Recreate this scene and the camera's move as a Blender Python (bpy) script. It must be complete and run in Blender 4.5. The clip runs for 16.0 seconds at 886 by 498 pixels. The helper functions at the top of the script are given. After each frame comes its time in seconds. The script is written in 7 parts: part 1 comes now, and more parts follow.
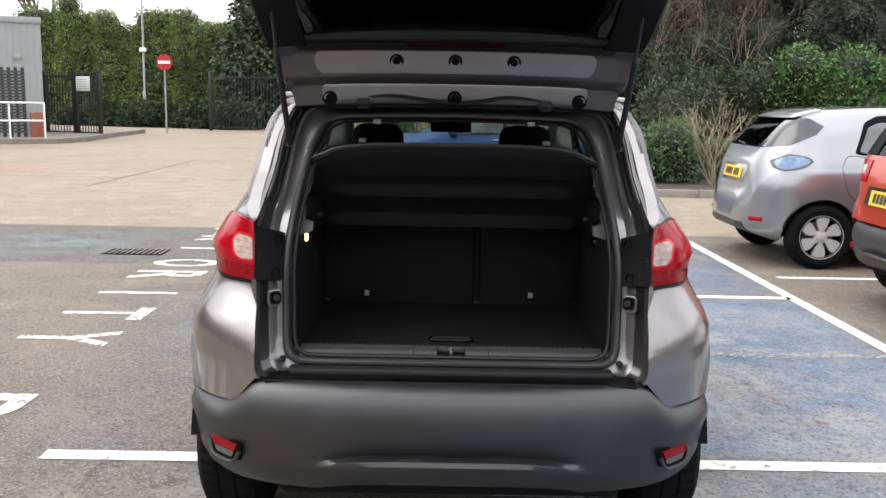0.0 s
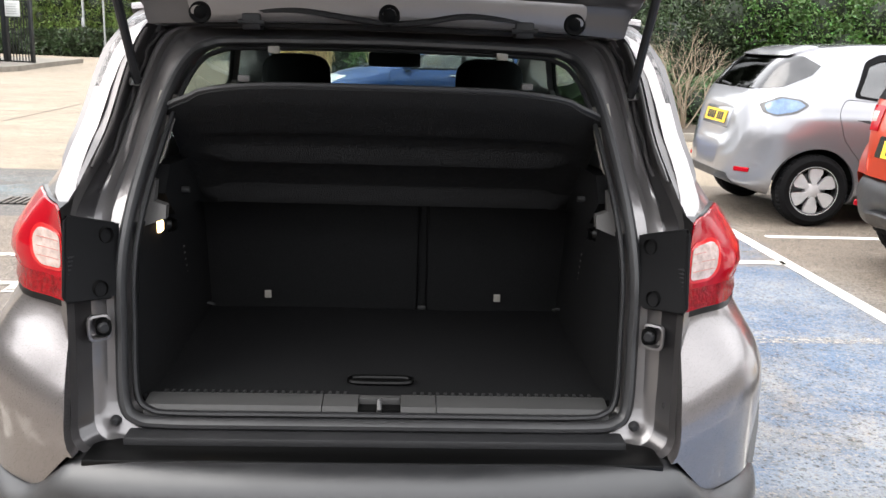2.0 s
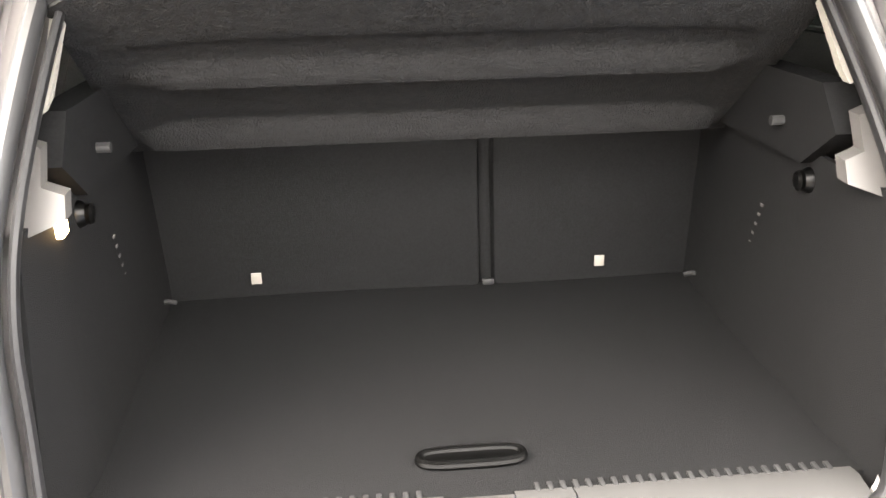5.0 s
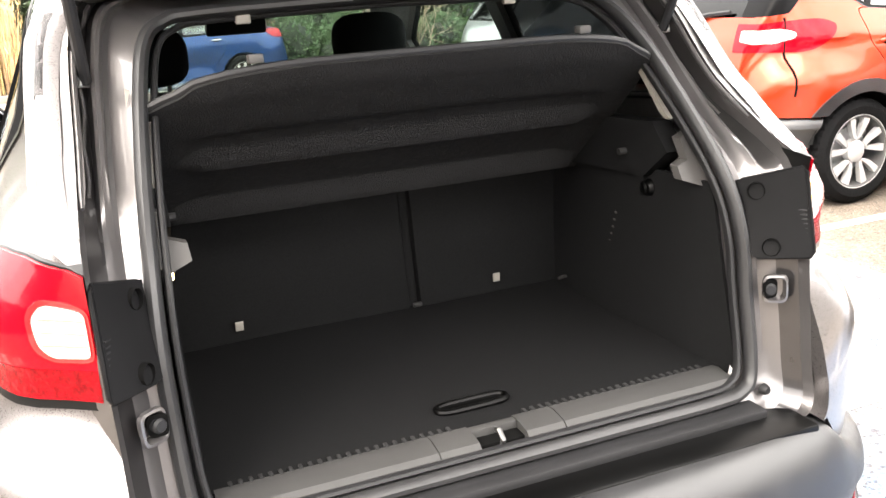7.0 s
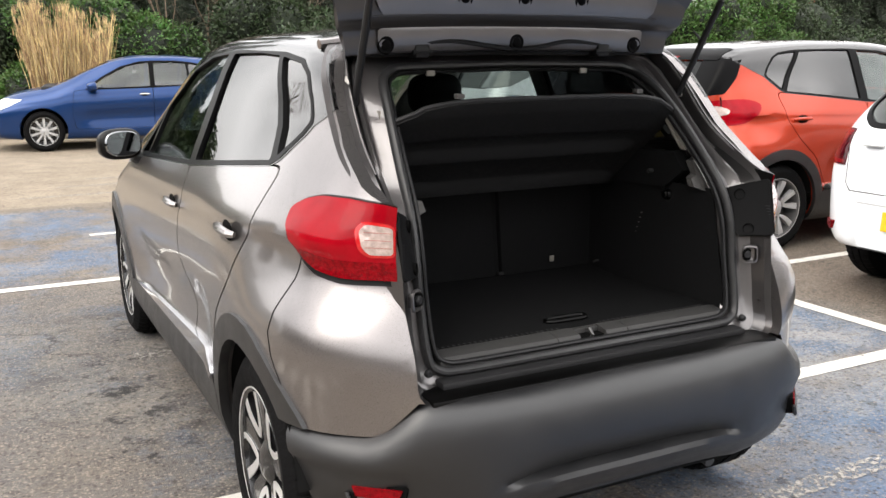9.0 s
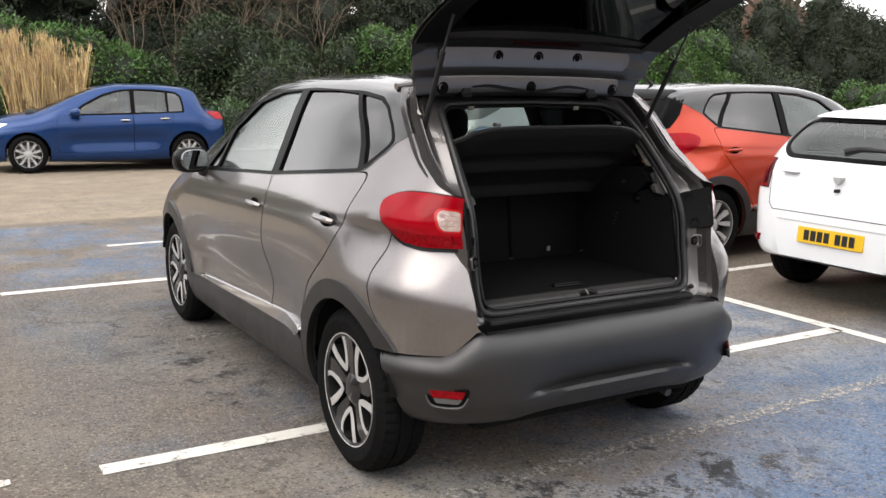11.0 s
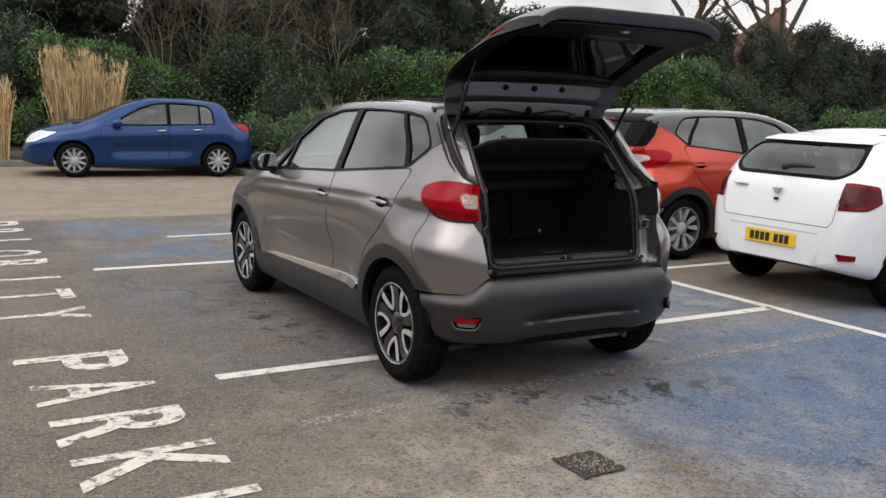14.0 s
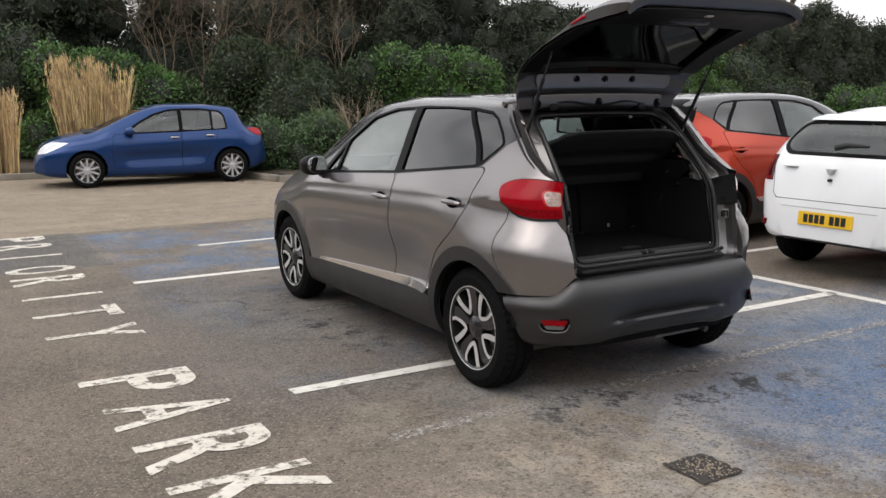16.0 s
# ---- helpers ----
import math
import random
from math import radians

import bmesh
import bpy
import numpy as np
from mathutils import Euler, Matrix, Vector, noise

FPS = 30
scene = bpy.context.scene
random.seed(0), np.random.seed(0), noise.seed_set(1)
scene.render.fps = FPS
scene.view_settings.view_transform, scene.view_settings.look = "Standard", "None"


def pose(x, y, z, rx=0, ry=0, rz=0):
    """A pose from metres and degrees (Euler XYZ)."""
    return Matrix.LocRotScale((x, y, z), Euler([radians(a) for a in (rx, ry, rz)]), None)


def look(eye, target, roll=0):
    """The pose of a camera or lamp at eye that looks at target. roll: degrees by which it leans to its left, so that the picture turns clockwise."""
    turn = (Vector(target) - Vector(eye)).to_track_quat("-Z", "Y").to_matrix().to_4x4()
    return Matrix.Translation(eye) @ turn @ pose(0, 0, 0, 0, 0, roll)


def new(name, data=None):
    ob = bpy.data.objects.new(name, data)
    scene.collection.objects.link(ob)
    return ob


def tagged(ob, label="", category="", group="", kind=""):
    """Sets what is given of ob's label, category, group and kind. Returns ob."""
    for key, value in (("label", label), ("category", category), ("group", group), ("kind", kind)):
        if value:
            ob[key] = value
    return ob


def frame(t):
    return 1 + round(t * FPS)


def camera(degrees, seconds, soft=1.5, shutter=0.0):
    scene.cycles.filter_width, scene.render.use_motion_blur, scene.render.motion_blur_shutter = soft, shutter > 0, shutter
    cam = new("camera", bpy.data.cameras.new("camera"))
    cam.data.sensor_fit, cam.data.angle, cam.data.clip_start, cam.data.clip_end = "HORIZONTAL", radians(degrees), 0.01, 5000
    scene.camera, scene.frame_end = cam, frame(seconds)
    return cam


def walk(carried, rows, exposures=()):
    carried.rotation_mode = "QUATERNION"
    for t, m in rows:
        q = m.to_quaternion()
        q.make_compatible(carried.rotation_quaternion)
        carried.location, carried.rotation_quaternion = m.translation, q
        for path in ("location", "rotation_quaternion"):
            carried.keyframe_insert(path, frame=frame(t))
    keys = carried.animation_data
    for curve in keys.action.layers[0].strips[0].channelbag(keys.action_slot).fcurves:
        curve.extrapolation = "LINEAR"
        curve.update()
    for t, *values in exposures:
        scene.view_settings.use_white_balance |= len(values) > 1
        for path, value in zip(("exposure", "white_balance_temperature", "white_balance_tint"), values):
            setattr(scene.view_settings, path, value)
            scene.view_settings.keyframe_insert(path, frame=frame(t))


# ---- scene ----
cam = camera(52.2, 16.0)
PATH = [
    (0, (-0.031, -2.525, 1.493), (-0.031, -0.551, 1.173), 1.0),
    (0.5, (-0.056, -2.249, 1.49), (-0.022, -0.282, 1.133), 1.2),
    (1, (-0.023, -2.019, 1.477), (0.047, -0.059, 1.087), 1.5),
    (1.5, (0.028, -1.782, 1.476), (0.117, 0.171, 1.056), 2.2),
    (2, (0.032, -1.513, 1.464), (0.131, 0.432, 1.008), 1.9),
    (2.5, (0.054, -1.268, 1.449), (0.096, 0.665, 0.939), 1.2),
    (3, (0.087, -1.07, 1.445), (0.048, 0.845, 0.867), 1.0),
    (3.5, (0.05, -0.87, 1.422), (0.002, 1.024, 0.783), 1.1),
    (3.7, (0.028, -0.796, 1.422), (-0.009, 1.089, 0.753), 0.9),
    (5.8, (-0.257, -0.616, 1.415), (0.152, 1.19, 0.659), -1.4),
    (6.2, (-0.344, -0.748, 1.427), (0.204, 1.05, 0.744), -1.7),
    (6.6, (-0.438, -0.901, 1.437), (0.178, 0.899, 0.821), -2.6),
    (7, (-0.572, -1.033, 1.459), (0.121, 0.759, 0.9), -3.8),
    (7.5, (-0.816, -1.158, 1.458), (0.033, 0.583, 0.957), -2.5),
    (8, (-1.008, -1.371, 1.455), (-0.13, 0.362, 0.982), -1.1),
    (8.5, (-1.221, -1.562, 1.464), (-0.349, 0.183, 1.019), -0.7),
    (9, (-1.448, -1.733, 1.483), (-0.569, 0.012, 1.057), -0.3),
    (11.3, (-2.417, -2.621, 1.516), (-1.398, -0.934, 1.174), 1.0),
    (11.5, (-2.539, -2.723, 1.507), (-1.508, -1.042, 1.174), 1.2),
    (12, (-2.702, -2.884, 1.525), (-1.665, -1.207, 1.189), 1.6),
    (12.5, (-2.82, -3.154, 1.53), (-1.813, -1.458, 1.202), 1.7),
    (13, (-2.963, -3.338, 1.526), (-1.955, -1.64, 1.209), 1.6),
    (13.5, (-3.063, -3.516, 1.543), (-2.047, -1.823, 1.223), 2.0),
    (14, (-3.077, -3.673, 1.541), (-2.077, -1.971, 1.221), 1.9),
    (14.5, (-3.086, -3.717, 1.545), (-2.101, -2.005, 1.227), 1.1),
    (15, (-3.105, -3.701, 1.543), (-2.127, -1.986, 1.226), 0.7),
    (15.5, (-3.22, -3.527, 1.533), (-2.232, -1.819, 1.211), 0.3),
    (16, (-3.354, -3.306, 1.548), (-2.35, -1.609, 1.215), -0.5),
]
EXPOSURES = [(0, 1.25, 6350, 10), (1.0, 1.45, 6350, 10), (2.0, 1.8, 6400, 10), (2.5, 2.1, 6450, 10), (3.0, 2.55, 6500, 10), (3.3, 2.95, 6600, 10), (3.7, 3.5, 6800, 10), (5.8, 4.8, 7200, 11),
             (6.2, 4.7, 7200, 11), (6.6, 3.9, 7150, 11), (7.0, 3.1, 7000, 11), (7.5, 2.05, 6850, 10), (8.0, 1.7, 6750, 10), (8.5, 1.5, 6700, 10), (9.0, 1.3, 6650, 10),
             (11.5, 0.82, 6600, 11), (12.5, 0.5, 6550, 11), (14.0, 0.33, 6500, 11), (16.0, 0.4, 6500, 11)]
walk(cam, [(t, look(eye, target, roll)) for t, eye, target, roll in PATH], EXPOSURES)

# ---- light ----
SUN_ELEV, SUN_TURN = 50.0, 252.0
world = bpy.data.worlds.new("overcast_sky")
scene.world = world
world.use_nodes = True
wt = world.node_tree
wt.nodes.clear()
w_out = wt.nodes.new("ShaderNodeOutputWorld")
w_bg = wt.nodes.new("ShaderNodeBackground")
w_sky = wt.nodes.new("ShaderNodeTexSky")
w_sky.sky_type = "NISHITA"
w_sky.sun_disc = False
w_sky.sun_elevation = radians(SUN_ELEV)
w_sky.sun_rotation = radians(SUN_TURN)
w_sky.dust_density = 4.0
w_mix = wt.nodes.new("ShaderNodeMix")
w_mix.data_type = "RGBA"
w_noise = wt.nodes.new("ShaderNodeTexNoise")
w_noise.inputs["Scale"].default_value = 2.8
w_noise.inputs["Detail"].default_value = 6.0
w_ramp = wt.nodes.new("ShaderNodeValToRGB")
w_ramp.color_ramp.elements[0].position, w_ramp.color_ramp.elements[0].color = 0.30, (5.4, 5.45, 5.5, 1)
w_ramp.color_ramp.elements[1].position, w_ramp.color_ramp.elements[1].color = 0.70, (15.3, 15.1, 15.1, 1)
wt.links.new(w_noise.outputs["Fac"], w_ramp.inputs["Fac"])
w_mix.inputs[0].default_value = 0.85
wt.links.new(w_sky.outputs["Color"], w_mix.inputs[6])
wt.links.new(w_ramp.outputs["Color"], w_mix.inputs[7])
# an overcast sky is brighter overhead than at the horizon
w_tc = wt.nodes.new("ShaderNodeTexCoord")
w_sep = wt.nodes.new("ShaderNodeSeparateXYZ")
wt.links.new(w_tc.outputs["Generated"], w_sep.inputs[0])
w_rise = wt.nodes.new("ShaderNodeMapRange")
w_rise.inputs[1].default_value, w_rise.inputs[2].default_value = 0.0, 1.0
w_rise.inputs[3].default_value, w_rise.inputs[4].default_value = 0.074, 0.143
wt.links.new(w_sep.outputs[2], w_rise.inputs[0])
wt.links.new(w_mix.outputs[2], w_bg.inputs["Color"])
wt.links.new(w_rise.outputs[0], w_bg.inputs["Strength"])
wt.links.new(w_bg.outputs["Background"], w_out.inputs["Surface"])
sun = new("sun", bpy.data.lights.new("sun", "SUN"))
sun.data.energy = 0.7
sun.data.angle = radians(55)
sun.data.color = (1.0, 0.96, 0.9)
sun.matrix_world = look((0, 0, 30), (-math.sin(radians(SUN_TURN)) * math.cos(radians(SUN_ELEV)), -math.cos(radians(SUN_TURN)) * math.cos(radians(SUN_ELEV)), 30 - math.sin(radians(SUN_ELEV))))

# ---- materials ----
def material(name, base, rough=0.5, metal=0.0, vary=0.12, scale=6.0, bump=0.0, bscale=120.0, coat=0.0, spec=0.5, island=0.0, emit=None, grime=0.0):
    m = bpy.data.materials.new(name)
    m.use_nodes = True
    nt = m.node_tree
    b = nt.nodes["Principled BSDF"]
    b.inputs["Roughness"].default_value = rough
    b.inputs["Metallic"].default_value = metal
    b.inputs["Coat Weight"].default_value = coat
    b.inputs["Coat Roughness"].default_value = 0.04
    b.inputs["Specular IOR Level"].default_value = spec
    b.inputs["Base Color"].default_value = (*base, 1)
    tc = nt.nodes.new("ShaderNodeTexCoord")
    if vary:
        n1 = nt.nodes.new("ShaderNodeTexNoise")
        n1.inputs["Scale"].default_value = scale
        n1.inputs["Detail"].default_value = 5.0
        n1.inputs["Roughness"].default_value = 0.65
        nt.links.new(tc.outputs["Object"], n1.inputs["Vector"])
        hs = nt.nodes.new("ShaderNodeHueSaturation")
        hs.inputs["Color"].default_value = (*base, 1)
        mr = nt.nodes.new("ShaderNodeMapRange")
        mr.inputs[1].default_value, mr.inputs[2].default_value = 0.25, 0.75
        mr.inputs[3].default_value, mr.inputs[4].default_value = 1 - vary, 1 + vary
        nt.links.new(n1.outputs["Fac"], mr.inputs[0])
        last = mr.outputs[0]
        if island:
            geo = nt.nodes.new("ShaderNodeNewGeometry")
            m2 = nt.nodes.new("ShaderNodeMapRange")
            m2.inputs[3].default_value, m2.inputs[4].default_value = 1 - island, 1 + island
            nt.links.new(geo.outputs["Random Per Island"], m2.inputs[0])
            mu = nt.nodes.new("ShaderNodeMath")
            mu.operation = "MULTIPLY"
            nt.links.new(last, mu.inputs[0])
            nt.links.new(m2.outputs[0], mu.inputs[1])
            last = mu.outputs[0]
            m3 = nt.nodes.new("ShaderNodeMapRange")
            m3.inputs[3].default_value, m3.inputs[4].default_value = 0.47, 0.525
            nt.links.new(geo.outputs["Random Per Island"], m3.inputs[0])
            nt.links.new(m3.outputs[0], hs.inputs["Hue"])
        nt.links.new(last, hs.inputs["Value"])
        nt.links.new(hs.outputs["Color"], b.inputs["Base Color"])
        r = nt.nodes.new("ShaderNodeMapRange")
        r.inputs[1].default_value, r.inputs[2].default_value = 0.25, 0.75
        r.inputs[3].default_value, r.inputs[4].default_value = max(0.02, rough * (1 - vary)), min(1, rough * (1 + vary))
        nt.links.new(n1.outputs["Fac"], r.inputs[0])
        nt.links.new(r.outputs[0], b.inputs["Roughness"])
    if bump:
        n2 = nt.nodes.new("ShaderNodeTexNoise")
        n2.inputs["Scale"].default_value = bscale
        n2.inputs["Detail"].default_value = 3.0
        nt.links.new(tc.outputs["Object"], n2.inputs["Vector"])
        bp = nt.nodes.new("ShaderNodeBump")
        bp.inputs["Strength"].default_value = bump
        bp.inputs["Distance"].default_value = 0.01
        nt.links.new(n2.outputs["Fac"], bp.inputs["Height"])
        nt.links.new(bp.outputs["Normal"], b.inputs["Normal"])
    if emit:
        b.inputs["Emission Color"].default_value = (*emit[0], 1)
        b.inputs["Emission Strength"].default_value = emit[1]
    return m


def glass_material(name, tint, base=0.13, edge=0.60):
    m = bpy.data.materials.new(name)
    m.use_nodes = True
    nt = m.node_tree
    nt.nodes.clear()
    out = nt.nodes.new("ShaderNodeOutputMaterial")
    tr = nt.nodes.new("ShaderNodeBsdfTransparent")
    tr.inputs["Color"].default_value = (*tint, 1)
    gl = nt.nodes.new("ShaderNodeBsdfGlossy")
    gl.inputs["Roughness"].default_value = 0.01
    lw = nt.nodes.new("ShaderNodeLayerWeight")
    lw.inputs["Blend"].default_value = 0.5
    pw = nt.nodes.new("ShaderNodeMath")
    pw.operation = "POWER"
    pw.inputs[1].default_value = 3.6
    nt.links.new(lw.outputs["Facing"], pw.inputs[0])
    fr = nt.nodes.new("ShaderNodeMath")
    fr.operation, fr.use_clamp = "MULTIPLY_ADD", True
    fr.inputs[1].default_value, fr.inputs[2].default_value = edge, base
    nt.links.new(pw.outputs[0], fr.inputs[0])
    mx = nt.nodes.new("ShaderNodeMixShader")
    nt.links.new(fr.outputs[0], mx.inputs[0])
    nt.links.new(tr.outputs[0], mx.inputs[1])
    nt.links.new(gl.outputs[0], mx.inputs[2])
    nt.links.new(mx.outputs[0], out.inputs["Surface"])
    return m


def worn_paint(name, base, wear=0.5, scale=9.0):
    """Road paint that has flaked off in places down to the ground."""
    m = material(name, base, rough=0.75, vary=0.15, scale=14.0, bump=0.3, bscale=160)
    nt = m.node_tree
    b = nt.nodes["Principled BSDF"]
    tc = nt.nodes.new("ShaderNodeTexCoord")
    n = nt.nodes.new("ShaderNodeTexNoise")
    n.inputs["Scale"].default_value = scale
    n.inputs["Detail"].default_value = 8.0
    n.inputs["Roughness"].default_value = 0.75
    nt.links.new(tc.outputs["Object"], n.inputs["Vector"])
    rp = nt.nodes.new("ShaderNodeMapRange")
    rp.inputs[1].default_value, rp.inputs[2].default_value = wear - 0.06, wear + 0.06
    nt.links.new(n.outputs["Fac"], rp.inputs[0])
    nt.links.new(rp.outputs[0], b.inputs["Alpha"])
    return m


M = {}
M["paint_grey"] = material("grey_metallic_paint", (0.262, 0.243, 0.240), rough=0.28, metal=0.88, vary=0.06, scale=500, coat=0.7)
M["paint_orange"] = material("orange_metallic_paint", (0.44, 0.034, 0.006), rough=0.3, metal=0.5, vary=0.05, scale=500, coat=0.6)
M["paint_blue"] = material("blue_metallic_paint", (0.0002, 0.031, 0.135), rough=0.3, metal=0.5, vary=0.05, scale=500, coat=0.45)
M["paint_white"] = material("white_paint", (0.78, 0.79, 0.80), rough=0.35, vary=0.03, scale=3, coat=1.0)
M["paint_silver"] = material("silver_metallic_paint", (0.28, 0.28, 0.295), rough=0.3, metal=0.7, vary=0.04, scale=500, coat=1.0)
M["paint_black"] = material("black_gloss_paint", (0.012, 0.012, 0.013), rough=0.2, vary=0.05, coat=1.0)
M["plastic"] = material("textured_black_plastic", (0.0095, 0.0095, 0.0105), rough=0.40, vary=0.30, scale=5, bump=0.10, bscale=900, spec=0.8)
M["carrier"] = material("smooth_black_moulding", (0.0075, 0.0075, 0.008), rough=0.5, vary=0.1, scale=9, spec=0.09)
M["pillar_grey"] = material("pale_pillar_trim", (0.24, 0.225, 0.20), rough=0.8, vary=0.06, scale=12)
# wheel silver darkened to stand for the shade inside the barrel
M["hubcap_dark"] = material("shaded_barrel_silver", (0.10, 0.10, 0.10), rough=0.45, metal=0.4, vary=0.1, scale=30)
M["trim_grey"] = material("dark_grey_trim_plastic", (0.023, 0.023, 0.0235), rough=0.6, vary=0.08, scale=9, spec=0.2)
M["sill_grey"] = material("grey_sill_plastic", (0.042, 0.0415, 0.041), rough=0.5, vary=0.10, scale=9, spec=0.25)
M["striker"] = material("dull_steel_striker", (0.10, 0.10, 0.10), rough=0.4, metal=0.6, vary=0.2, scale=60)
M["support_grey"] = material("mid_grey_moulded_trim", (0.065, 0.062, 0.060), rough=0.55, vary=0.08, scale=9, spec=0.3)
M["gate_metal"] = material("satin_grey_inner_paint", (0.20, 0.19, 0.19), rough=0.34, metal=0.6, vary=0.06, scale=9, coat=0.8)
M["satin_black"] = material("satin_black_trim", (0.004, 0.004, 0.0043), rough=0.5, vary=0.1, spec=0.05)
# same gate paint darkened: the shade under the raised gate is in its colour
M["gate_frame"] = material("shaded_gate_inner_paint", (0.080, 0.076, 0.077), rough=0.34, metal=0.5, vary=0.08, coat=0.5)
M["lamp_blue"] = material("pale_blue_lamp_lens", (0.11, 0.18, 0.30), rough=0.12, metal=0.2, vary=0.4, scale=18, coat=1.0)
M["rubber"] = material("black_rubber", (0.011, 0.011, 0.012), rough=0.55, vary=0.15, scale=12, spec=0.35)
M["seal"] = material("rubber_seal", (0.022, 0.022, 0.023), rough=0.42, vary=0.12, scale=12)
M["tyre"] = material("tyre_rubber", (0.006, 0.006, 0.0063), rough=0.85, vary=0.25, scale=20, bump=0.4, bscale=90, spec=0.08)
M["carpet"] = material("black_boot_carpet", (0.0098, 0.0099, 0.0103), rough=0.95, vary=0.4, scale=240, bump=0.3, bscale=700, spec=0.03)
M["felt"] = material("black_shelf_felt", (0.0132, 0.0132, 0.0136), rough=0.8, vary=0.5, scale=90, bump=0.5, bscale=320, spec=0.12)
M["cloth"] = material("dark_seat_cloth", (0.011, 0.011, 0.012), rough=0.9, vary=0.2, scale=30, bump=0.4, bscale=300, spec=0.1)
M["headliner"] = material("pale_grey_headliner", (0.42, 0.40, 0.37), rough=0.85, vary=0.06, scale=12)
M["liner"] = material("wheel_arch_liner", (0.008, 0.008, 0.008), rough=0.9, vary=0.2, spec=0.1)
M["chrome"] = material("chrome", (0.75, 0.75, 0.77), rough=0.08, metal=1.0, vary=0.04)
M["alloy"] = material("machined_alloy", (0.70, 0.69, 0.68), rough=0.3, metal=0.5, vary=0.08, scale=30)
M["hubcap"] = material("silver_wheel_trim", (0.46, 0.46, 0.46), rough=0.4, metal=0.25, vary=0.08, scale=30)
M["alloy_black"] = material("gloss_black_alloy", (0.012, 0.012, 0.013), rough=0.25, vary=0.08, coat=0.6)
M["lamp_red"] = material("red_lamp_lens", (0.28, 0.001, 0.007), rough=0.2, vary=0.25, scale=9, coat=0.3, spec=0.08, bump=0.06, bscale=45)
M["lamp_rim"] = material("pale_red_lamp_lens", (0.50, 0.012, 0.014), rough=0.15, vary=0.2, scale=30, coat=0.8)
M["lamp_deep"] = material("deep_red_lamp_lens", (0.17, 0.001, 0.004), rough=0.14, vary=0.6, scale=85, coat=0.3, spec=0.06, bump=0.4, bscale=110)
M["lens_line"] = material("pale_lens_line", (0.34, 0.15, 0.13), rough=0.2, vary=0.2, scale=40)
M["lamp_dark"] = material("dark_red_lamp_lens", (0.060, 0.002, 0.006), rough=0.14, vary=0.5, scale=14, coat=0.3, spec=0.1)
M["lamp_clear"] = material("clear_lamp_lens", (0.60, 0.48, 0.44), rough=0.12, metal=0.4, vary=0.45, scale=34, coat=1.0, bump=0.35, bscale=60)
M["headlamp"] = material("headlamp_lens", (0.62, 0.64, 0.67), rough=0.1, metal=0.4, vary=0.15, scale=20, coat=1.0)
M["zinc"] = material("zinc_plated_steel", (0.62, 0.62, 0.60), rough=0.35, metal=0.7, vary=0.15, scale=60)
M["plate_yellow"] = material("yellow_reflective_plate", (0.78, 0.48, 0.02), rough=0.4, vary=0.04, scale=20)
M["plate_black"] = material("black_plate_characters", (0.012, 0.012, 0.012), rough=0.5, vary=0.05)
M["glass"] = glass_material("car_glass", (0.72, 0.80, 0.77))
M["glass_mid"] = glass_material("lightly_tinted_glass", (0.62, 0.66, 0.64), 0.09, 0.4)
M["glass_dark"] = glass_material("tinted_privacy_glass", (0.12, 0.13, 0.13), 0.15)
M["glass_gate"] = glass_material("dark_tailgate_glass", (0.07, 0.08, 0.075), 0.05, 0.15)
# for walls added out of view, dark so the car flanks reflect less sky
M["unseen_wall"] = material("unseen_dark_wall", (0.050, 0.045, 0.036), rough=0.9, vary=0.4, scale=0.5)
# body paint darkened for the flange, to hold down its bright sky reflection
M["edge_paint"] = material("shaded_flange_paint", (0.095, 0.089, 0.089), rough=0.36, metal=0.7, vary=0.08, scale=9, coat=0.6)
M["sealant"] = material("grey_seam_sealant", (0.085, 0.08, 0.08), rough=0.4, vary=0.1, coat=0.6)
M["window_black"] = material("gloss_black_window_frame", (0.004, 0.004, 0.0043), rough=0.3, vary=0.08, spec=0.06)
M["brake_lens"] = material("unlit_brake_lamp_lens", (0.028, 0.004, 0.005), rough=0.2, vary=0.1, spec=0.3)
M["mirror_black"] = material("black_mirror_housing", (0.006, 0.006, 0.006), rough=0.3, vary=0.08, spec=0.2)
M["mirror"] = material("mirror_glass", (0.30, 0.31, 0.32), rough=0.02, metal=1.0, vary=0)
M["boot_lamp"] = material("lit_boot_lamp", (0.9, 0.7, 0.4), rough=0.4, vary=0, emit=((1.0, 0.66, 0.30), 2.2))
M["leaf_laurel"] = material("laurel_leaves", (0.058, 0.122, 0.024), rough=0.42, vary=0.3, scale=1.6, island=0.45)
# laurel green made brighter and yellower, sunlight put into the leaf colour
M["leaf_hedge"] = material("sunlit_hedge_leaves", (0.115, 0.165, 0.036), rough=0.5, vary=0.45, scale=0.5, island=0.5)
M["leaf_dark"] = material("dark_conifer_leaves", (0.022, 0.034, 0.015), rough=0.7, vary=0.35, scale=0.8, island=0.5)
M["leaf_ivy"] = material("ivy_leaves", (0.028, 0.048, 0.015), rough=0.5, vary=0.35, scale=1.0, island=0.5)
M["leaf_juniper"] = material("juniper_leaves", (0.060, 0.105, 0.040), rough=0.6, vary=0.3, scale=1.4, island=0.4)
M["twig_pale"] = material("pale_brown_twig", (0.25, 0.20, 0.145), rough=0.85, vary=0.3, scale=6)
# near-black green standing for the shade between the leaves
M["leaf_core"] = material("foliage_inner_shade", (0.010, 0.017, 0.007), rough=0.9, vary=0.4, scale=2, bump=0.8, bscale=6)
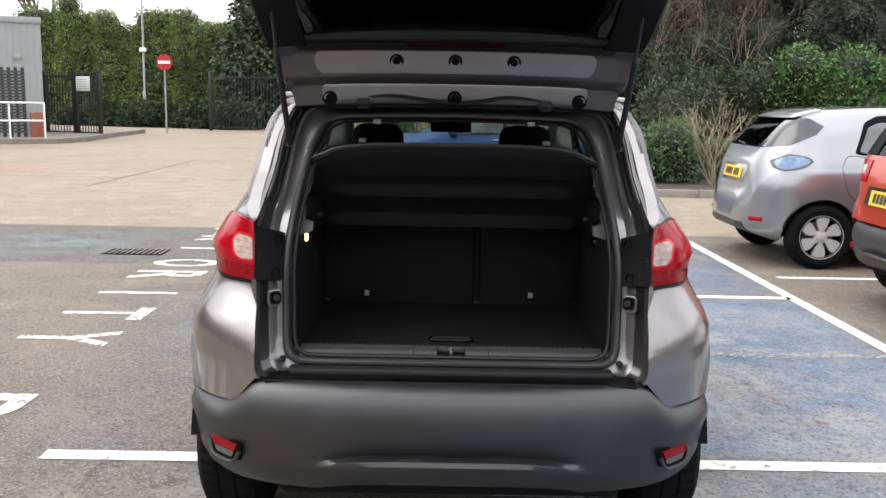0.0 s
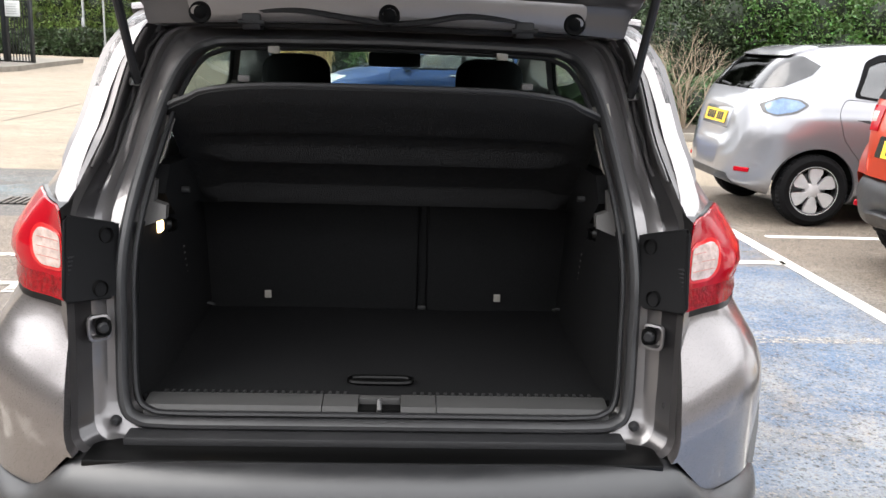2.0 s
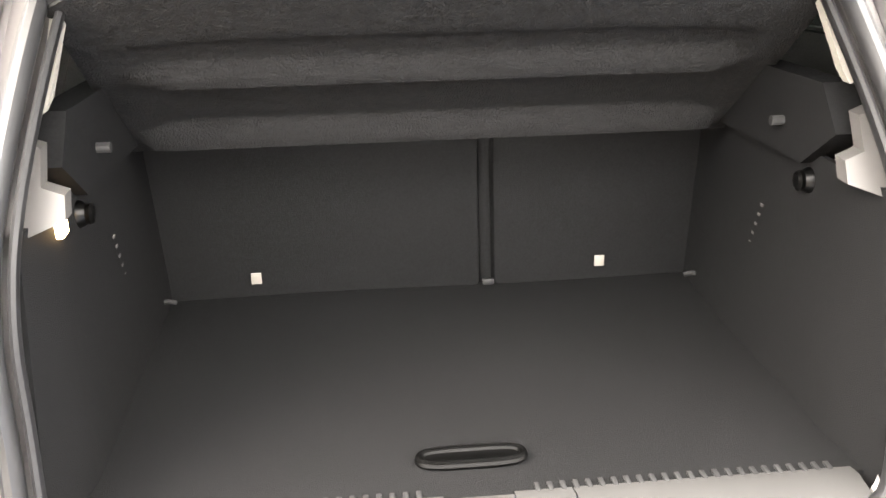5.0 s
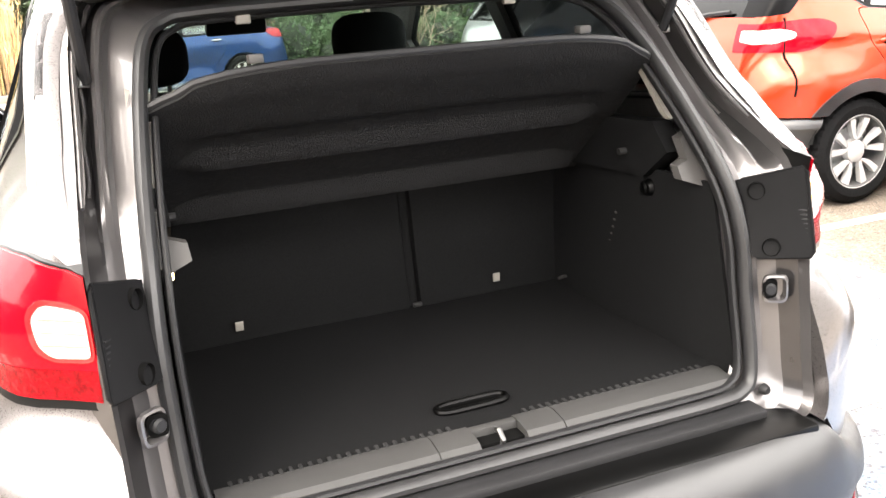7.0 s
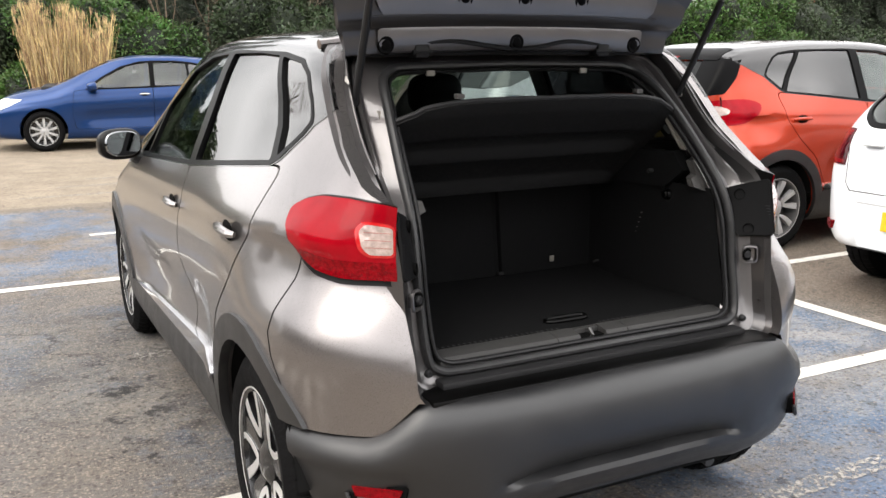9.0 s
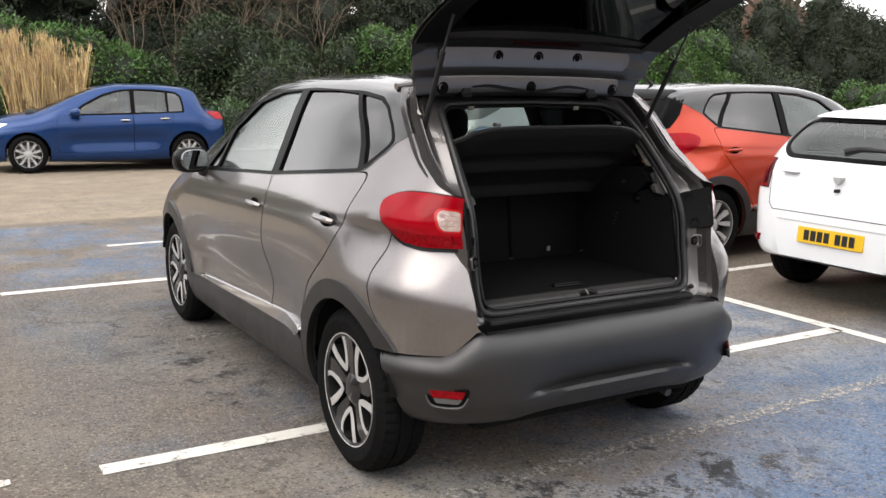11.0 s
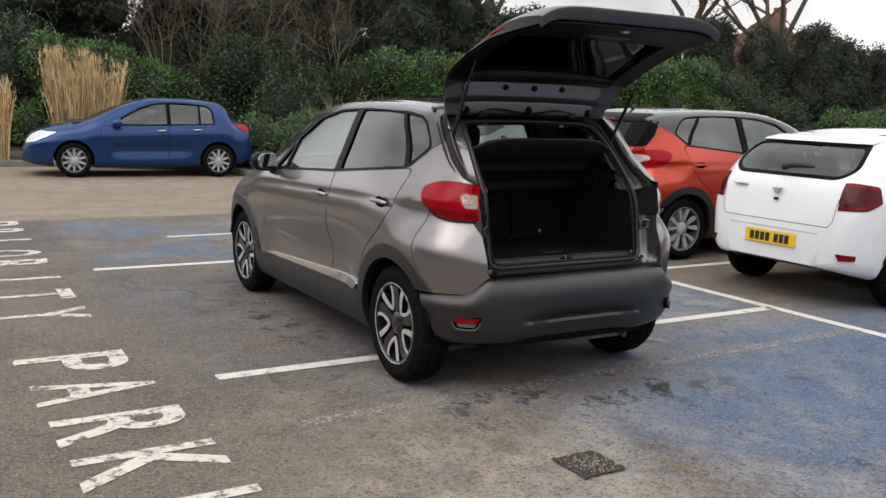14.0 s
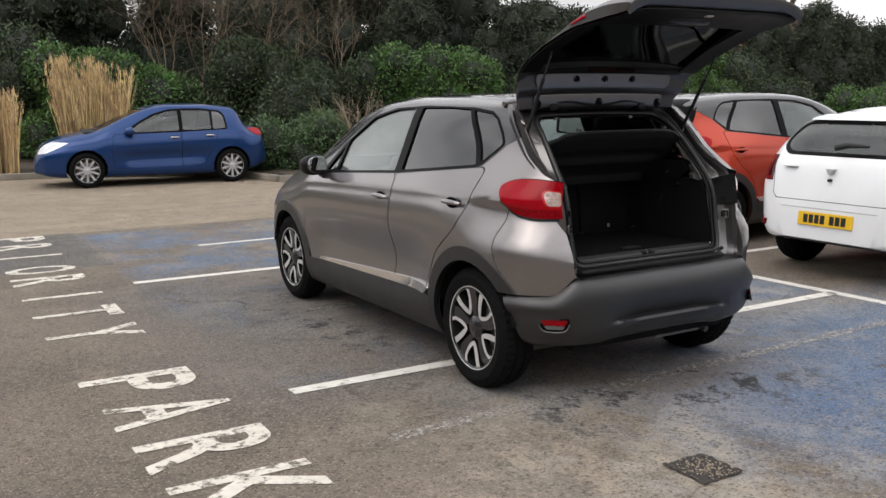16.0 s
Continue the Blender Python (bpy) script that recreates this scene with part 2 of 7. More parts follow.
M["reed"] = material("dry_reed_straw", (0.55, 0.40, 0.21), rough=0.75, vary=0.25, scale=3, island=0.55)
M["bark"] = material("brown_bark", (0.10, 0.075, 0.052), rough=0.9, vary=0.3, scale=6, bump=0.6, bscale=30)
M["twig"] = material("pale_bare_twig", (0.125, 0.092, 0.062), rough=0.85, vary=0.3, scale=6)
M["line_white"] = worn_paint("worn_white_road_paint", (0.62, 0.60, 0.55), wear=0.38)
M["line_faint"] = worn_paint("faded_white_road_paint", (0.34, 0.32, 0.29), wear=0.52, scale=34)
M["letter_white"] = worn_paint("worn_white_lettering", (0.60, 0.56, 0.49), wear=0.435, scale=13)
M["concrete"] = material("kerb_concrete", (0.20, 0.18, 0.15), rough=0.9, vary=0.3, scale=3, bump=0.5, bscale=60)
M["earth"] = material("bare_bed_earth", (0.065, 0.05, 0.035), rough=0.95, vary=0.4, scale=2, bump=0.8, bscale=20)
M["iron"] = material("black_painted_iron", (0.012, 0.013, 0.014), rough=0.45, vary=0.15)
M["cladding"] = material("pale_grey_metal_cladding", (0.27, 0.29, 0.29), rough=0.5, vary=0.08, scale=1.0)
M["white_metal"] = material("white_painted_steel", (0.75, 0.76, 0.75), rough=0.45, vary=0.05)
M["sign_red"] = material("red_sign_face", (0.36, 0.015, 0.025), rough=0.4, vary=0.04)
M["galv"] = material("galvanised_post", (0.30, 0.31, 0.31), rough=0.5, metal=0.4, vary=0.15)
M["galv_dark"] = material("dark_grey_louvre_metal", (0.05, 0.052, 0.055), rough=0.5, vary=0.15)
M["brick"] = material("red_brickwork", (0.24, 0.085, 0.055), rough=0.85, vary=0.3, scale=5, bump=0.5, bscale=40)
M["roof_tile"] = material("brown_roof_tiles", (0.12, 0.075, 0.055), rough=0.8, vary=0.25, scale=4)
M["iron_cover"] = material("rusty_cast_iron", (0.13, 0.115, 0.10), rough=0.75, metal=0.3, vary=0.4, scale=30, bump=0.5, bscale=80)
M["gravel"] = material("dark_patch_gravel", (0.034, 0.030, 0.027), rough=0.95, vary=0.6, scale=60, bump=1.0, bscale=120)
M["pebble"] = material("pale_gravel_stones", (0.26, 0.215, 0.16), rough=0.85, vary=0.3, scale=40, island=0.5)
# near-black for open joints, and for shade painted into recesses
M["shadow_gap"] = material("black_gap_shade", (0.004, 0.004, 0.004), rough=0.9, vary=0.1, spec=0.05)
M["gloss_black"] = material("gloss_black_plastic", (0.0012, 0.0012, 0.0012), rough=0.35, vary=0.1, spec=0.2)
# body paint darkened further: shade of the drain channel in the colour
M["gutter"] = material("shaded_gutter_paint", (0.050, 0.047, 0.048), rough=0.30, metal=0.75, vary=0.10, scale=9, coat=1.0)
# body paint darkened for the shade inside the boot opening
M["jamb"] = material("shaded_inner_body_paint", (0.150, 0.142, 0.142), rough=0.32, metal=0.7, vary=0.06, scale=9, coat=1.0)


def ground_material():
    """Old asphalt and concrete with patched trenches and flaking blue bay paint."""
    m = bpy.data.materials.new("worn_car_park_asphalt")
    m.use_nodes = True
    nt = m.node_tree
    b = nt.nodes["Principled BSDF"]
    b.inputs["Roughness"].default_value = 0.82
    b.inputs["Specular IOR Level"].default_value = 0.35
    tc = nt.nodes.new("ShaderNodeTexCoord")
    sep = nt.nodes.new("ShaderNodeSeparateXYZ")
    nt.links.new(tc.outputs["Object"], sep.inputs[0])

    def math_node(op, a, c, clamp=False):
        n = nt.nodes.new("ShaderNodeMath")
        n.operation, n.use_clamp = op, clamp
        for i, v in enumerate((a, c)):
            if isinstance(v, (int, float)):
                n.inputs[i].default_value = v
            else:
                nt.links.new(v, n.inputs[i])
        return n.outputs[0]

    def noise_node(scale, detail=6.0, rough=0.6):
        n = nt.nodes.new("ShaderNodeTexNoise")
        n.inputs["Scale"].default_value, n.inputs["Detail"].default_value, n.inputs["Roughness"].default_value = scale, detail, rough
        nt.links.new(tc.outputs["Object"], n.inputs["Vector"])
        return n.outputs["Fac"]

    def step(v, lo, hi, to0=0.0, to1=1.0):
        n = nt.nodes.new("ShaderNodeMapRange")
        n.inputs[1].default_value, n.inputs[2].default_value, n.inputs[3].default_value, n.inputs[4].default_value = lo, hi, to0, to1
        nt.links.new(v, n.inputs[0])
        return n.outputs[0]

    def box(x0, x1, y0, y1, soft=0.05):
        a = math_node("MULTIPLY", step(sep.outputs[0], x0 - soft, x0 + soft), step(sep.outputs[0], x1 - soft, x1 + soft, 1, 0))
        c = math_node("MULTIPLY", step(sep.outputs[1], y0 - soft, y0 + soft), step(sep.outputs[1], y1 - soft, y1 + soft, 1, 0))
        return math_node("MULTIPLY", a, c)

    def mix(f, a, c):
        n = nt.nodes.new("ShaderNodeMix")
        n.data_type = "RGBA"
        nt.links.new(f, n.inputs[0])
        for i, v in ((6, a), (7, c)):
            if isinstance(v, tuple):
                n.inputs[i].default_value = (*v, 1)
            else:
                nt.links.new(v, n.inputs[i])
        return n.outputs[2]

    big, mid, fine = noise_node(0.45), noise_node(2.6, 8, 0.7), noise_node(70, 4, 0.7)
    grain = noise_node(220, 2, 0.6)
    asphalt = mix(step(mid, 0.3, 0.7), (0.102, 0.077, 0.056), (0.183, 0.141, 0.104))
    asphalt = mix(step(fine, 0.35, 0.7), asphalt, (0.19, 0.166, 0.140))
    asphalt = mix(step(noise_node(0.8, 9, 0.8), 0.47, 0.60, 0, 0.55), asphalt, (0.082, 0.068, 0.054))
    asphalt = mix(step(noise_node(1.7, 9, 0.8), 0.54, 0.64, 0, 0.5), asphalt, (0.27, 0.225, 0.175))
    pale = mix(step(mid, 0.3, 0.72), (0.21, 0.172, 0.125), (0.36, 0.295, 0.22))
    flow = nt.nodes.new("ShaderNodeMapping")
    flow.inputs["Scale"].default_value = (0.45, 1.1, 1.0)
    nt.links.new(tc.outputs["Object"], flow.inputs["Vector"])
    fn = nt.nodes.new("ShaderNodeTexNoise")
    fn.inputs["Scale"].default_value, fn.inputs["Detail"].default_value, fn.inputs["Roughness"].default_value = 1.4, 8.0, 0.7
    nt.links.new(flow.outputs[0], fn.inputs["Vector"])
    pale = mix(step(fn.outputs["Fac"], 0.52, 0.70, 0, 0.22), pale, (0.48, 0.41, 0.30))
    pale = mix(step(noise_node(0.35, 6, 0.7), 0.48, 0.60, 0, 0.4), pale, (0.20, 0.16, 0.115))
    far = math_node("MULTIPLY", step(sep.outputs[1], 7.9, 8.0), 1.0)
    col = mix(far, asphalt, pale)
    # darker trench fill across the yard
    col = mix(box(-30, -1.75, 5.55, 7.95, 0.02), col, mix(step(mid, 0.3, 0.7), (0.075, 0.073, 0.07), (0.12, 0.115, 0.11)))
    # pale worn crust in the bays
    col = mix(math_node("MULTIPLY", box(-1.8, 2.9, -3.0, 8.0, 0.3), step(noise_node(1.1, 7, 0.7), 0.50, 0.62, 0, 0.65)), col, (0.30, 0.265, 0.21))
    # blue paint of the bays, flaked
    tilt = math_node("MULTIPLY", step(sep.outputs[0], -1.1, 1.6, -0.09, 0.09), step(sep.outputs[1], 4.4, 4.7, 1, 0.0))
    flake = step(math_node("ADD", noise_node(0.75, 10, 0.8), tilt), 0.42, 0.58)
    blue = math_node("MULTIPLY", flake, 0.88)
    bay = math_node("MAXIMUM", box(-1.75, 2.76, 1.2, 4.45, 0.1), math_node("MAXIMUM", box(-1.7, 2.76, 4.6, 7.7, 0.12), box(-0.9, 6.0, -4.5, 0.95, 0.35)))
    col = mix(math_node("MULTIPLY", blue, bay), col, mix(step(mid, 0.3, 0.7), (0.045, 0.100, 0.20), (0.12, 0.19, 0.29)))
    # thin grey-blue film left of the old paint
    film = math_node("MULTIPLY", box(-2.0, 1.2, 0.9, 4.45, 0.5), step(noise_node(0.9, 8, 0.7), 0.36, 0.60, 0.15, 0.62))
    col = mix(film, col, (0.088, 0.102, 0.122))
    # sandy crust over the blue
    crust = math_node("MULTIPLY", step(noise_node(0.95, 11, 0.82), 0.50, 0.62, 0, 0.65), box(-0.9, 3.2, -4.0, 4.3, 0.4))
    col = mix(crust, col, mix(step(fine, 0.3, 0.7), (0.28, 0.26, 0.23), (0.46, 0.42, 0.36)))
    wash = math_node("MULTIPLY", step(noise_node(1.5, 10, 0.8), 0.43, 0.58, 0, 0.72), box(-1.3, 1.2, -2.2, 0.10, 0.45))
    col = mix(wash, col, mix(step(fine, 0.3, 0.7), (0.30, 0.285, 0.255), (0.47, 0.435, 0.38)))
    chalk = math_node("MULTIPLY", step(noise_node(1.2, 11, 0.82), 0.42, 0.58, 0, 0.6), box(0.7, 2.8, 0.5, 4.2, 0.3))
    col = mix(chalk, col, (0.30, 0.315, 0.32))
    sand = math_node("MULTIPLY", step(noise_node(2.0, 10, 0.8), 0.46, 0.60, 0, 0.8), box(-1.7, 0.1, -1.25, -0.15, 0.35))
    col = mix(sand, col, (0.45, 0.385, 0.295))
    deep_blue = math_node("MULTIPLY", step(noise_node(1.1, 11, 0.8), 0.40, 0.54, 0, 0.82), box(0.0, 6.0, -4.5, 0.10, 0.45))
    col = mix(deep_blue, col, mix(step(mid, 0.3, 0.7), (0.030, 0.088, 0.215), (0.095, 0.175, 0.305)))
    # pale blue stain on the trench fill
    stain = math_node("MULTIPLY", box(-4.6, -3.4, 6.2, 7.3, 0.3), step(mid, 0.42, 0.6))
    col = mix(math_node("MULTIPLY", stain, 0.6), col, (0.16, 0.26, 0.30))
    # reddish concrete stain by the building
    red = math_node("MULTIPLY", box(-14, -8.2, 14.2, 17.5, 0.6), step(mid, 0.36, 0.6))
    col = mix(math_node("MULTIPLY", red, 0.5), col, (0.36, 0.16, 0.12))
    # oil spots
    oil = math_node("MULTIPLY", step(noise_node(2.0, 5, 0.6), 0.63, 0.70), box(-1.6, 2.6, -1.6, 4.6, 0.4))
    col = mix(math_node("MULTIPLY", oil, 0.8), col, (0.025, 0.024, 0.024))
    spots = step(noise_node(9, 3, 0.5), 0.66, 0.71)
    col = mix(math_node("MULTIPLY", spots, 0.55), col, (0.04, 0.038, 0.035))
    col = mix(step(noise_node(30, 6, 0.8), 0.50, 0.66, 0, 0.42), col, (0.045, 0.041, 0.037))
    col = mix(step(noise_node(17, 8, 0.85), 0.54, 0.70, 0, 0.42), col, (0.33, 0.29, 0.235))
    crack = nt.nodes.new("ShaderNodeTexVoronoi")
    crack.feature = "DISTANCE_TO_EDGE"
    crack.inputs["Scale"].default_value = 0.34
    warp = nt.nodes.new("ShaderNodeVectorMath")
    warp.operation = "MULTIPLY_ADD"
    wn = nt.nodes.new("ShaderNodeTexNoise")
    wn.inputs["Scale"].default_value, wn.inputs["Detail"].default_value = 1.6, 6.0
    nt.links.new(tc.outputs["Object"], wn.inputs["Vector"])
    nt.links.new(wn.outputs["Color"], warp.inputs[0])
    warp.inputs[1].default_value = (1.1, 1.1, 0)
    nt.links.new(tc.outputs["Object"], warp.inputs[2])
    nt.links.new(warp.outputs[0], crack.inputs["Vector"])
    gap = math_node("MULTIPLY", step(crack.outputs["Distance"], 0.002, 0.008, 1, 0), math_node("MULTIPLY", step(noise_node(0.8, 3, 0.5), 0.45, 0.55), box(-1.7, -0.2, 0.9, 4.2, 0.2)))
    col = mix(math_node("MULTIPLY", gap, 0.7), col, (0.03, 0.028, 0.026))
    col = mix(step(grain, 0.60, 0.70, 0, 0.6), col, (0.40, 0.355, 0.30))
    col = mix(step(noise_node(110, 3, 0.6), 0.56, 0.66, 0, 0.55), col, (0.04, 0.036, 0.032))
    col = mix(step(noise_node(58, 3, 0.7), 0.58, 0.63, 0, 0.5), col, (0.40, 0.34, 0.27))
    col = mix(step(noise_node(47, 3, 0.7), 0.58, 0.63, 0, 0.5), col, (0.045, 0.038, 0.032))
    # single stones of the aggregate, pale and dark
    for size, lo, tone, amount in ((75, 0.80, (0.36, 0.30, 0.235), 0.55), (62, 0.78, (0.036, 0.030, 0.026), 0.62), (34, 0.90, (0.050, 0.042, 0.036), 0.5)):
        cell = nt.nodes.new("ShaderNodeTexVoronoi")
        cell.inputs["Scale"].default_value = size
        nt.links.new(tc.outputs["Object"], cell.inputs["Vector"])
        part_of = nt.nodes.new("ShaderNodeSeparateColor")
        nt.links.new(cell.outputs["Color"], part_of.inputs[0])
        stone = math_node("MULTIPLY", step(part_of.outputs[0], lo, lo + 0.03, 0, amount), step(cell.outputs["Distance"], 0.30, 0.55, 1, 0))
        col = mix(stone, col, tone)
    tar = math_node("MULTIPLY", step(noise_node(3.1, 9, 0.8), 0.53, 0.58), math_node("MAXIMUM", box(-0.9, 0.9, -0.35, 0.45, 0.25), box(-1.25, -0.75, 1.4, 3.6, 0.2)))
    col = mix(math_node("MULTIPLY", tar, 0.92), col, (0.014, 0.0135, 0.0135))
    nt.links.new(col, b.inputs["Base Color"])
    nt.links.new(step(big, 0.3, 0.7, 0.7, 0.9), b.inputs["Roughness"])
    bp = nt.nodes.new("ShaderNodeBump")
    bp.inputs["Strength"].default_value, bp.inputs["Distance"].default_value = 0.8, 0.006
    nt.links.new(math_node("ADD", fine, grain), bp.inputs["Height"])
    nt.links.new(bp.outputs["Normal"], b.inputs["Normal"])
    return m


M["ground"] = ground_material()

# ---- mesh helpers ----
def to_mesh(bm, name="mesh"):
    me = bpy.data.meshes.new(name)
    bm.to_mesh(me)
    bm.free()
    return me


def part(name, mesh, mat, parent=None, label="", smooth=35.0):
    """Links one mesh (or bmesh) as one object under a thing or a part."""
    if isinstance(mesh, bmesh.types.BMesh):
        mesh = to_mesh(mesh, name)
    mesh.name = name
    if not (len(mesh.materials) and mesh.materials[0]):
        mesh.materials.clear()
        mesh.materials.append(mat)
    if smooth:
        mesh.polygons.foreach_set("use_smooth", [True] * len(mesh.polygons))
        mesh.set_sharp_from_angle(angle=radians(smooth))
    ob = new(name, mesh)
    if parent:
        ob.parent = parent
    if label:
        tagged(ob, label)
    return ob


def thing(name, label, category, m=None, group="", kind=""):
    ob = new(name)
    ob.empty_display_size = 0.2
    if m is not None:
        ob.matrix_world = m
    return tagged(ob, label, category, group, kind)


def add_box(bm, x0, x1, y0, y1, z0, z1, bevel=0.0, m=None):
    vs = bmesh.ops.create_cube(bm, size=1.0)["verts"]
    bmesh.ops.transform(bm, matrix=Matrix.LocRotScale(((x0 + x1) / 2, (y0 + y1) / 2, (z0 + z1) / 2), None, (abs(x1 - x0), abs(y1 - y0), abs(z1 - z0))), verts=vs)
    if bevel:
        es = list({e for v in vs for e in v.link_edges})
        r = bmesh.ops.bevel(bm, geom=es, offset=bevel, segments=2, affect="EDGES", profile=0.5)
        vs = list({v for f in r["faces"] for v in f.verts} | {v for v in vs if v.is_valid})
    if m is not None:
        bmesh.ops.transform(bm, matrix=m, verts=[v for v in vs if v.is_valid])
    return bm


def box_mesh(x0, x1, y0, y1, z0, z1, bevel=0.0, m=None):
    return add_box(bmesh.new(), x0, x1, y0, y1, z0, z1, bevel, m)


def add_tube(bm, pts, radii, sides=6, cap=True):
    """A tube along points with a radius at each."""
    pts = [Vector(p) for p in pts]
    if isinstance(radii, (int, float)):
        radii = [radii] * len(pts)
    rings = []
    for i, p in enumerate(pts):
        d = (pts[min(i + 1, len(pts) - 1)] - pts[max(i - 1, 0)])
        d = d.normalized() if d.length > 1e-9 else Vector((0, 0, 1))
        a = d.orthogonal().normalized() if i == 0 else (rings_a - d * rings_a.dot(d)).normalized()
        rings_a = a
        c = d.cross(a)
        rings.append([bm.verts.new(p + (a * math.cos(k * 2 * math.pi / sides) + c * math.sin(k * 2 * math.pi / sides)) * radii[i]) for k in range(sides)])
    for r0, r1 in zip(rings, rings[1:]):
        for k in range(sides):
            bm.faces.new((r0[k], r0[(k + 1) % sides], r1[(k + 1) % sides], r1[k]))
    if cap:
        bm.faces.new(rings[0][::-1])
        bm.faces.new(rings[-1])
    return bm


def tube_mesh(pts, radii, sides=8):
    return add_tube(bmesh.new(), pts, radii, sides)


def loop_tube(pts, profile_w, profile_h, sides=8, normal=None):
    """A closed rounded strip along a closed loop."""
    bm = bmesh.new()
    pts = [Vector(p) for p in pts]
    n, rings = len(pts), []
    for i, p in enumerate(pts):
        d = (pts[(i + 1) % n] - pts[i - 1]).normalized()
        out = Vector(normal) if normal else Vector((0, -1, 0))
        side = d.cross(out).normalized()
        out = side.cross(d).normalized()
        rings.append([bm.verts.new(p + side * math.cos(k * 2 * math.pi / sides) * profile_w + out * math.sin(k * 2 * math.pi / sides) * profile_h) for k in range(sides)])
    for i in range(n):
        r0, r1 = rings[i], rings[(i + 1) % n]
        for k in range(sides):
            bm.faces.new((r0[k], r0[(k + 1) % sides], r1[(k + 1) % sides], r1[k]))
    bmesh.ops.recalc_face_normals(bm, faces=bm.faces[:])
    return bm


def grid_mesh(rows, close_u=False, close_v=False):
    bm = bmesh.new()
    vv = [[bm.verts.new(p) for p in r] for r in rows]
    nu, nv = len(vv), len(vv[0])
    for i in range(nu if close_u else nu - 1):
        for j in range(nv if close_v else nv - 1):
            a, b, c, d = vv[i][j], vv[i][(j + 1) % nv], vv[(i + 1) % nu][(j + 1) % nv], vv[(i + 1) % nu][j]
            try:
                bm.faces.new((a, b, c, d))
            except ValueError:
                pass
    return bm


def thick_grid(rows, t, direction=None):
    """A sheet with thickness t behind its normals."""
    bm = grid_mesh(rows)
    bmesh.ops.recalc_face_normals(bm, faces=bm.faces[:])
    bmesh.ops.solidify(bm, geom=bm.faces[:], thickness=t)
    bmesh.ops.recalc_face_normals(bm, faces=bm.faces[:])
    return bm


def lathe(profile, axis="x", sides=40, centre=(0, 0, 0), closed=False):
    """Turns (along, radius) points round an axis."""
    rows = []
    for k in range(sides):
        a = 2 * math.pi * k / sides
        row = []
        for t, r in profile:
            p = {"x": (t, r * math.cos(a), r * math.sin(a)), "z": (r * math.cos(a), r * math.sin(a), t), "y": (r * math.cos(a), t, r * math.sin(a))}[axis]
            row.append(Vector(p) + Vector(centre))
        rows.append(row)
    bm = grid_mesh(rows, close_u=True, close_v=closed)
    bmesh.ops.remove_doubles(bm, verts=bm.verts[:], dist=1e-5)
    bmesh.ops.recalc_face_normals(bm, faces=bm.faces[:])
    return bm


def spline(pts, n):
    """A smooth curve through points, n steps a span."""
    P = [np.array(p, float) for p in pts]
    out = []
    for i in range(len(P) - 1):
        p0, p1, p2, p3 = P[max(i - 1, 0)], P[i], P[i + 1], P[min(i + 2, len(P) - 1)]
        for k in range(n):
            t = k / n
            out.append(0.5 * (2 * p1 + (p2 - p0) * t + (2 * p0 - 5 * p1 + 4 * p2 - p3) * t * t + (3 * p1 - p0 - 3 * p2 + p3) * t ** 3))
    out.append(P[-1])
    return out


def curve_of(table):
    """A smooth function through (a, value) pairs that never overshoots."""
    xs, ys = np.array([p[0] for p in table], float), np.array([p[1] for p in table], float)
    h, d = np.diff(xs), np.diff(ys) / np.diff(xs)
    m = np.zeros(len(xs))
    m[0], m[-1] = d[0], d[-1]
    for i in range(1, len(xs) - 1):
        m[i] = 0 if d[i - 1] * d[i] <= 0 else 3 * (h[i - 1] + h[i]) / ((2 * h[i] + h[i - 1]) / d[i - 1] + (h[i] + 2 * h[i - 1]) / d[i])

    def f(x):
        x = min(max(x, xs[0]), xs[-1])
        i = min(int(np.searchsorted(xs, x, side="right")) - 1, len(xs) - 2)
        t = (x - xs[i]) / h[i]
        return float((2 * t ** 3 - 3 * t * t + 1) * ys[i] + (t ** 3 - 2 * t * t + t) * h[i] * m[i] + (3 * t * t - 2 * t ** 3) * ys[i + 1] + (t ** 3 - t * t) * h[i] * m[i + 1])
    return f


def rounded(poly, r, n=4):
    """The polygon with rounded corners. r: one radius or one a corner."""
    out, m = [], len(poly)
    for i in range(m):
        p, a, c = np.array(poly[i], float), np.array(poly[i - 1], float), np.array(poly[(i + 1) % m], float)
        ri = r[i] if isinstance(r, (list, tuple)) else r
        da, dc = np.linalg.norm(a - p), np.linalg.norm(c - p)
        k = min(ri, 0.45 * da, 0.45 * dc)
        if k < 1e-4:
            out.append(tuple(p))
            continue
        s, e = p + (a - p) / da * k, p + (c - p) / dc * k
        for j in range(n + 1):
            t = j / n
            out.append(tuple((1 - t) ** 2 * s + 2 * t * (1 - t) * p + t * t * e))
    return out


def grown(poly, d):
    """The polygon with its edges moved out by d."""
    P = [np.array(p, float) for p in poly]
    area = sum(P[i - 1][0] * P[i][1] - P[i][0] * P[i - 1][1] for i in range(len(P)))
    sgn = 1 if area > 0 else -1
    out = []
    for i in range(len(P)):
        e1, e2 = P[i] - P[i - 1], P[(i + 1) % len(P)] - P[i]
        n1, n2 = np.array((e1[1], -e1[0])) * sgn / np.linalg.norm(e1), np.array((e2[1], -e2[0])) * sgn / np.linalg.norm(e2)
        n = n1 + n2
        out.append(tuple(P[i] + n * d / max(0.35, 0.5 * float(n @ n))))
    return out


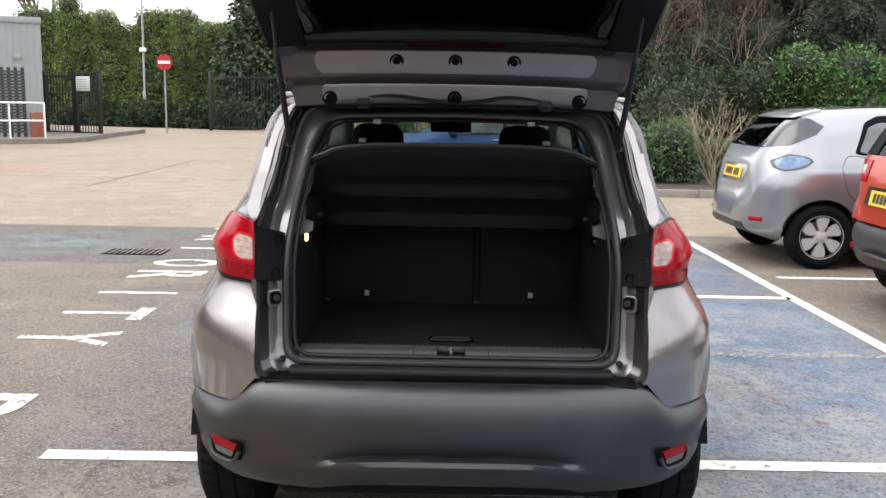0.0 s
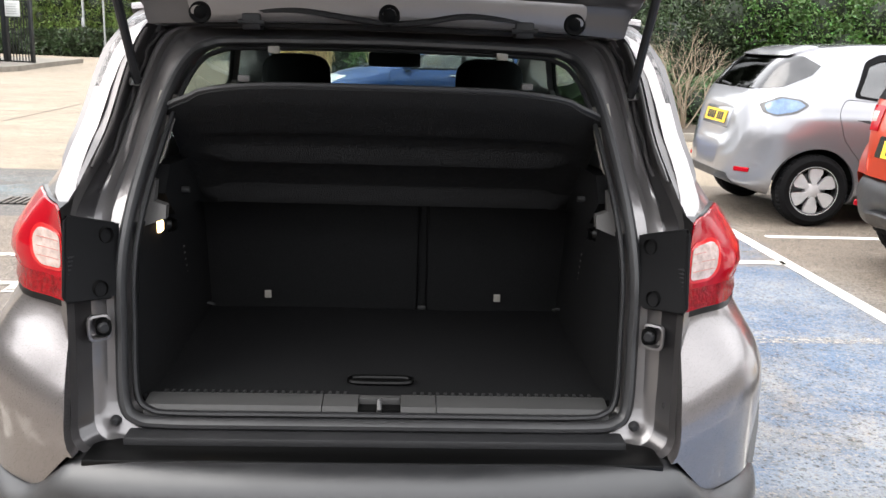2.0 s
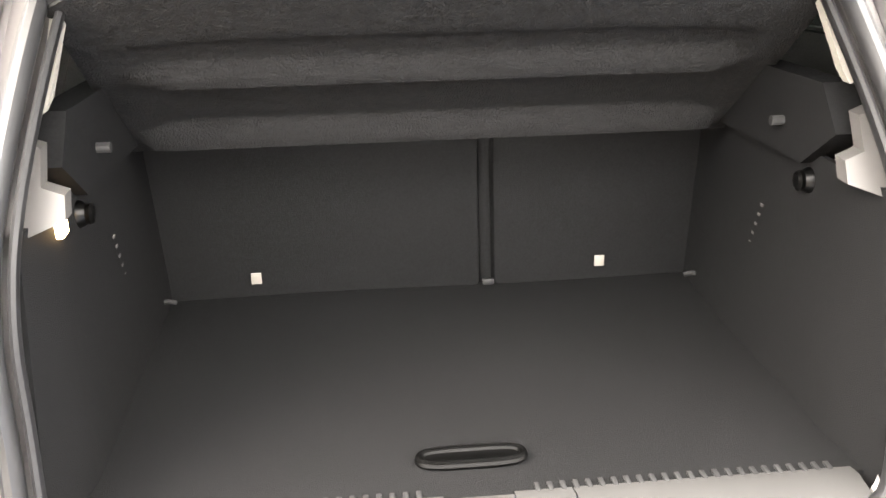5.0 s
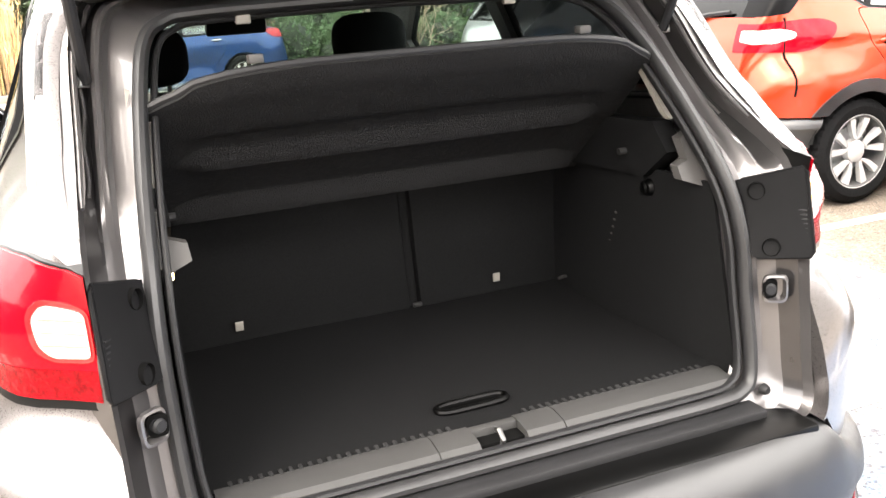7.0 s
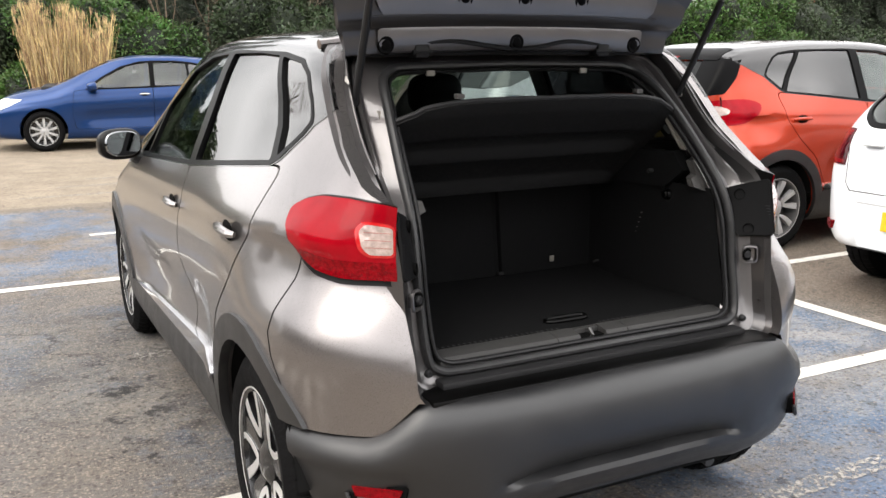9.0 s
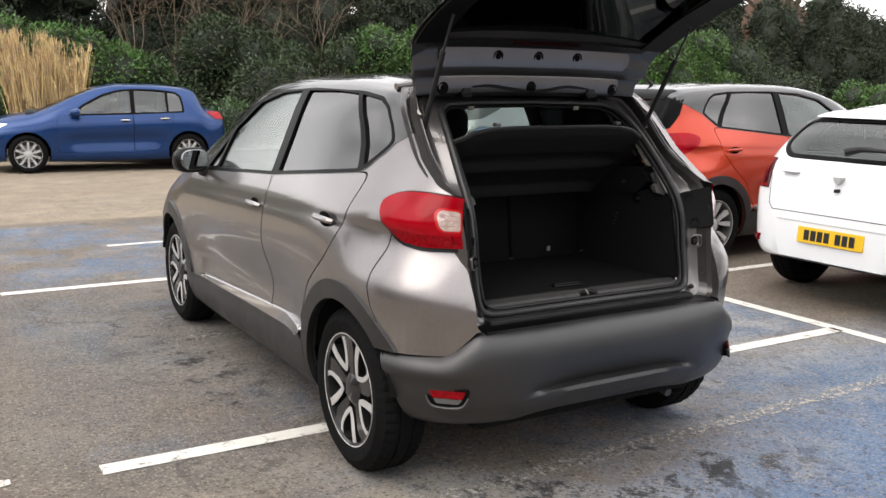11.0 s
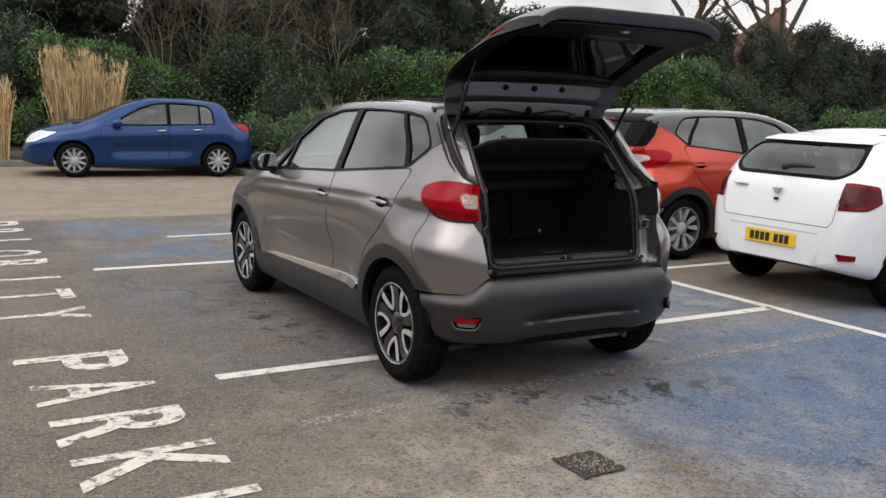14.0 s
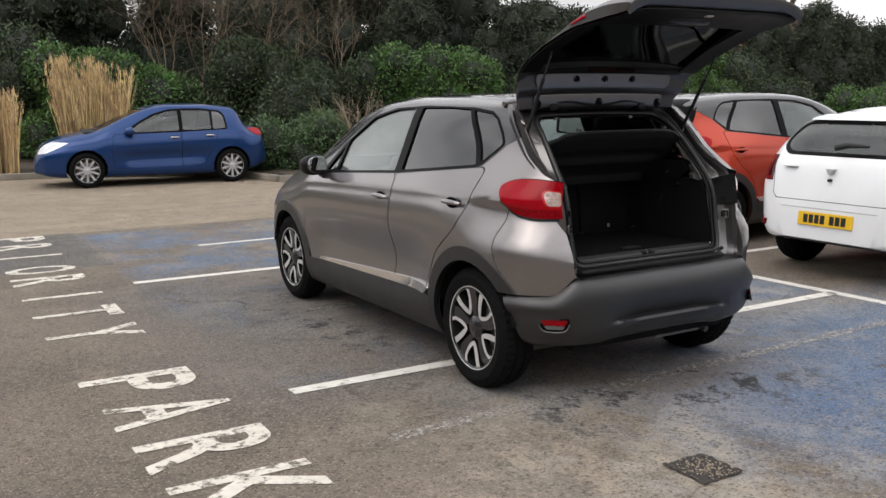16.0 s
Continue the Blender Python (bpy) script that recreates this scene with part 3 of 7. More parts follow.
def prism(poly, axis, a, b):
    """A polygon drawn out along an axis from a to b: (y, z) along x, (x, z) along y, (x, y) along z."""
    bm = bmesh.new()

    def at(p, t):
        return {"x": (t, p[0], p[1]), "y": (p[0], t, p[1]), "z": (p[0], p[1], t)}[axis]
    lo, hi = [bm.verts.new(at(p, a)) for p in poly], [bm.verts.new(at(p, b)) for p in poly]
    n = len(poly)
    for i in range(n):
        bm.faces.new((lo[i], lo[(i + 1) % n], hi[(i + 1) % n], hi[i]))
    bm.faces.new(lo[::-1])
    bm.faces.new(hi)
    bmesh.ops.recalc_face_normals(bm, faces=bm.faces[:])
    bmesh.ops.triangulate(bm, faces=[f for f in bm.faces if len(f.verts) > 4])
    return bm


def boolean(me, steps):
    """Cuts a mesh with bmeshes: ('-', bm) takes away, ('&', bm) keeps what lies inside, ('+', bm) adds."""
    ob = new("work", me)
    tools = []
    for op, bm in steps:
        tool = new("tool", to_mesh(bm))
        tools.append(tool)
        md = ob.modifiers.new("cut", "BOOLEAN")
        md.operation = {"-": "DIFFERENCE", "&": "INTERSECT", "+": "UNION"}[op]
        md.solver = "MANIFOLD"
        md.object = tool
    dg = bpy.context.evaluated_depsgraph_get()
    dg.update()
    res = bpy.data.meshes.new_from_object(ob.evaluated_get(dg))
    for o in [ob] + tools:
        bpy.data.objects.remove(o)
    return res

# ---- cars ----
class Body:
    """A car's outer skin: rings of points along its length, which can be set off inwards or outwards."""

    def __init__(self, top, wide, roof, floor_z, shoulder, inset, length, axles=(0.66, 3.27), waist=((0, 0), (1, 0)), upper=((0, 0), (1, 0))):
        # waist: how far the flank is tucked in under the lamps; upper: how far the cabin is drawn in over the shoulder
        self.axles, self.waist, self.upper = axles, curve_of(waist), curve_of(upper)
        self.top, self.wide, self.roof = curve_of(top), curve_of(wide), curve_of(roof)
        self.floor_z, self.shoulder, self.inset, self.length = curve_of(floor_z), curve_of(shoulder), curve_of(inset), length
        ys = np.concatenate([np.linspace(0, 0.3, 13), np.linspace(0.34, 1.0, 15), np.linspace(1.08, length - 0.9, 20), np.linspace(length - 0.82, length - 0.25, 11), np.linspace(length - 0.22, length, 9)])
        self.rings = [self.section(float(y)) for y in ys]
        bm = self.skin_bmesh(None)
        self.normals = [v.normal.copy() for v in bm.verts]
        bm.free()
        self.kept = {}

    def section(self, y):
        zr, w, t, zb = self.top(y), self.wide(y), self.roof(y), self.floor_z(y)
        zs = min(self.shoulder(y), zb + 0.78 * (zr - zb))
        h, g, s = zs - zb, zr - zs, w - self.inset(y)
        t = min(t, s)
        a, b = self.axles
        f = min(1.0, max(0.0, (y - a - 0.36) / 0.35)) * min(1.0, max(0.0, (b - 0.36 - y) / 0.35))
        f = f * f * (3 - 2 * f)
        tuck, draw = w - 0.006 - 1.1 * max(0.0, self.inset(y) - 0.05) - 0.028 * self.waist(y), self.upper(y)
        half = [(0, zb), (w * 0.6, zb), (w - 0.10, zb + 0.004), (w - 0.03, zb + 0.13 * h), (w - 0.012 - 0.026 * f, zb + 0.28 * h), (w - 0.004 - 0.052 * f, zb + 0.46 * h), (w - 0.004 * f, zb + 0.68 * h), (tuck, zb + 0.84 * h), ((tuck + s) / 2 - 0.012 * self.waist(y), zb + 0.925 * h),
                (s, zs), (s + (t + 0.02 - s) * (0.50 + 0.20 * draw) + 0.008 - 0.014 * draw, zs + 0.45 * g), (t + 0.02, zs + 0.80 * g), (t - 0.05, zs + 0.935 * g), (t * 0.6, zs + 0.985 * g), (0, zr)]
        c = spline(half, 3)
        right = [Vector((max(p[0], 0), y, p[1])) for p in c]
        left = [Vector((-p.x, p.y, p.z)) for p in right[1:-1]][::-1]
        return right + left

    def skin_bmesh(self, d):
        bm = bmesh.new()
        k = len(self.rings[0])
        vs = [bm.verts.new(p) for r in self.rings for p in r]
        for i in range(len(self.rings) - 1):
            for j in range(k):
                a, b = i * k + j, i * k + (j + 1) % k
                bm.faces.new((vs[a], vs[b], vs[b + k], vs[a + k]))
        bm.faces.new(vs[:k][::-1])
        bm.faces.new(vs[-k:])
        bmesh.ops.recalc_face_normals(bm, faces=bm.faces[:])
        bm.normal_update()
        if d is not None:
            for v, n in zip(vs, self.normals):
                v.co += n * d
        return bm

    def shell(self, outer, inner):
        """A wall between two offsets of the skin."""
        if (outer, inner) not in self.kept:
            bm = self.skin_bmesh(outer)
            b2 = self.skin_bmesh(inner)
            bmesh.ops.reverse_faces(b2, faces=b2.faces[:])
            me2 = to_mesh(b2)
            bm.from_mesh(me2)
            bpy.data.meshes.remove(me2)
            bmesh.ops.triangulate(bm, faces=[f for f in bm.faces if len(f.verts) > 4])
            self.kept[(outer, inner)] = to_mesh(bm)
        return self.kept[(outer, inner)].copy()


def disc(y, z, r, n=40):
    return [(y + r * math.cos(2 * math.pi * k / n), z + r * math.sin(2 * math.pi * k / n)) for k in range(n)]


WHEEL_KEPT = {}


def wheel(car, x, y, r, style, tyre_w=0.205, rim_r=0.225):
    """A wheel at a corner of the car; its face looks away from the car."""
    key = (style, r)
    sx = 1 if x > 0 else -1
    w = new("wheel")
    w.parent = car
    w.matrix_local = pose(x, y, r, 0, 0, 0 if sx > 0 else 180)
    if key not in WHEEL_KEPT:
        h = tyre_w / 2
        tyre = lathe([(-h + 0.02, rim_r - 0.012), (-h, rim_r + 0.02), (-h - 0.004, r - 0.05), (-h + 0.018, r - 0.012), (-h + 0.045, r), (-0.032, r), (-0.03, r - 0.007), (-0.024, r - 0.007), (-0.022, r),
                      (0.022, r), (0.024, r - 0.007), (0.03, r - 0.007), (0.032, r), (h - 0.045, r), (h - 0.018, r - 0.012),
                      (h + 0.004, r - 0.05), (h, rim_r + 0.02), (h - 0.008, rim_r), (h - 0.02, rim_r - 0.012)], sides=144, closed=True)
        # cross grooves in the tread shoulders
        for v in tyre.verts:
            q = math.hypot(v.co.y, v.co.z)
            slot = round(math.atan2(v.co.z, v.co.y) / (2 * math.pi) * 144 + (0 if v.co.x > 0 else 1)) % 3 == 0
            if q > r - 0.014 and abs(v.co.x) > 0.031 and slot:
                v.co.y, v.co.z = v.co.y * (1 - 0.006 / q), v.co.z * (1 - 0.006 / q)
        rim = lathe([(-h + 0.01, rim_r), (h - 0.012, rim_r + 0.002), (h - 0.006, rim_r - 0.004), (h - 0.012, rim_r - 0.014), (h - 0.05, rim_r - 0.02), (-0.02, rim_r - 0.03), (-0.03, 0.09), (-0.03, 0.0)], sides=40)
        lip = lathe([(h - 0.014, rim_r + 0.004), (h - 0.005, rim_r + 0.001), (h - 0.007, rim_r - 0.004), (h - 0.02, rim_r - 0.006)], sides=40, closed=True)
        spokes, faces = [], []
        f0, f1 = h - 0.055, h - 0.018
        if style == "twin":
            arms = [([(-0.062, 0.214), (-0.043, 0.158), (-0.020, 0.112), (0.003, 0.080)], [0.016, 0.0155, 0.0135, 0.008]),
                    ([(0.001, 0.082), (0.026, 0.104), (0.050, 0.138), (0.063, 0.176), (0.058, 0.213)], [0.009, 0.0105, 0.0095, 0.0088, 0.010])]
            spoke = [(0.016, 0.050), (0.034, 0.100), (0.060, 0.140), (0.070, 0.176), (0.064, 0.216), (0.100, 0.198), (0.130, 0.176), (0.118, 0.122), (0.090, 0.090), (0.050, 0.050), (0.030, 0.040)]
            for k in range(5):
                turn = Matrix.Rotation(-k * 2 * math.pi / 5 - 0.68, 3, "X")
                bits = [(prism(spoke, "x", f0, f1), spokes)]
                for mid, half in arms:
                    mid = spline(mid, 3)
                    half = [float(np.interp(i / (len(mid) - 1), np.linspace(0, 1, len(half)), half)) for i in range(len(mid))]
                    lines = []
                    for i, q in enumerate(mid):
                        d = mid[min(i + 1, len(mid) - 1)] - mid[max(i - 1, 0)]
                        d = d / np.linalg.norm(d)
                        lines.append(((q[0] - d[1] * half[i], q[1] + d[0] * half[i]), (q[0] + d[1] * half[i], q[1] - d[0] * half[i])))
                    poly = [a for a, _ in lines] + [c for _, c in lines[::-1]]
                    bits += [(prism(poly, "x", f0, f1 + 0.001), spokes), (prism([(a * 0.997, z * 0.999) for a, z in poly], "x", f1 + 0.0012, f1 + 0.0035), faces)]
                for b, into in bits:
                    for v in b.verts:
                        if v.co.x > f0 + 0.01:
                            v.co.x -= 0.016 * max(0.0, 1 - math.hypot(v.co.y, v.co.z) / 0.17)
                    bmesh.ops.rotate(b, verts=b.verts[:], matrix=turn)
                    into.append(b)
        elif style == "twin_silver":
            wide = 0.008
            for k in range(5):
                for q in (-1, 1):
                    g = 0.007 if q > 0 else 0.0
                    mid = [(q * 0.007, 0.074), (q * 0.021, 0.095), (q * 0.036, 0.130), (q * (0.046 + g), 0.170), (q * (0.056 + 2 * g), rim_r - 0.006)]
                    half = [0.0085, 0.0098 + wide * 0.4, 0.0105 + wide * 0.7 + g * 0.2, 0.0115 + wide + g * 0.3, 0.0145 + wide + g * 0.4]
                    poly = [(a + w, b) for (a, b), w in zip(mid, half)] + [(a - w, b) for (a, b), w in zip(mid[::-1], half[::-1])]
                    b = prism(poly, "x", f0, f1)
                    for v in b.verts:
                        if v.co.x > f0 + 0.01:
                            v.co.x -= 0.02 * max(0.0, 1 - math.hypot(v.co.y, v.co.z) / 0.16)
                    bmesh.ops.rotate(b, verts=b.verts[:], matrix=Matrix.Rotation(k * 2 * math.pi / 5, 3, "X"))
                    spokes.append(b)
        else:
            n = {"ten": 10, "five": 5, "six": 6}[style]
            wid = {"ten": 0.020, "five": 0.046, "six": 0.036}[style]
            for k in range(n):
                if style == "six":
                    b = prism([(-0.014, 0.05), (0.014, 0.05), (0.042, 0.100), (0.064, 0.145), (0.066, 0.172), (0.030, rim_r - 0.004), (-0.022, rim_r - 0.004), (-0.044, 0.178), (-0.050, 0.145), (-0.038, 0.105)], "x", f0, f1)
                else:
                    b = prism([(-wid * 0.6, 0.045), (wid * 0.6, 0.045), (wid * 1.25, rim_r - 0.008), (-wid * 0.7, rim_r - 0.008)], "x", f0, f1)
                bmesh.ops.rotate(b, verts=b.verts[:], matrix=Matrix.Rotation(k * 2 * math.pi / n, 3, "X"))
                spokes.append(b)
        hub = lathe([(f0 - 0.02, 0.072), (f1 - 0.012, 0.066), (f1 + 0.006, 0.034), (f1 + 0.008, 0.0)], sides=24)
        brake = lathe([(-0.02, 0.14), (0.0, 0.14), (0.002, 0.05)], sides=28)
        face = "alloy" if style == "twin" else "hubcap"
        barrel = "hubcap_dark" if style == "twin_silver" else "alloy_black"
        WHEEL_KEPT[key] = [("tyre", to_mesh(tyre), M["tyre"]), ("rim", to_mesh(rim), M[barrel]), ("rim_lip", to_mesh(lip), M[face])]
        WHEEL_KEPT[key] += [("spoke", to_mesh(b), M["alloy_black" if style == "twin" else face]) for b in spokes]
        WHEEL_KEPT[key] += [("spoke_face", to_mesh(b), M[face]) for b in faces]
        WHEEL_KEPT[key] += [("hub_cap", to_mesh(hub), M["alloy_black"] if style == "twin" else M[face]), ("brake_disc", to_mesh(brake), M["galv"])]
    for name, me, mat in WHEEL_KEPT[key]:
        part(name, me, mat, w)
    return w


def number_plate(car, y, z, width=0.52, height=0.111, tilt=0.0, yellow=True):
    p = new("number_plate", to_mesh(box_mesh(-width / 2, width / 2, -0.006, 0.0, -height / 2, height / 2, 0.002)))
    p.data.materials.append(M["plate_yellow"])
    p.parent = car
    p.matrix_local = pose(0, y, z, tilt, 0, 0)
    tagged(p, "yellow number plate with dark bars")
    x = -0.205
    for k in range(7):
        part("plate_bar", box_mesh(x, x + 0.042, -0.0085, -0.0045, -0.036, 0.036), M["plate_black"], p, smooth=0)
        x += 0.054 if k != 3 else 0.088
    return p


def handle(car, x, y, z, mat):
    s = 1 if x > 0 else -1
    bm = bmesh.new()
    bmesh.ops.create_uvsphere(bm, u_segments=14, v_segments=8, radius=1)
    bmesh.ops.scale(bm, vec=(0.004, 0.060, 0.030), verts=bm.verts[:])
    # flat dark oval in place of the shade in the handle recess
    cup = part("handle_cup", bm, M["shadow_gap"], car)
    cup.matrix_local = pose(x, y, z, 0, 0, 0)
    bar = tube_mesh([(s * 0.002, -0.085, 0.0), (s * 0.016, -0.07, 0.003), (s * 0.022, 0.0, 0.005), (s * 0.016, 0.068, 0.003), (s * 0.002, 0.08, 0)], [0.009, 0.012, 0.013, 0.012, 0.009], 8)
    h = part("door_handle", bar, mat, car)
    h.matrix_local = pose(x, y, z, 0, 0, 0)


def wing_mirror(car, x, y, z, mat):
    s = 1 if x > 0 else -1
    bm = bmesh.new()
    bmesh.ops.create_uvsphere(bm, u_segments=20, v_segments=12, radius=1)
    for v in bm.verts:
        v.co.x = math.copysign(abs(v.co.x) ** 0.7, v.co.x) * 0.098
        v.co.z = math.copysign(abs(v.co.z) ** 0.7, v.co.z) * 0.070
        v.co.y = v.co.y * 0.115 if v.co.y > 0 else v.co.y * 0.03
    w = part("wing_mirror", bm, mat, car)
    w.matrix_local = pose(x + s * 0.075, y, z, -5, 0, -s * 16)
    g = lathe([(-0.033, 0.0), (-0.033, 0.9), (-0.028, 1.0), (-0.02, 1.0)], axis="y", sides=24)
    for v in g.verts:
        v.co.x = math.copysign(abs(v.co.x) ** 0.75, v.co.x) * 0.084
        v.co.z = math.copysign(abs(v.co.z) ** 0.75, v.co.z) * 0.057
    part("mirror_glass", g, M["mirror"], w, "oval mirror glass")
    part("mirror_arm", tube_mesh([(-s * 0.17, 0.01, -0.10), (-s * 0.11, 0.02, -0.075), (-s * 0.06, 0.02, -0.055)], [0.045, 0.034, 0.03], 8), M["plastic"], w)
    return w


def bumper_mesh(path, ztop, arches=None):
    """A plastic bumper swept round the rear corner; ztop gives its top height by the distance from the middle."""
    half = spline(path, 5)
    pts = [(-p[0], p[1]) for p in half[:0:-1]] + [(p[0], p[1]) for p in half]
    rows = []
    for i, p in enumerate(pts):
        a, c = np.array(pts[max(i - 1, 0)]), np.array(pts[min(i + 1, len(pts) - 1)])
        d = (c - a) / np.linalg.norm(c - a)
        n = np.array((-d[1], d[0]))
        zt = ztop(abs(p[0]))
        m = max(0.0, 1 - (abs(p[0]) / 0.42) ** 4)
        lo = 0.315 + 0.02 * m
        bend = 0.03 * min(1.0, (abs(p[0]) / 0.42) ** 4) * max(0.0, min(1.0, (0.56 - abs(p[0])) / 0.10))
        h = zt - 0.48
        prof = [(0.13, zt - 0.02), (0.12, zt), (0.062, zt), (0.040, zt - 0.05 * h), (0.023, zt - 0.15 * h), (0.011, zt - 0.30 * h), (0.004, zt - 0.49 * h), (0.001, zt - 0.70 * h), (0.006 + 0.006 * m, 0.50 - bend), (0.014 + 0.022 * m, 0.468 - bend), (0.016 + 0.034 * m, 0.450 - bend), (0.018 - 0.004 * m, 0.440 - bend), (0.020 - 0.012 * m, 0.426 - bend),
                (0.030 + 0.002 * m, 0.385), (0.024 * m + 0.046, 0.35), (0.070, lo + 0.01), (0.11, lo - 0.01), (0.13, lo)]
        rows.append([Vector((p[0] + n[0] * q, p[1] + n[1] * q, z)) for q, z in prof])
    bm = grid_mesh(rows, close_v=True)
    vs = list(bm.verts)
    k = len(rows[0])
    bm.faces.new(vs[:k])
    bm.faces.new(vs[-k:])
    bmesh.ops.recalc_face_normals(bm, faces=bm.faces[:])
    bmesh.ops.triangulate(bm, faces=[f for f in bm.faces if len(f.verts) > 4])
    me = to_mesh(bm)
    if arches:
        me = boolean(me, [("-", b) for b in arches])
    return me


def side(x0, s):
    """The span in x of one flank of a car, outwards from x0."""
    return (x0, 1.3) if s > 0 else (-1.3, -x0)


def car_common(root, B, P):
    """Skin, doors, glass, lamps and wheels of a car."""
    ax, r = P["axles"], P["r"]
    ra = r + 0.042
    arches = lambda k=0.0: [prism(disc(a, r + 0.005, ra + k), "x", -1.3, 1.3) for a in ax]
    cut = []
    for name, poly, g in P["windows"]:
        cut.append(prism(rounded(poly, P.get("win_round", 0.03)), "x", -1.3, 1.3))
    cut += arches()
    for poly in P["doors"]:
        cut.append(prism(rounded(grown(poly, 0.0025), 0.05), "x", -1.3, 1.3))
    screens = []
    if P.get("rear_window"):
        screens.append(("rear_window", rounded(P["rear_window"], P.get("screen_round", 0.06)), (-0.2, 0.9), P.get("rear_glass", "glass_dark")))
    screens.append(("windscreen", rounded(P["windscreen"], 0.06), (P["length"] * 0.48, P["length"]), "glass"))
    for name, poly, (a, b), g in screens:
        cut.append(prism(poly, "y", a, b))
    cut += P.get("extra_cuts", lambda: [])()
    body = part("body", boolean(B.shell(0.0, -0.032), [("-", c) for c in cut]), M[P["paint"]], root)
    for s in (-1, 1):
        for name, poly in zip(("front_door", "rear_door"), P["doors"]):
            me = boolean(B.shell(0.001, -0.03), [("&", prism(rounded(grown(poly, -0.0025), 0.05), "x", *side(0.3, s)))] + [("-", b) for b in arches()])
            part(name, me, M[P["paint"]], root)
        for name, poly, g in P["windows"]:
            part(name, boolean(B.shell(-0.007, -0.011), [("&", prism(rounded(poly, P.get("win_round", 0.03)), "x", *side(0.3, s)))]), M[g], root)
        tr = boolean(B.shell(0.0035, -0.012), [("&", prism(rounded(P["dlo"], P.get("win_round", 0.04)), "x", *side(0.35, s)))] + [("-", prism(rounded(grown(p, -0.003), P.get("win_round", 0.03)), "x", -1.3, 1.3)) for _, p, _ in P["windows"]])
        part("window_surround", tr, M["window_black"], root)
        for poly, x0, mat, *lift in P.get("side_lamps", ()):
            part("tail_lamp" if poly[0][0] < 1 else "headlamp", boolean(B.shell(0.007 + sum(lift), -0.02), [("&", prism(rounded(poly, 0.02), "x", *side(x0, s)))]), M[mat], root)
        for name, poly, mat, off in P.get("side_trim", ()):
            part(name, boolean(B.shell(off, -0.012), [("&", prism(rounded(poly, 0.012), "x", *side(0.4, s)))]), M[mat], root)
        if P.get("arch_trim"):
            for a in ax:
                zc = [(a - 0.6, -0.2), (a + 0.6, -0.2), (a + 0.6, P["arch_low"]), (a - 0.6, P["arch_low"])]
                me = boolean(B.shell(0.011, -0.02), [("&", prism(disc(a, r + 0.005, ra + 0.07), "x", *side(0.45, s))), ("-", prism(disc(a, r + 0.005, ra - 0.006), "x", -1.3, 1.3)), ("-", prism(zc, "x", -1.3, 1.3))] + ([("-", prism([(a - 0.7, -0.2), (a - 0.02, -0.2), (a - 0.02, 0.3), (a - 0.24, 0.575), (a - 0.7, 0.575)], "x", -1.3, 1.3))] if a < 1 else []))
                part("wheel_arch_trim", me, M["plastic"], root)
        for a in ax:
            arc = []
            for k in range(25):
                g = radians(12 + 156 * k / 24)
                arc.append([Vector((t, q * math.cos(g), q * math.sin(g))) for t, q in ((0.37, ra + 0.012), (0.0, ra + 0.010), (0.0, 0.05))])
            o = part("arch_liner", grid_mesh(arc), M["liner"], root)
            o.matrix_local = pose(s * 0.47, a, r + 0.005, 0, 0, 0 if s > 0 else 180)
            wheel(root, s * P["track"], a, r, P["wheel"], rim_r=P.get("rim_r", 0.215))
        for hx, hy, hz in P["handles"]:
            handle(root, s * hx, hy, hz, M[P.get("handle", P["paint"])])
        wing_mirror(root, s * P["mirror"][0], P["mirror"][1], P["mirror"][2], M[P.get("mirror_paint", "mirror_black")])
    if P.get("screen_border"):
        border = rounded(grown(P["rear_window"], P["screen_border"]), P.get("screen_round", 0.06) * 1.1)
        part("screen_border", boolean(B.shell(0.0015, -0.012), [("&", prism(border, "y", -0.2, 0.9)), ("-", prism(rounded(grown(P["rear_window"], -0.012), P.get("screen_round", 0.06)), "y", -0.3, 1.0))]), M["window_black"], root)
    for name, poly, (a, b), g in screens:
        part(name, boolean(B.shell(-0.006, -0.011), [("&", prism(poly, "y", a, b))]), M[g], root)
    if P.get("roof_poly"):
        part("roof_skin", boolean(B.shell(0.002, -0.01), [("&", prism(P["roof_poly"], "x", -1.3, 1.3))] + [("-", prism(rounded(p, 0.012), "x", -1.3, 1.3)) for _, p, _ in P["windows"]]
                                  + [("-", prism(poly, "y", a, b)) for _, poly, (a, b), _ in screens] + [("-", c) for c in P.get("extra_cuts", lambda: [])()]), M["paint_black"], root, "gloss black roof")
    for name, poly, (a, b), mat, off in P.get("rear_trim", ()):
        part(name, boolean(B.shell(off, -0.02), [("&", prism(rounded(poly, 0.02), "y", a, b))]), M[mat], root)
    # cabin: floor, seats, dashboard
    part("cabin_floor", box_mesh(-0.72, 0.72, 0.98, P["length"] - 0.95, 0.26, 0.34, 0.01), M["carpet"], root)
    part("dashboard", boolean(to_mesh(box_mesh(-0.66, 0.66, P["length"] - 1.42, P["length"] - 0.85, 0.62, 1.0, 0.06)), []), M["trim_grey"], root)
    return body


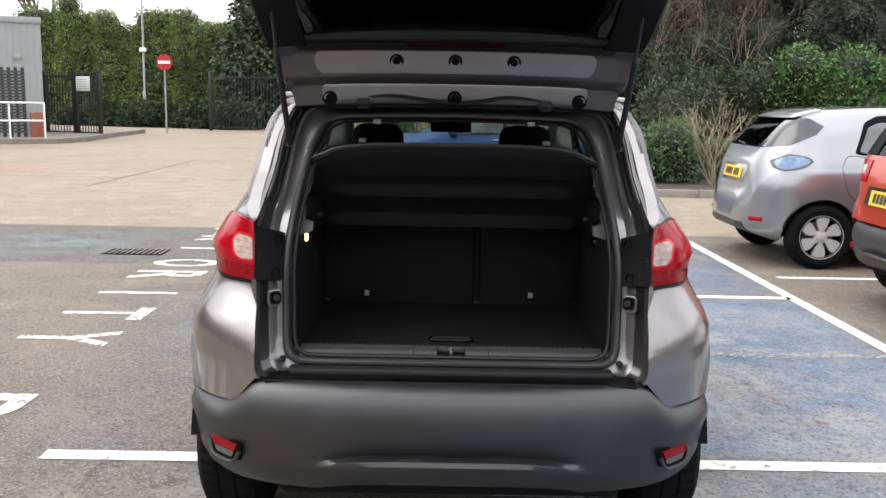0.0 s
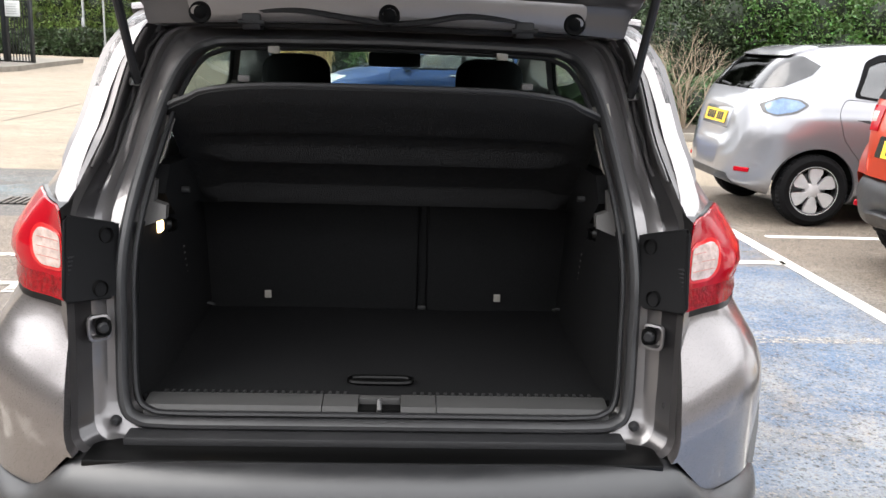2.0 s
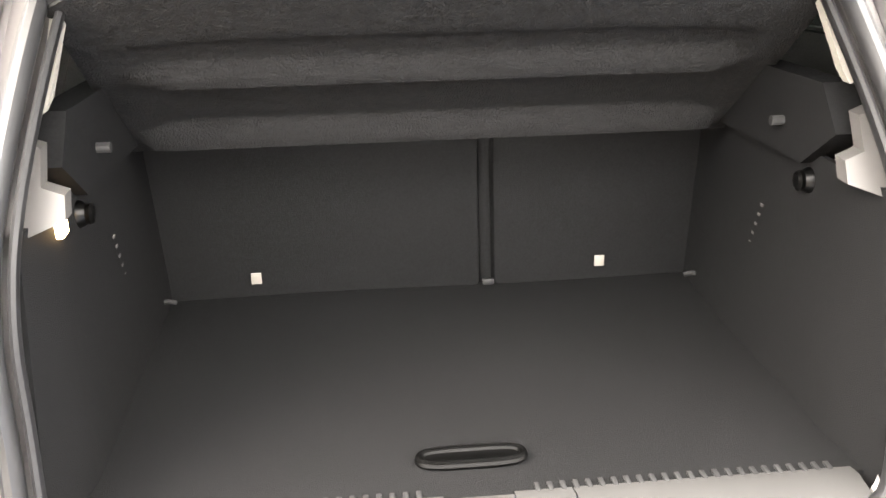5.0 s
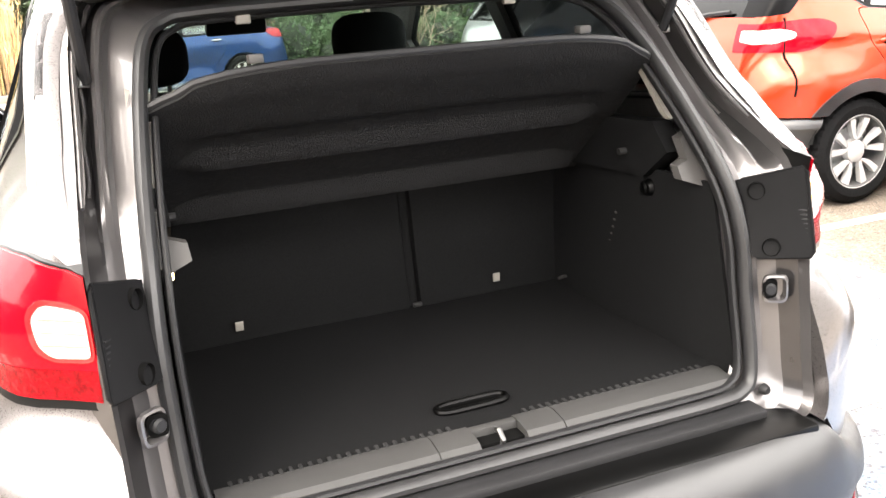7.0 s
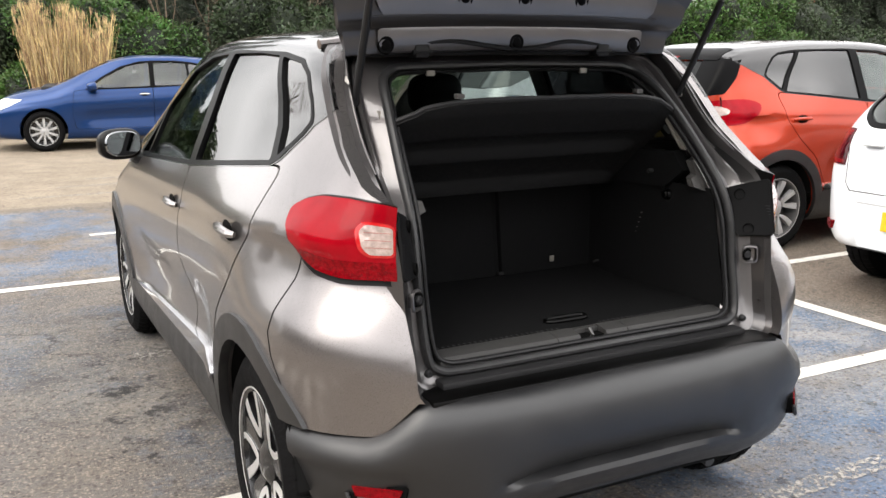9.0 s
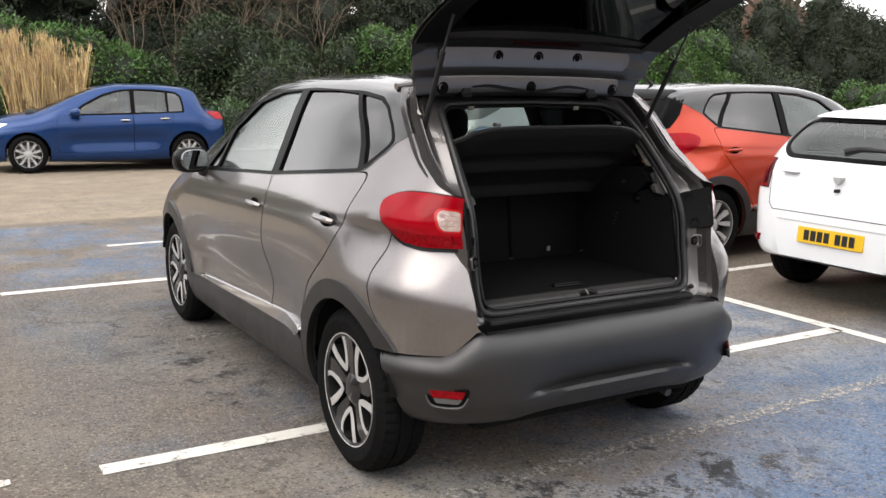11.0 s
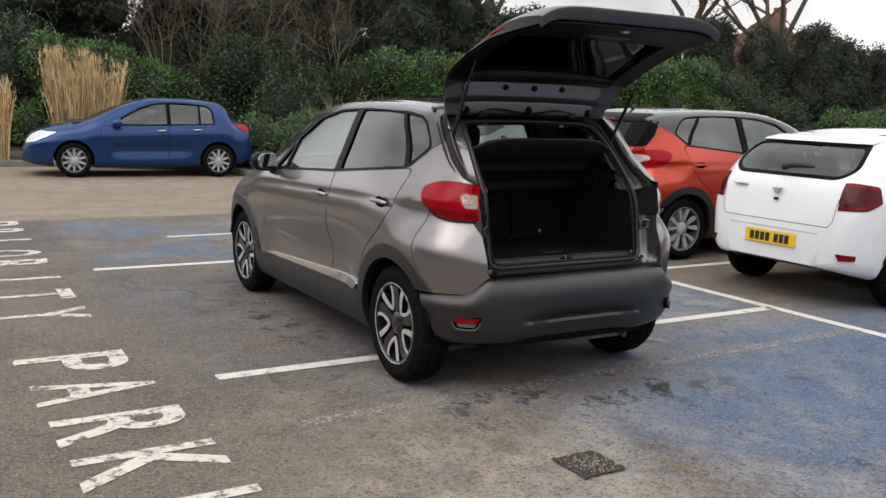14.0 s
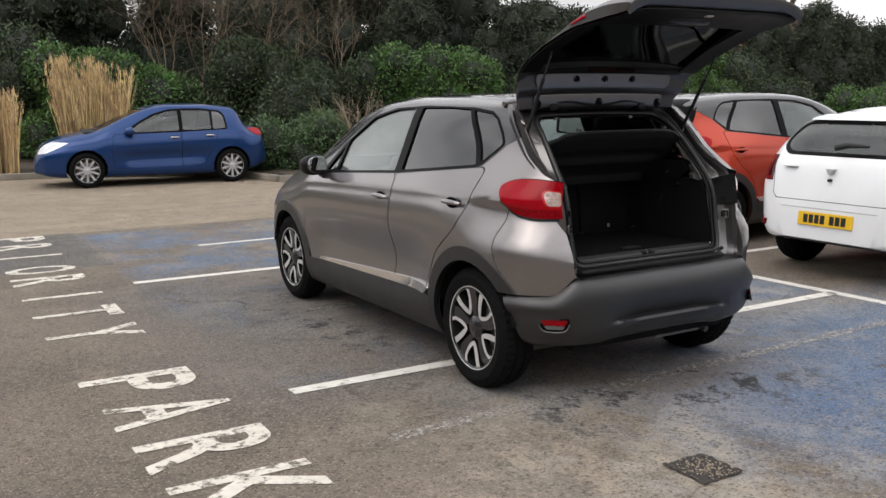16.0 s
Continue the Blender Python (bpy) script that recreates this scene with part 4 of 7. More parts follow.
def seat(root, x, y, name="front_seat"):
    s = new(name)
    s.parent = root
    s.matrix_local = pose(x, y, 0)
    part("seat_base", box_mesh(-0.25, 0.25, -0.05, 0.45, 0.36, 0.60, 0.05), M["cloth"], s)
    part("seat_back", box_mesh(-0.25, 0.25, -0.10, 0.06, 0.52, 1.18, 0.05, pose(0, 0, 0) @ Matrix.Translation((0, 0, 0.5)) @ Matrix.Rotation(radians(12), 4, "X") @ Matrix.Translation((0, 0, -0.5))), M["cloth"], s)
    for k in (-0.06, 0.06):
        part("headrest_post", tube_mesh([(k, -0.16, 1.14), (k, -0.19, 1.27)], 0.007, 6), M["zinc"], s)
    bm = bmesh.new()
    bmesh.ops.create_uvsphere(bm, u_segments=20, v_segments=12, radius=1)
    for v in bm.verts:
        v.co = Vector((math.copysign(abs(v.co.x) ** 0.6, v.co.x) * 0.128, math.copysign(abs(v.co.y) ** 0.8, v.co.y) * 0.055 - 0.19, math.copysign(abs(v.co.z) ** 0.65, v.co.z) * 0.09 + 1.30))
    part("headrest", bm, M["cloth"], s)


# shared shape of the two small crossovers
LAMP = [(0.10, 1.116), (0.20, 1.128), (0.30, 1.137), (0.39, 1.136), (0.45, 1.122), (0.490, 1.098), (0.484, 1.072), (0.452, 1.030), (0.402, 0.990), (0.345, 0.963), (0.27, 0.950), (0.10, 0.946)]
CROSS_TOP = [(0, 0.62), (0.02, 0.76), (0.06, 0.98), (0.12, 1.12), (0.2, 1.235), (0.3, 1.335), (0.45, 1.44), (0.6, 1.51), (0.75, 1.545), (1.2, 1.565), (1.6, 1.565), (2.0, 1.545), (2.4, 1.46), (2.75, 1.30), (3.12, 1.08), (3.4, 1.02), (3.8, 0.93), (4.0, 0.82), (4.09, 0.68), (4.122, 0.5)]
CROSS_WIDE = [(0, 0.40), (0.05, 0.48), (0.10, 0.585), (0.14, 0.66), (0.2, 0.745), (0.28, 0.812), (0.4, 0.853), (0.7, 0.872), (1.5, 0.865), (2.5, 0.872), (3.2, 0.875), (3.6, 0.83), (3.9, 0.72), (4.05, 0.58), (4.122, 0.45)]
CROSS_ROOF = [(0, 0.53), (0.1, 0.565), (0.2, 0.585), (0.5, 0.595), (0.8, 0.61), (1.5, 0.62), (2.2, 0.61), (2.7, 0.62), (3.1, 0.66), (3.5, 0.64), (3.9, 0.52), (4.122, 0.35)]
CROSS_FLOOR = [(0, 0.36), (0.3, 0.27), (0.7, 0.21), (3.4, 0.20), (3.9, 0.24), (4.122, 0.30)]
CROSS_WAIST = [(0, 0), (0.18, 0.2), (0.28, 1.0), (0.48, 1.0), (0.75, 0.0), (4.122, 0.0)]
CROSS_UPPER = [(0, 0), (0.15, 0.2), (0.3, 1.0), (0.75, 1.0), (1.1, 0.6), (1.6, 0.3), (2.4, 0.2), (3.0, 0.0), (4.122, 0.0)]
CROSS_SHOULDER = [(0, 1.0), (0.3, 1.045), (0.8, 1.055), (1.6, 1.03), (2.6, 0.99), (3.2, 0.94), (4.122, 0.75)]
CROSS_INSET = [(0, 0.10), (0.1, 0.13), (0.2, 0.145), (0.27, 0.100), (0.35, 0.088), (0.5, 0.080), (0.8, 0.058), (1.2, 0.04), (3.0, 0.04), (4.122, 0.05)]
CROSS = dict(length=4.122, axles=(0.652, 3.258), r=0.328, track=0.742, wheel="twin", rim_r=0.225,
             windows=[("corner_window", [(2.60, 1.043), (2.430, 1.058), (2.438, 1.225)], "glass"),
                      ("front_window", [(2.405, 1.052), (2.410, 1.262), (2.15, 1.413), (1.86, 1.468), (1.590, 1.483), (1.580, 1.104)], "glass"),
                      ("rear_side_window", [(1.505, 1.111), (1.515, 1.484), (1.2, 1.487), (0.978, 1.478), (0.768, 1.184)], "glass_dark"),
                      ("quarter_window", [(0.950, 1.476), (0.742, 1.194), (0.622, 1.300), (0.650, 1.356), (0.708, 1.425), (0.775, 1.458)], "glass_dark")],
             win_round=0.012,
             dlo=[(2.68, 1.024), (2.47, 1.232), (2.17, 1.422), (1.86, 1.478), (1.45, 1.494), (0.94, 1.486), (0.765, 1.467), (0.697, 1.432), (0.638, 1.360), (0.606, 1.298), (0.72, 1.192), (0.76, 1.174), (1.55, 1.094)],
             roof_poly=[(0.25, 1.75), (0.25, 1.445), (0.438, 1.367), (0.600, 1.292), (0.715, 1.188), (0.758, 1.170), (1.55, 1.090), (2.70, 1.02), (2.80, 1.08), (2.35, 1.75)],
             doors=[[(1.56, 1.10), (1.56, 0.42), (1.60, 0.37), (2.80, 0.36), (2.86, 0.5), (2.88, 0.80), (2.82, 1.03), (2.62, 1.04)],
                    [(1.552, 1.105), (1.552, 0.42), (1.14, 0.44), (1.06, 0.56), (0.98, 0.70), (0.80, 0.84), (0.70, 0.98), (0.67, 1.18)]],
             windscreen=[(-0.58, 1.10), (0.58, 1.10), (0.53, 1.44), (-0.53, 1.44)],
             handles=[(0.852, 1.68, 0.945), (0.852, 0.83, 0.985)], mirror=(0.83, 2.57, 1.085),
             arch_trim=True, arch_low=0.18,
             side_trim=[("sill_trim", [(1.03, 0.19), (2.90, 0.19), (2.90, 0.395), (2.62, 0.405), (1.16, 0.465), (1.06, 0.42)], "plastic", 0.012),
                        ("chrome_strip", [(1.07, 0.470), (1.10, 0.490), (1.30, 0.492), (2.64, 0.425), (2.64, 0.408), (1.20, 0.440), (1.13, 0.432)], "chrome", 0.020)])


def bumper_cuts():
    """What the skin gives up to the plastic rear bumper."""
    return [prism([(-0.3, 0.1), (0.46, 0.1), (0.42, 0.571), (0.10, 0.577), (-0.3, 0.577)], "x", -1.3, 1.3),
            prism([(-0.66, 0.1), (0.66, 0.1), (0.66, 0.585), (0.59, 0.664), (-0.59, 0.664), (-0.66, 0.585)], "y", -0.3, 0.24)]


def main_crossover():
    root = thing("crossover_car", "grey metallic crossover car with its tailgate open and empty boot", "car")
    B = Body(CROSS_TOP, CROSS_WIDE, CROSS_ROOF, CROSS_FLOOR, CROSS_SHOULDER, CROSS_INSET, 4.122, waist=CROSS_WAIST, upper=CROSS_UPPER)
    seal = [(0, .205, .690), (0.215, .205, .690), (0.42, .206, .690), (0.485, .210, .698), (0.512, .220, .735), (0.519, .248, .87), (0.52, .265, .98), (0.514, .305, 1.08), (0.5, .40, 1.20), (0.477, .52, 1.33), (0.452, .61, 1.402), (0.416, .652, 1.430), (0.342, .678, 1.441), (0, .70, 1.447)]
    gut = [(0, .190, .664), (0.214, .190, .664), (0.44, .191, .664), (0.525, .196, .680), (0.543, .218, .75), (0.547, .245, .89), (0.55, .27, 1.0), (0.548, .32, 1.10), (0.537, .42, 1.225), (0.52, .535, 1.35), (0.499, .62, 1.43), (0.462, .662, 1.458), (0.379, .69, 1.468), (0, .715, 1.472)]
    out = [(0, .115, .655), (0.217, .115, .655), (0.454, .118, .655), (0.578, .13, .665), (0.593, .15, .77), (0.596, .165, .90), (0.599, .18, 1.0), (0.604, .235, 1.12), (0.590, .425, 1.25), (0.577, .545, 1.38), (0.560, .615, 1.455), (0.530, .660, 1.49), (0.454, .70, 1.506), (0, .735, 1.512)]

    def ring(pts):
        h = spline(pts, 5)
        return [Vector(p) for p in h] + [Vector((-p[0], p[1], p[2])) for p in h[-2:0:-1]]
    s3, g3, o3 = ring(seal), ring(gut), ring(out)
    hole = [(p.x, p.z) for p in o3]
    P = dict(CROSS, paint="paint_grey")
    behind = [(-0.4, 1.128), (0.215, 1.128), (0.30, 1.165), (0.425, 1.25), (0.545, 1.38), (0.615, 1.455), (0.66, 1.49), (0.70, 1.51), (0.735, 1.53), (0.735, 1.9), (-0.4, 1.9)]
    P["extra_cuts"] = lambda: [prism(hole, "y", -0.5, 0.80), prism(behind, "x", -1.3, 1.3)] + bumper_cuts()
    body = car_common(root, B, P)
    c = Vector((0, 0, 1.08))
    under = []
    for p in o3:
        up = min(1.0, max(0.0, (p.z - 1.13) / 0.08)) * min(1.0, max(0.0, (1.50 - p.z) / 0.08))
        under.append(p + Vector((p.x * (0.06 + 0.055 * up), 0.05 - 0.035 * up, (p.z - 1.08) * 0.06 * (1 - up))))
    step_in = [p.lerp(q, 0.16) + Vector((0, 0.010 + 0.04 * min(1.0, max(0.0, (p.z - 1.08) / 0.1)), 0)) for p, q in zip(o3, g3)]
    g3 = [p + Vector((0, 0.05 * min(1.0, max(0.0, (p.z - 1.10) / 0.1)), 0)) for p in g3]
    deep = [p + Vector((-p.x * 0.03, 0.035, -(p.z - 1.08) * 0.02)) for p in s3]
    def run(k, low, high):
        return [p.lerp(q, k) + Vector((0, low + high * min(1.0, max(0.0, (p.z - 1.115) / 0.1)), 0)) for p, q in zip(o3, g0)]
    g0 = ring(gut)
    chan = [run(0.05, 0.003, 0.018), run(0.14, 0.010, 0.060), run(0.46, 0.010, 0.066), run(0.56, 0.009, 0.026), run(0.66, 0.006, 0.016), run(0.76, 0.005, 0.020), run(0.86, 0.003, 0.046)]
    # one body paint in three darkened copies, deepest tone in the channel
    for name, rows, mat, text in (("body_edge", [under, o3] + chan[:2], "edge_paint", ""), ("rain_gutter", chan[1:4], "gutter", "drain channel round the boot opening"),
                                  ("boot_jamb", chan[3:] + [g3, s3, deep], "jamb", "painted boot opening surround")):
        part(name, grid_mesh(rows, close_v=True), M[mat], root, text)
    for s in (-1, 1):
        edge = [p for p in spline(out, 6) if 1.17 < p[2] < 1.47]
        inner_edge = [p for p in spline(gut, 6)]
        bead = []
        for i, p in enumerate(edge):
            q = min(inner_edge, key=lambda g: abs(g[2] - p[2]))
            k = 0.30 + 0.05 * math.sin(i * 1.5)
            bead.append(Vector((s * (p[0] + (q[0] - p[0]) * k), p[1] + (q[1] - p[1]) * k + 0.064, p[2])))
        part("seam_sealant", tube_mesh(bead, 0.0035, 6), M["sealant"], root, "wavy grey seam sealant")
        part("flange_edge", tube_mesh([Vector((s * (p[0] - 0.007), p[1] + 0.010, p[2])) for p in edge], [0.003] + [0.0055] * (len(edge) - 2) + [0.003], 8), M["edge_paint"], root)
    part("boot_seal", loop_tube([p + Vector((0, -0.004, 0)) for p in s3], 0.0125, 0.016, 10), M["seal"], root, "black rubber boot seal")
    part("seal_lip", loop_tube([p + Vector((-p.x * 0.045, 0.006, -(p.z - 1.08) * 0.045)) for p in s3], 0.006, 0.009, 8), M["rubber"], root)
    # lamps
    for s in (-1, 1):
        poly = LAMP
        rim = part("tail_lamp_rim", boolean(B.shell(0.006, -0.03), [("&", prism(rounded([(a, b + (0.0 if b > 1.07 else -0.011)) for a, b in grown(poly, 0.003)], 0.02), "x", *side(0.602, s)))]), M["mirror_black"], root)
        lamp = part("tail_lamp", boolean(B.shell(0.010, -0.03), [("&", prism(rounded(poly, 0.02), "x", *side(0.604, s)))]), M["lamp_red"], root, "red tail lamp with clear centre")
        low = boolean(B.shell(0.0112, -0.01), [("&", prism(rounded([(0.10, 0.990), (0.30, 0.994), (0.40, 1.006), (0.415, 0.996), (0.355, 0.968), (0.28, 0.953), (0.10, 0.948)], 0.01), "x", *side(0.606, s)))])
        part("lens_band", low, M["lamp_deep"], lamp)
        inner = [(0.611, 1.010), (0.611, 1.076), (0.664, 1.084), (0.680, 1.066), (0.676, 1.028), (0.660, 1.010)]
        part("clear_lens", boolean(B.shell(0.0135, -0.01), [("&", prism(rounded([(s * a, b) for a, b in inner], 0.010), "y", -0.1, 0.36))]), M["lamp_clear"], lamp)
        for z in (1.026, 1.044, 1.062):
            part("lens_rib", boolean(B.shell(0.0142, -0.01), [("&", prism([(s * 0.614, z), (s * 0.614, z + 0.0015), (s * 0.670, z + 0.0035), (s * 0.670, z + 0.002)][::s], "y", -0.1, 0.36))]), M["lens_line"], lamp)
        ringp = [(0.606, 1.003), (0.606, 1.082), (0.666, 1.092), (0.688, 1.070), (0.684, 1.022), (0.662, 1.003)]
        part("lens_rim", boolean(B.shell(0.0118, -0.01), [("&", prism(rounded([(s * a, b) for a, b in ringp], 0.016), "y", -0.1, 0.36))]), M["lamp_rim"], lamp)
        seam = [(0.415, 0.985), (0.420, 0.930), (0.437, 0.862), (0.436, 0.800), (0.405, 0.725), (0.372, 0.672), (0.345, 0.600), (0.338, 0.575)]
        seam = [(a, b) for a, b in spline(seam, 4)]
        strip = [(a + 0.0016, b) for a, b in seam] + [(a - 0.0016, b - 0.001) for a, b in seam[::-1]]
        part("panel_gap", boolean(B.shell(0.0012, -0.01), [("&", prism(strip, "x", *side(0.6, s)))]), M["shadow_gap"], root)
        # black lamp carrier with bolts beside the opening
        panel = [Vector(p) for p in ((.598, .170, .952), (.599, .200, 1.112), (.534, .302, 1.078), (.529, .244, .944))]
        rows = [[panel[0].lerp(panel[1], k / 6).lerp(panel[3].lerp(panel[2], k / 6), j / 4) + Vector((0, -0.006 - 0.007 * math.sin(math.pi * j / 4) ** 0.5, 0)) for j in range(5)] for k in range(7)]
        rows = [[Vector((s * q.x, q.y, q.z)) for q in r] for r in rows]
        car_p = part("lamp_carrier", thick_grid(rows, 0.006), M["carrier"], root, "black plastic lamp carrier with bolt holes")
        part("carrier_rim", loop_tube([Vector((s * q.x, q.y - 0.010, q.z)) for a, b in zip(panel, panel[1:] + panel[:1]) for q in (a.lerp(b, 0.06), a.lerp(b, 0.35), a.lerp(b, 0.65), a.lerp(b, 0.94))], 0.004, 0.004, 6), M["carrier"], car_p)
        for bx, by, bz in ((.548, .262, 1.064), (.550, .220, .966)):
            # near-black all over, for the shade in the bolt hole
            b = part("bolt", lathe([(-0.002, 0.0), (-0.003, 0.007), (-0.001, 0.009), (-0.001, 0.014), (-0.010, 0.0155), (0.004, 0.017)], axis="y", sides=18), M["shadow_gap"], car_p)
            b.matrix_local = pose(s * bx, by - 0.006, bz, 0, 0, -s * 55)
        for k in range(6):
            a, b2 = 0.995 + k * 0.008, 0.0
            part("rib", tube_mesh([(s * .592, .172 + k * .001, a), (s * .570, .202 + k * .0015, a)], 0.0022, 5), M["rubber"], car_p)
        # rubber buffer in its pocket
        sq = [Vector((0.022 * math.copysign(abs(math.cos(g)) ** 0.5, math.cos(g)), 0, 0.026 * math.copysign(abs(math.sin(g)) ** 0.5, math.sin(g)))) for g in np.linspace(0, 2 * math.pi, 32, endpoint=False)]
        loops = [[Vector((p.x * k, y, p.z * k)) for p in sq] for k, y in ((1.06, 0.006), (1.0, 0.0), (0.84, -0.001), (0.76, 0.003), (0.70, 0.020), (0.3, 0.022), (0.02, 0.022))]
        # dark plate standing for the shadow inside the buffer pocket
        part("pocket_hole", prism([(p.x * 0.66 + s * 0.542, p.z * 0.66 + 0.889) for p in sq], "y", 0.203, 0.209), M["shadow_gap"], root)
        o = part("buffer_pocket", grid_mesh(loops, close_v=True), M["jamb"], root)
        o.matrix_local = pose(s * 0.546, 0.196, 0.890, -4, 0, -s * 34)
        b = part("rubber_buffer", lathe([(-0.010, 0.0), (-0.010, 0.008), (-0.006, 0.0115), (0.012, 0.0125)], axis="y", sides=20), M["rubber"], root)
        b.matrix_local = pose(s * 0.542, 0.206, 0.889, 0, 0, -s * 28)
        sc = part("screw", lathe([(-0.008, 0.0), (-0.008, 0.006), (-0.002, 0.010), (0.006, 0.011)], axis="y", sides=14), M["rubber"], root)
        sc.matrix_local = pose(s * 0.522, 0.186, 0.700)
        # gas strut and its ball
        st = part("gas_strut", tube_mesh([(s * .556, .560, 1.345), (s * .565, .44, 1.56), (s * .568, .40, 1.63)], [0.010, 0.010, 0.010], 10), M["rubber"], root)
        part("strut_rod", tube_mesh([(s * .568, .40, 1.63), (s * .57, .33, 1.76)], 0.005, 8), M["iron"], st)
        part("strut_ball", tube_mesh([(s * .545, .575, 1.343), (s * .57, .555, 1.347)], 0.009, 8), M["zinc"], st)
        # reflector in the bumper corner
        turn = s * 43
        rf = part("reflector", prism(rounded([(-0.066, 0.020), (0.066, 0.020), (0.054, -0.006), (-0.054, -0.006)], 0.004), "y", -0.006, 0.03), M["lamp_deep"], root)
        rf.matrix_local = pose(s * 0.692, 0.126, 0.440, -6, 0, turn)
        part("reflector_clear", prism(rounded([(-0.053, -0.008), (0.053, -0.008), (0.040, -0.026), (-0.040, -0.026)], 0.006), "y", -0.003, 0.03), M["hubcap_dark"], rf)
        # dark plate drawn as the shade of the reflector scoop
        pk = part("reflector_pocket", prism(rounded([(-0.085, 0.026), (0.080, 0.026), (0.062, -0.036), (-0.058, -0.036)], 0.014), "y", -0.002, 0.03), M["shadow_gap"], root)
        pk.matrix_local = pose(s * 0.692, 0.128, 0.440, -6, 0, turn)
        part("pocket_lip", tube_mesh(spline([(-0.078, -0.004, 0.0), (-0.060, -0.006, -0.030), (-0.03, -0.007, -0.040), (0.03, -0.007, -0.040), (0.060, -0.006, -0.030), (0.078, -0.002, 0.0)], 4), 0.006, 8), M["plastic"], pk)
    # bumper
    ztop = curve_of([(0, 0.662), (0.57, 0.662), (0.60, 0.658), (0.64, 0.630), (0.69, 0.590), (0.73, 0.576), (0.9, 0.576)])
    path = [(0, 0.0), (0.15, 0.001), (0.3, 0.007), (0.45, 0.022), (0.57, 0.048), (0.67, 0.092), (0.745, 0.150), (0.800, 0.215), (0.838, 0.29), (0.862, 0.37), (0.872, 0.44)]
    bump = bumper_mesh(path, ztop, [prism(disc(0.652, 0.333, 0.372), "x", -1.3, 1.3)])
    part("rear_bumper", bump, M["plastic"], root, "black textured plastic rear bumper", smooth=50.0)
    part("step_lip", box_mesh(-0.50, 0.50, 0.15, 0.203, 0.655, 0.681, 0.006), M["rubber"], root)
    part("bumper_step", box_mesh(-0.560, 0.560, 0.085, 0.205, 0.640, 0.6655, 0.006), M["gloss_black"], root, "black plastic bumper step")
    for k in (-0.25, 0.25):
        part("tow_cover", box_mesh(k - 0.035, k + 0.035, 0.055, 0.09, 0.372, 0.392, 0.006), M["plastic"], root)
    part("underbody", box_mesh(-0.55, 0.55, 0.16, 1.0, 0.26, 0.36, 0.04), M["liner"], root)
    part("exhaust_silencer", tube_mesh([(0.15, 0.35, 0.27), (0.5, 0.35, 0.27)], 0.075, 14), M["galv"], root)
    part("tail_pipe", tube_mesh([(0.44, 0.40, 0.26), (0.46, 0.30, 0.25), (0.46, 0.22, 0.235)], 0.018, 12), M["galv_dark"], root)
    boot_interior(root)
    seat(root, -0.36, 2.12)
    seat(root, 0.36, 2.12)
    part("rear_seat_back", box_mesh(-0.60, 0.60, 0.965, 1.12, 0.45, 1.05, 0.05), M["cloth"], root)
    part("rear_seat_base", box_mesh(-0.60, 0.60, 1.05, 1.55, 0.34, 0.58, 0.05), M["cloth"], root)
    part("headliner", boolean(B.shell(-0.036, -0.046), [("&", prism([(0.55, 1.40), (0.75, 1.47), (2.3, 1.47), (2.5, 1.40), (2.5, 1.7), (0.55, 1.7)], "x", -1.3, 1.3)), ("-", prism(hole, "y", -0.5, 0.80))]), M["headliner"], root)
    part("interior_mirror", box_mesh(-0.11, 0.11, 2.36, 2.39, 1.335, 1.395, 0.012), M["rubber"], root)
    for x in (-0.27, 0.27):
        part("trim_clip", box_mesh(x - 0.014, x + 0.014, 0.676, 0.69, 1.414, 1.432, 0.004), M["pillar_grey"], root, "pale roof trim clip")
    tailgate(root)
    return root


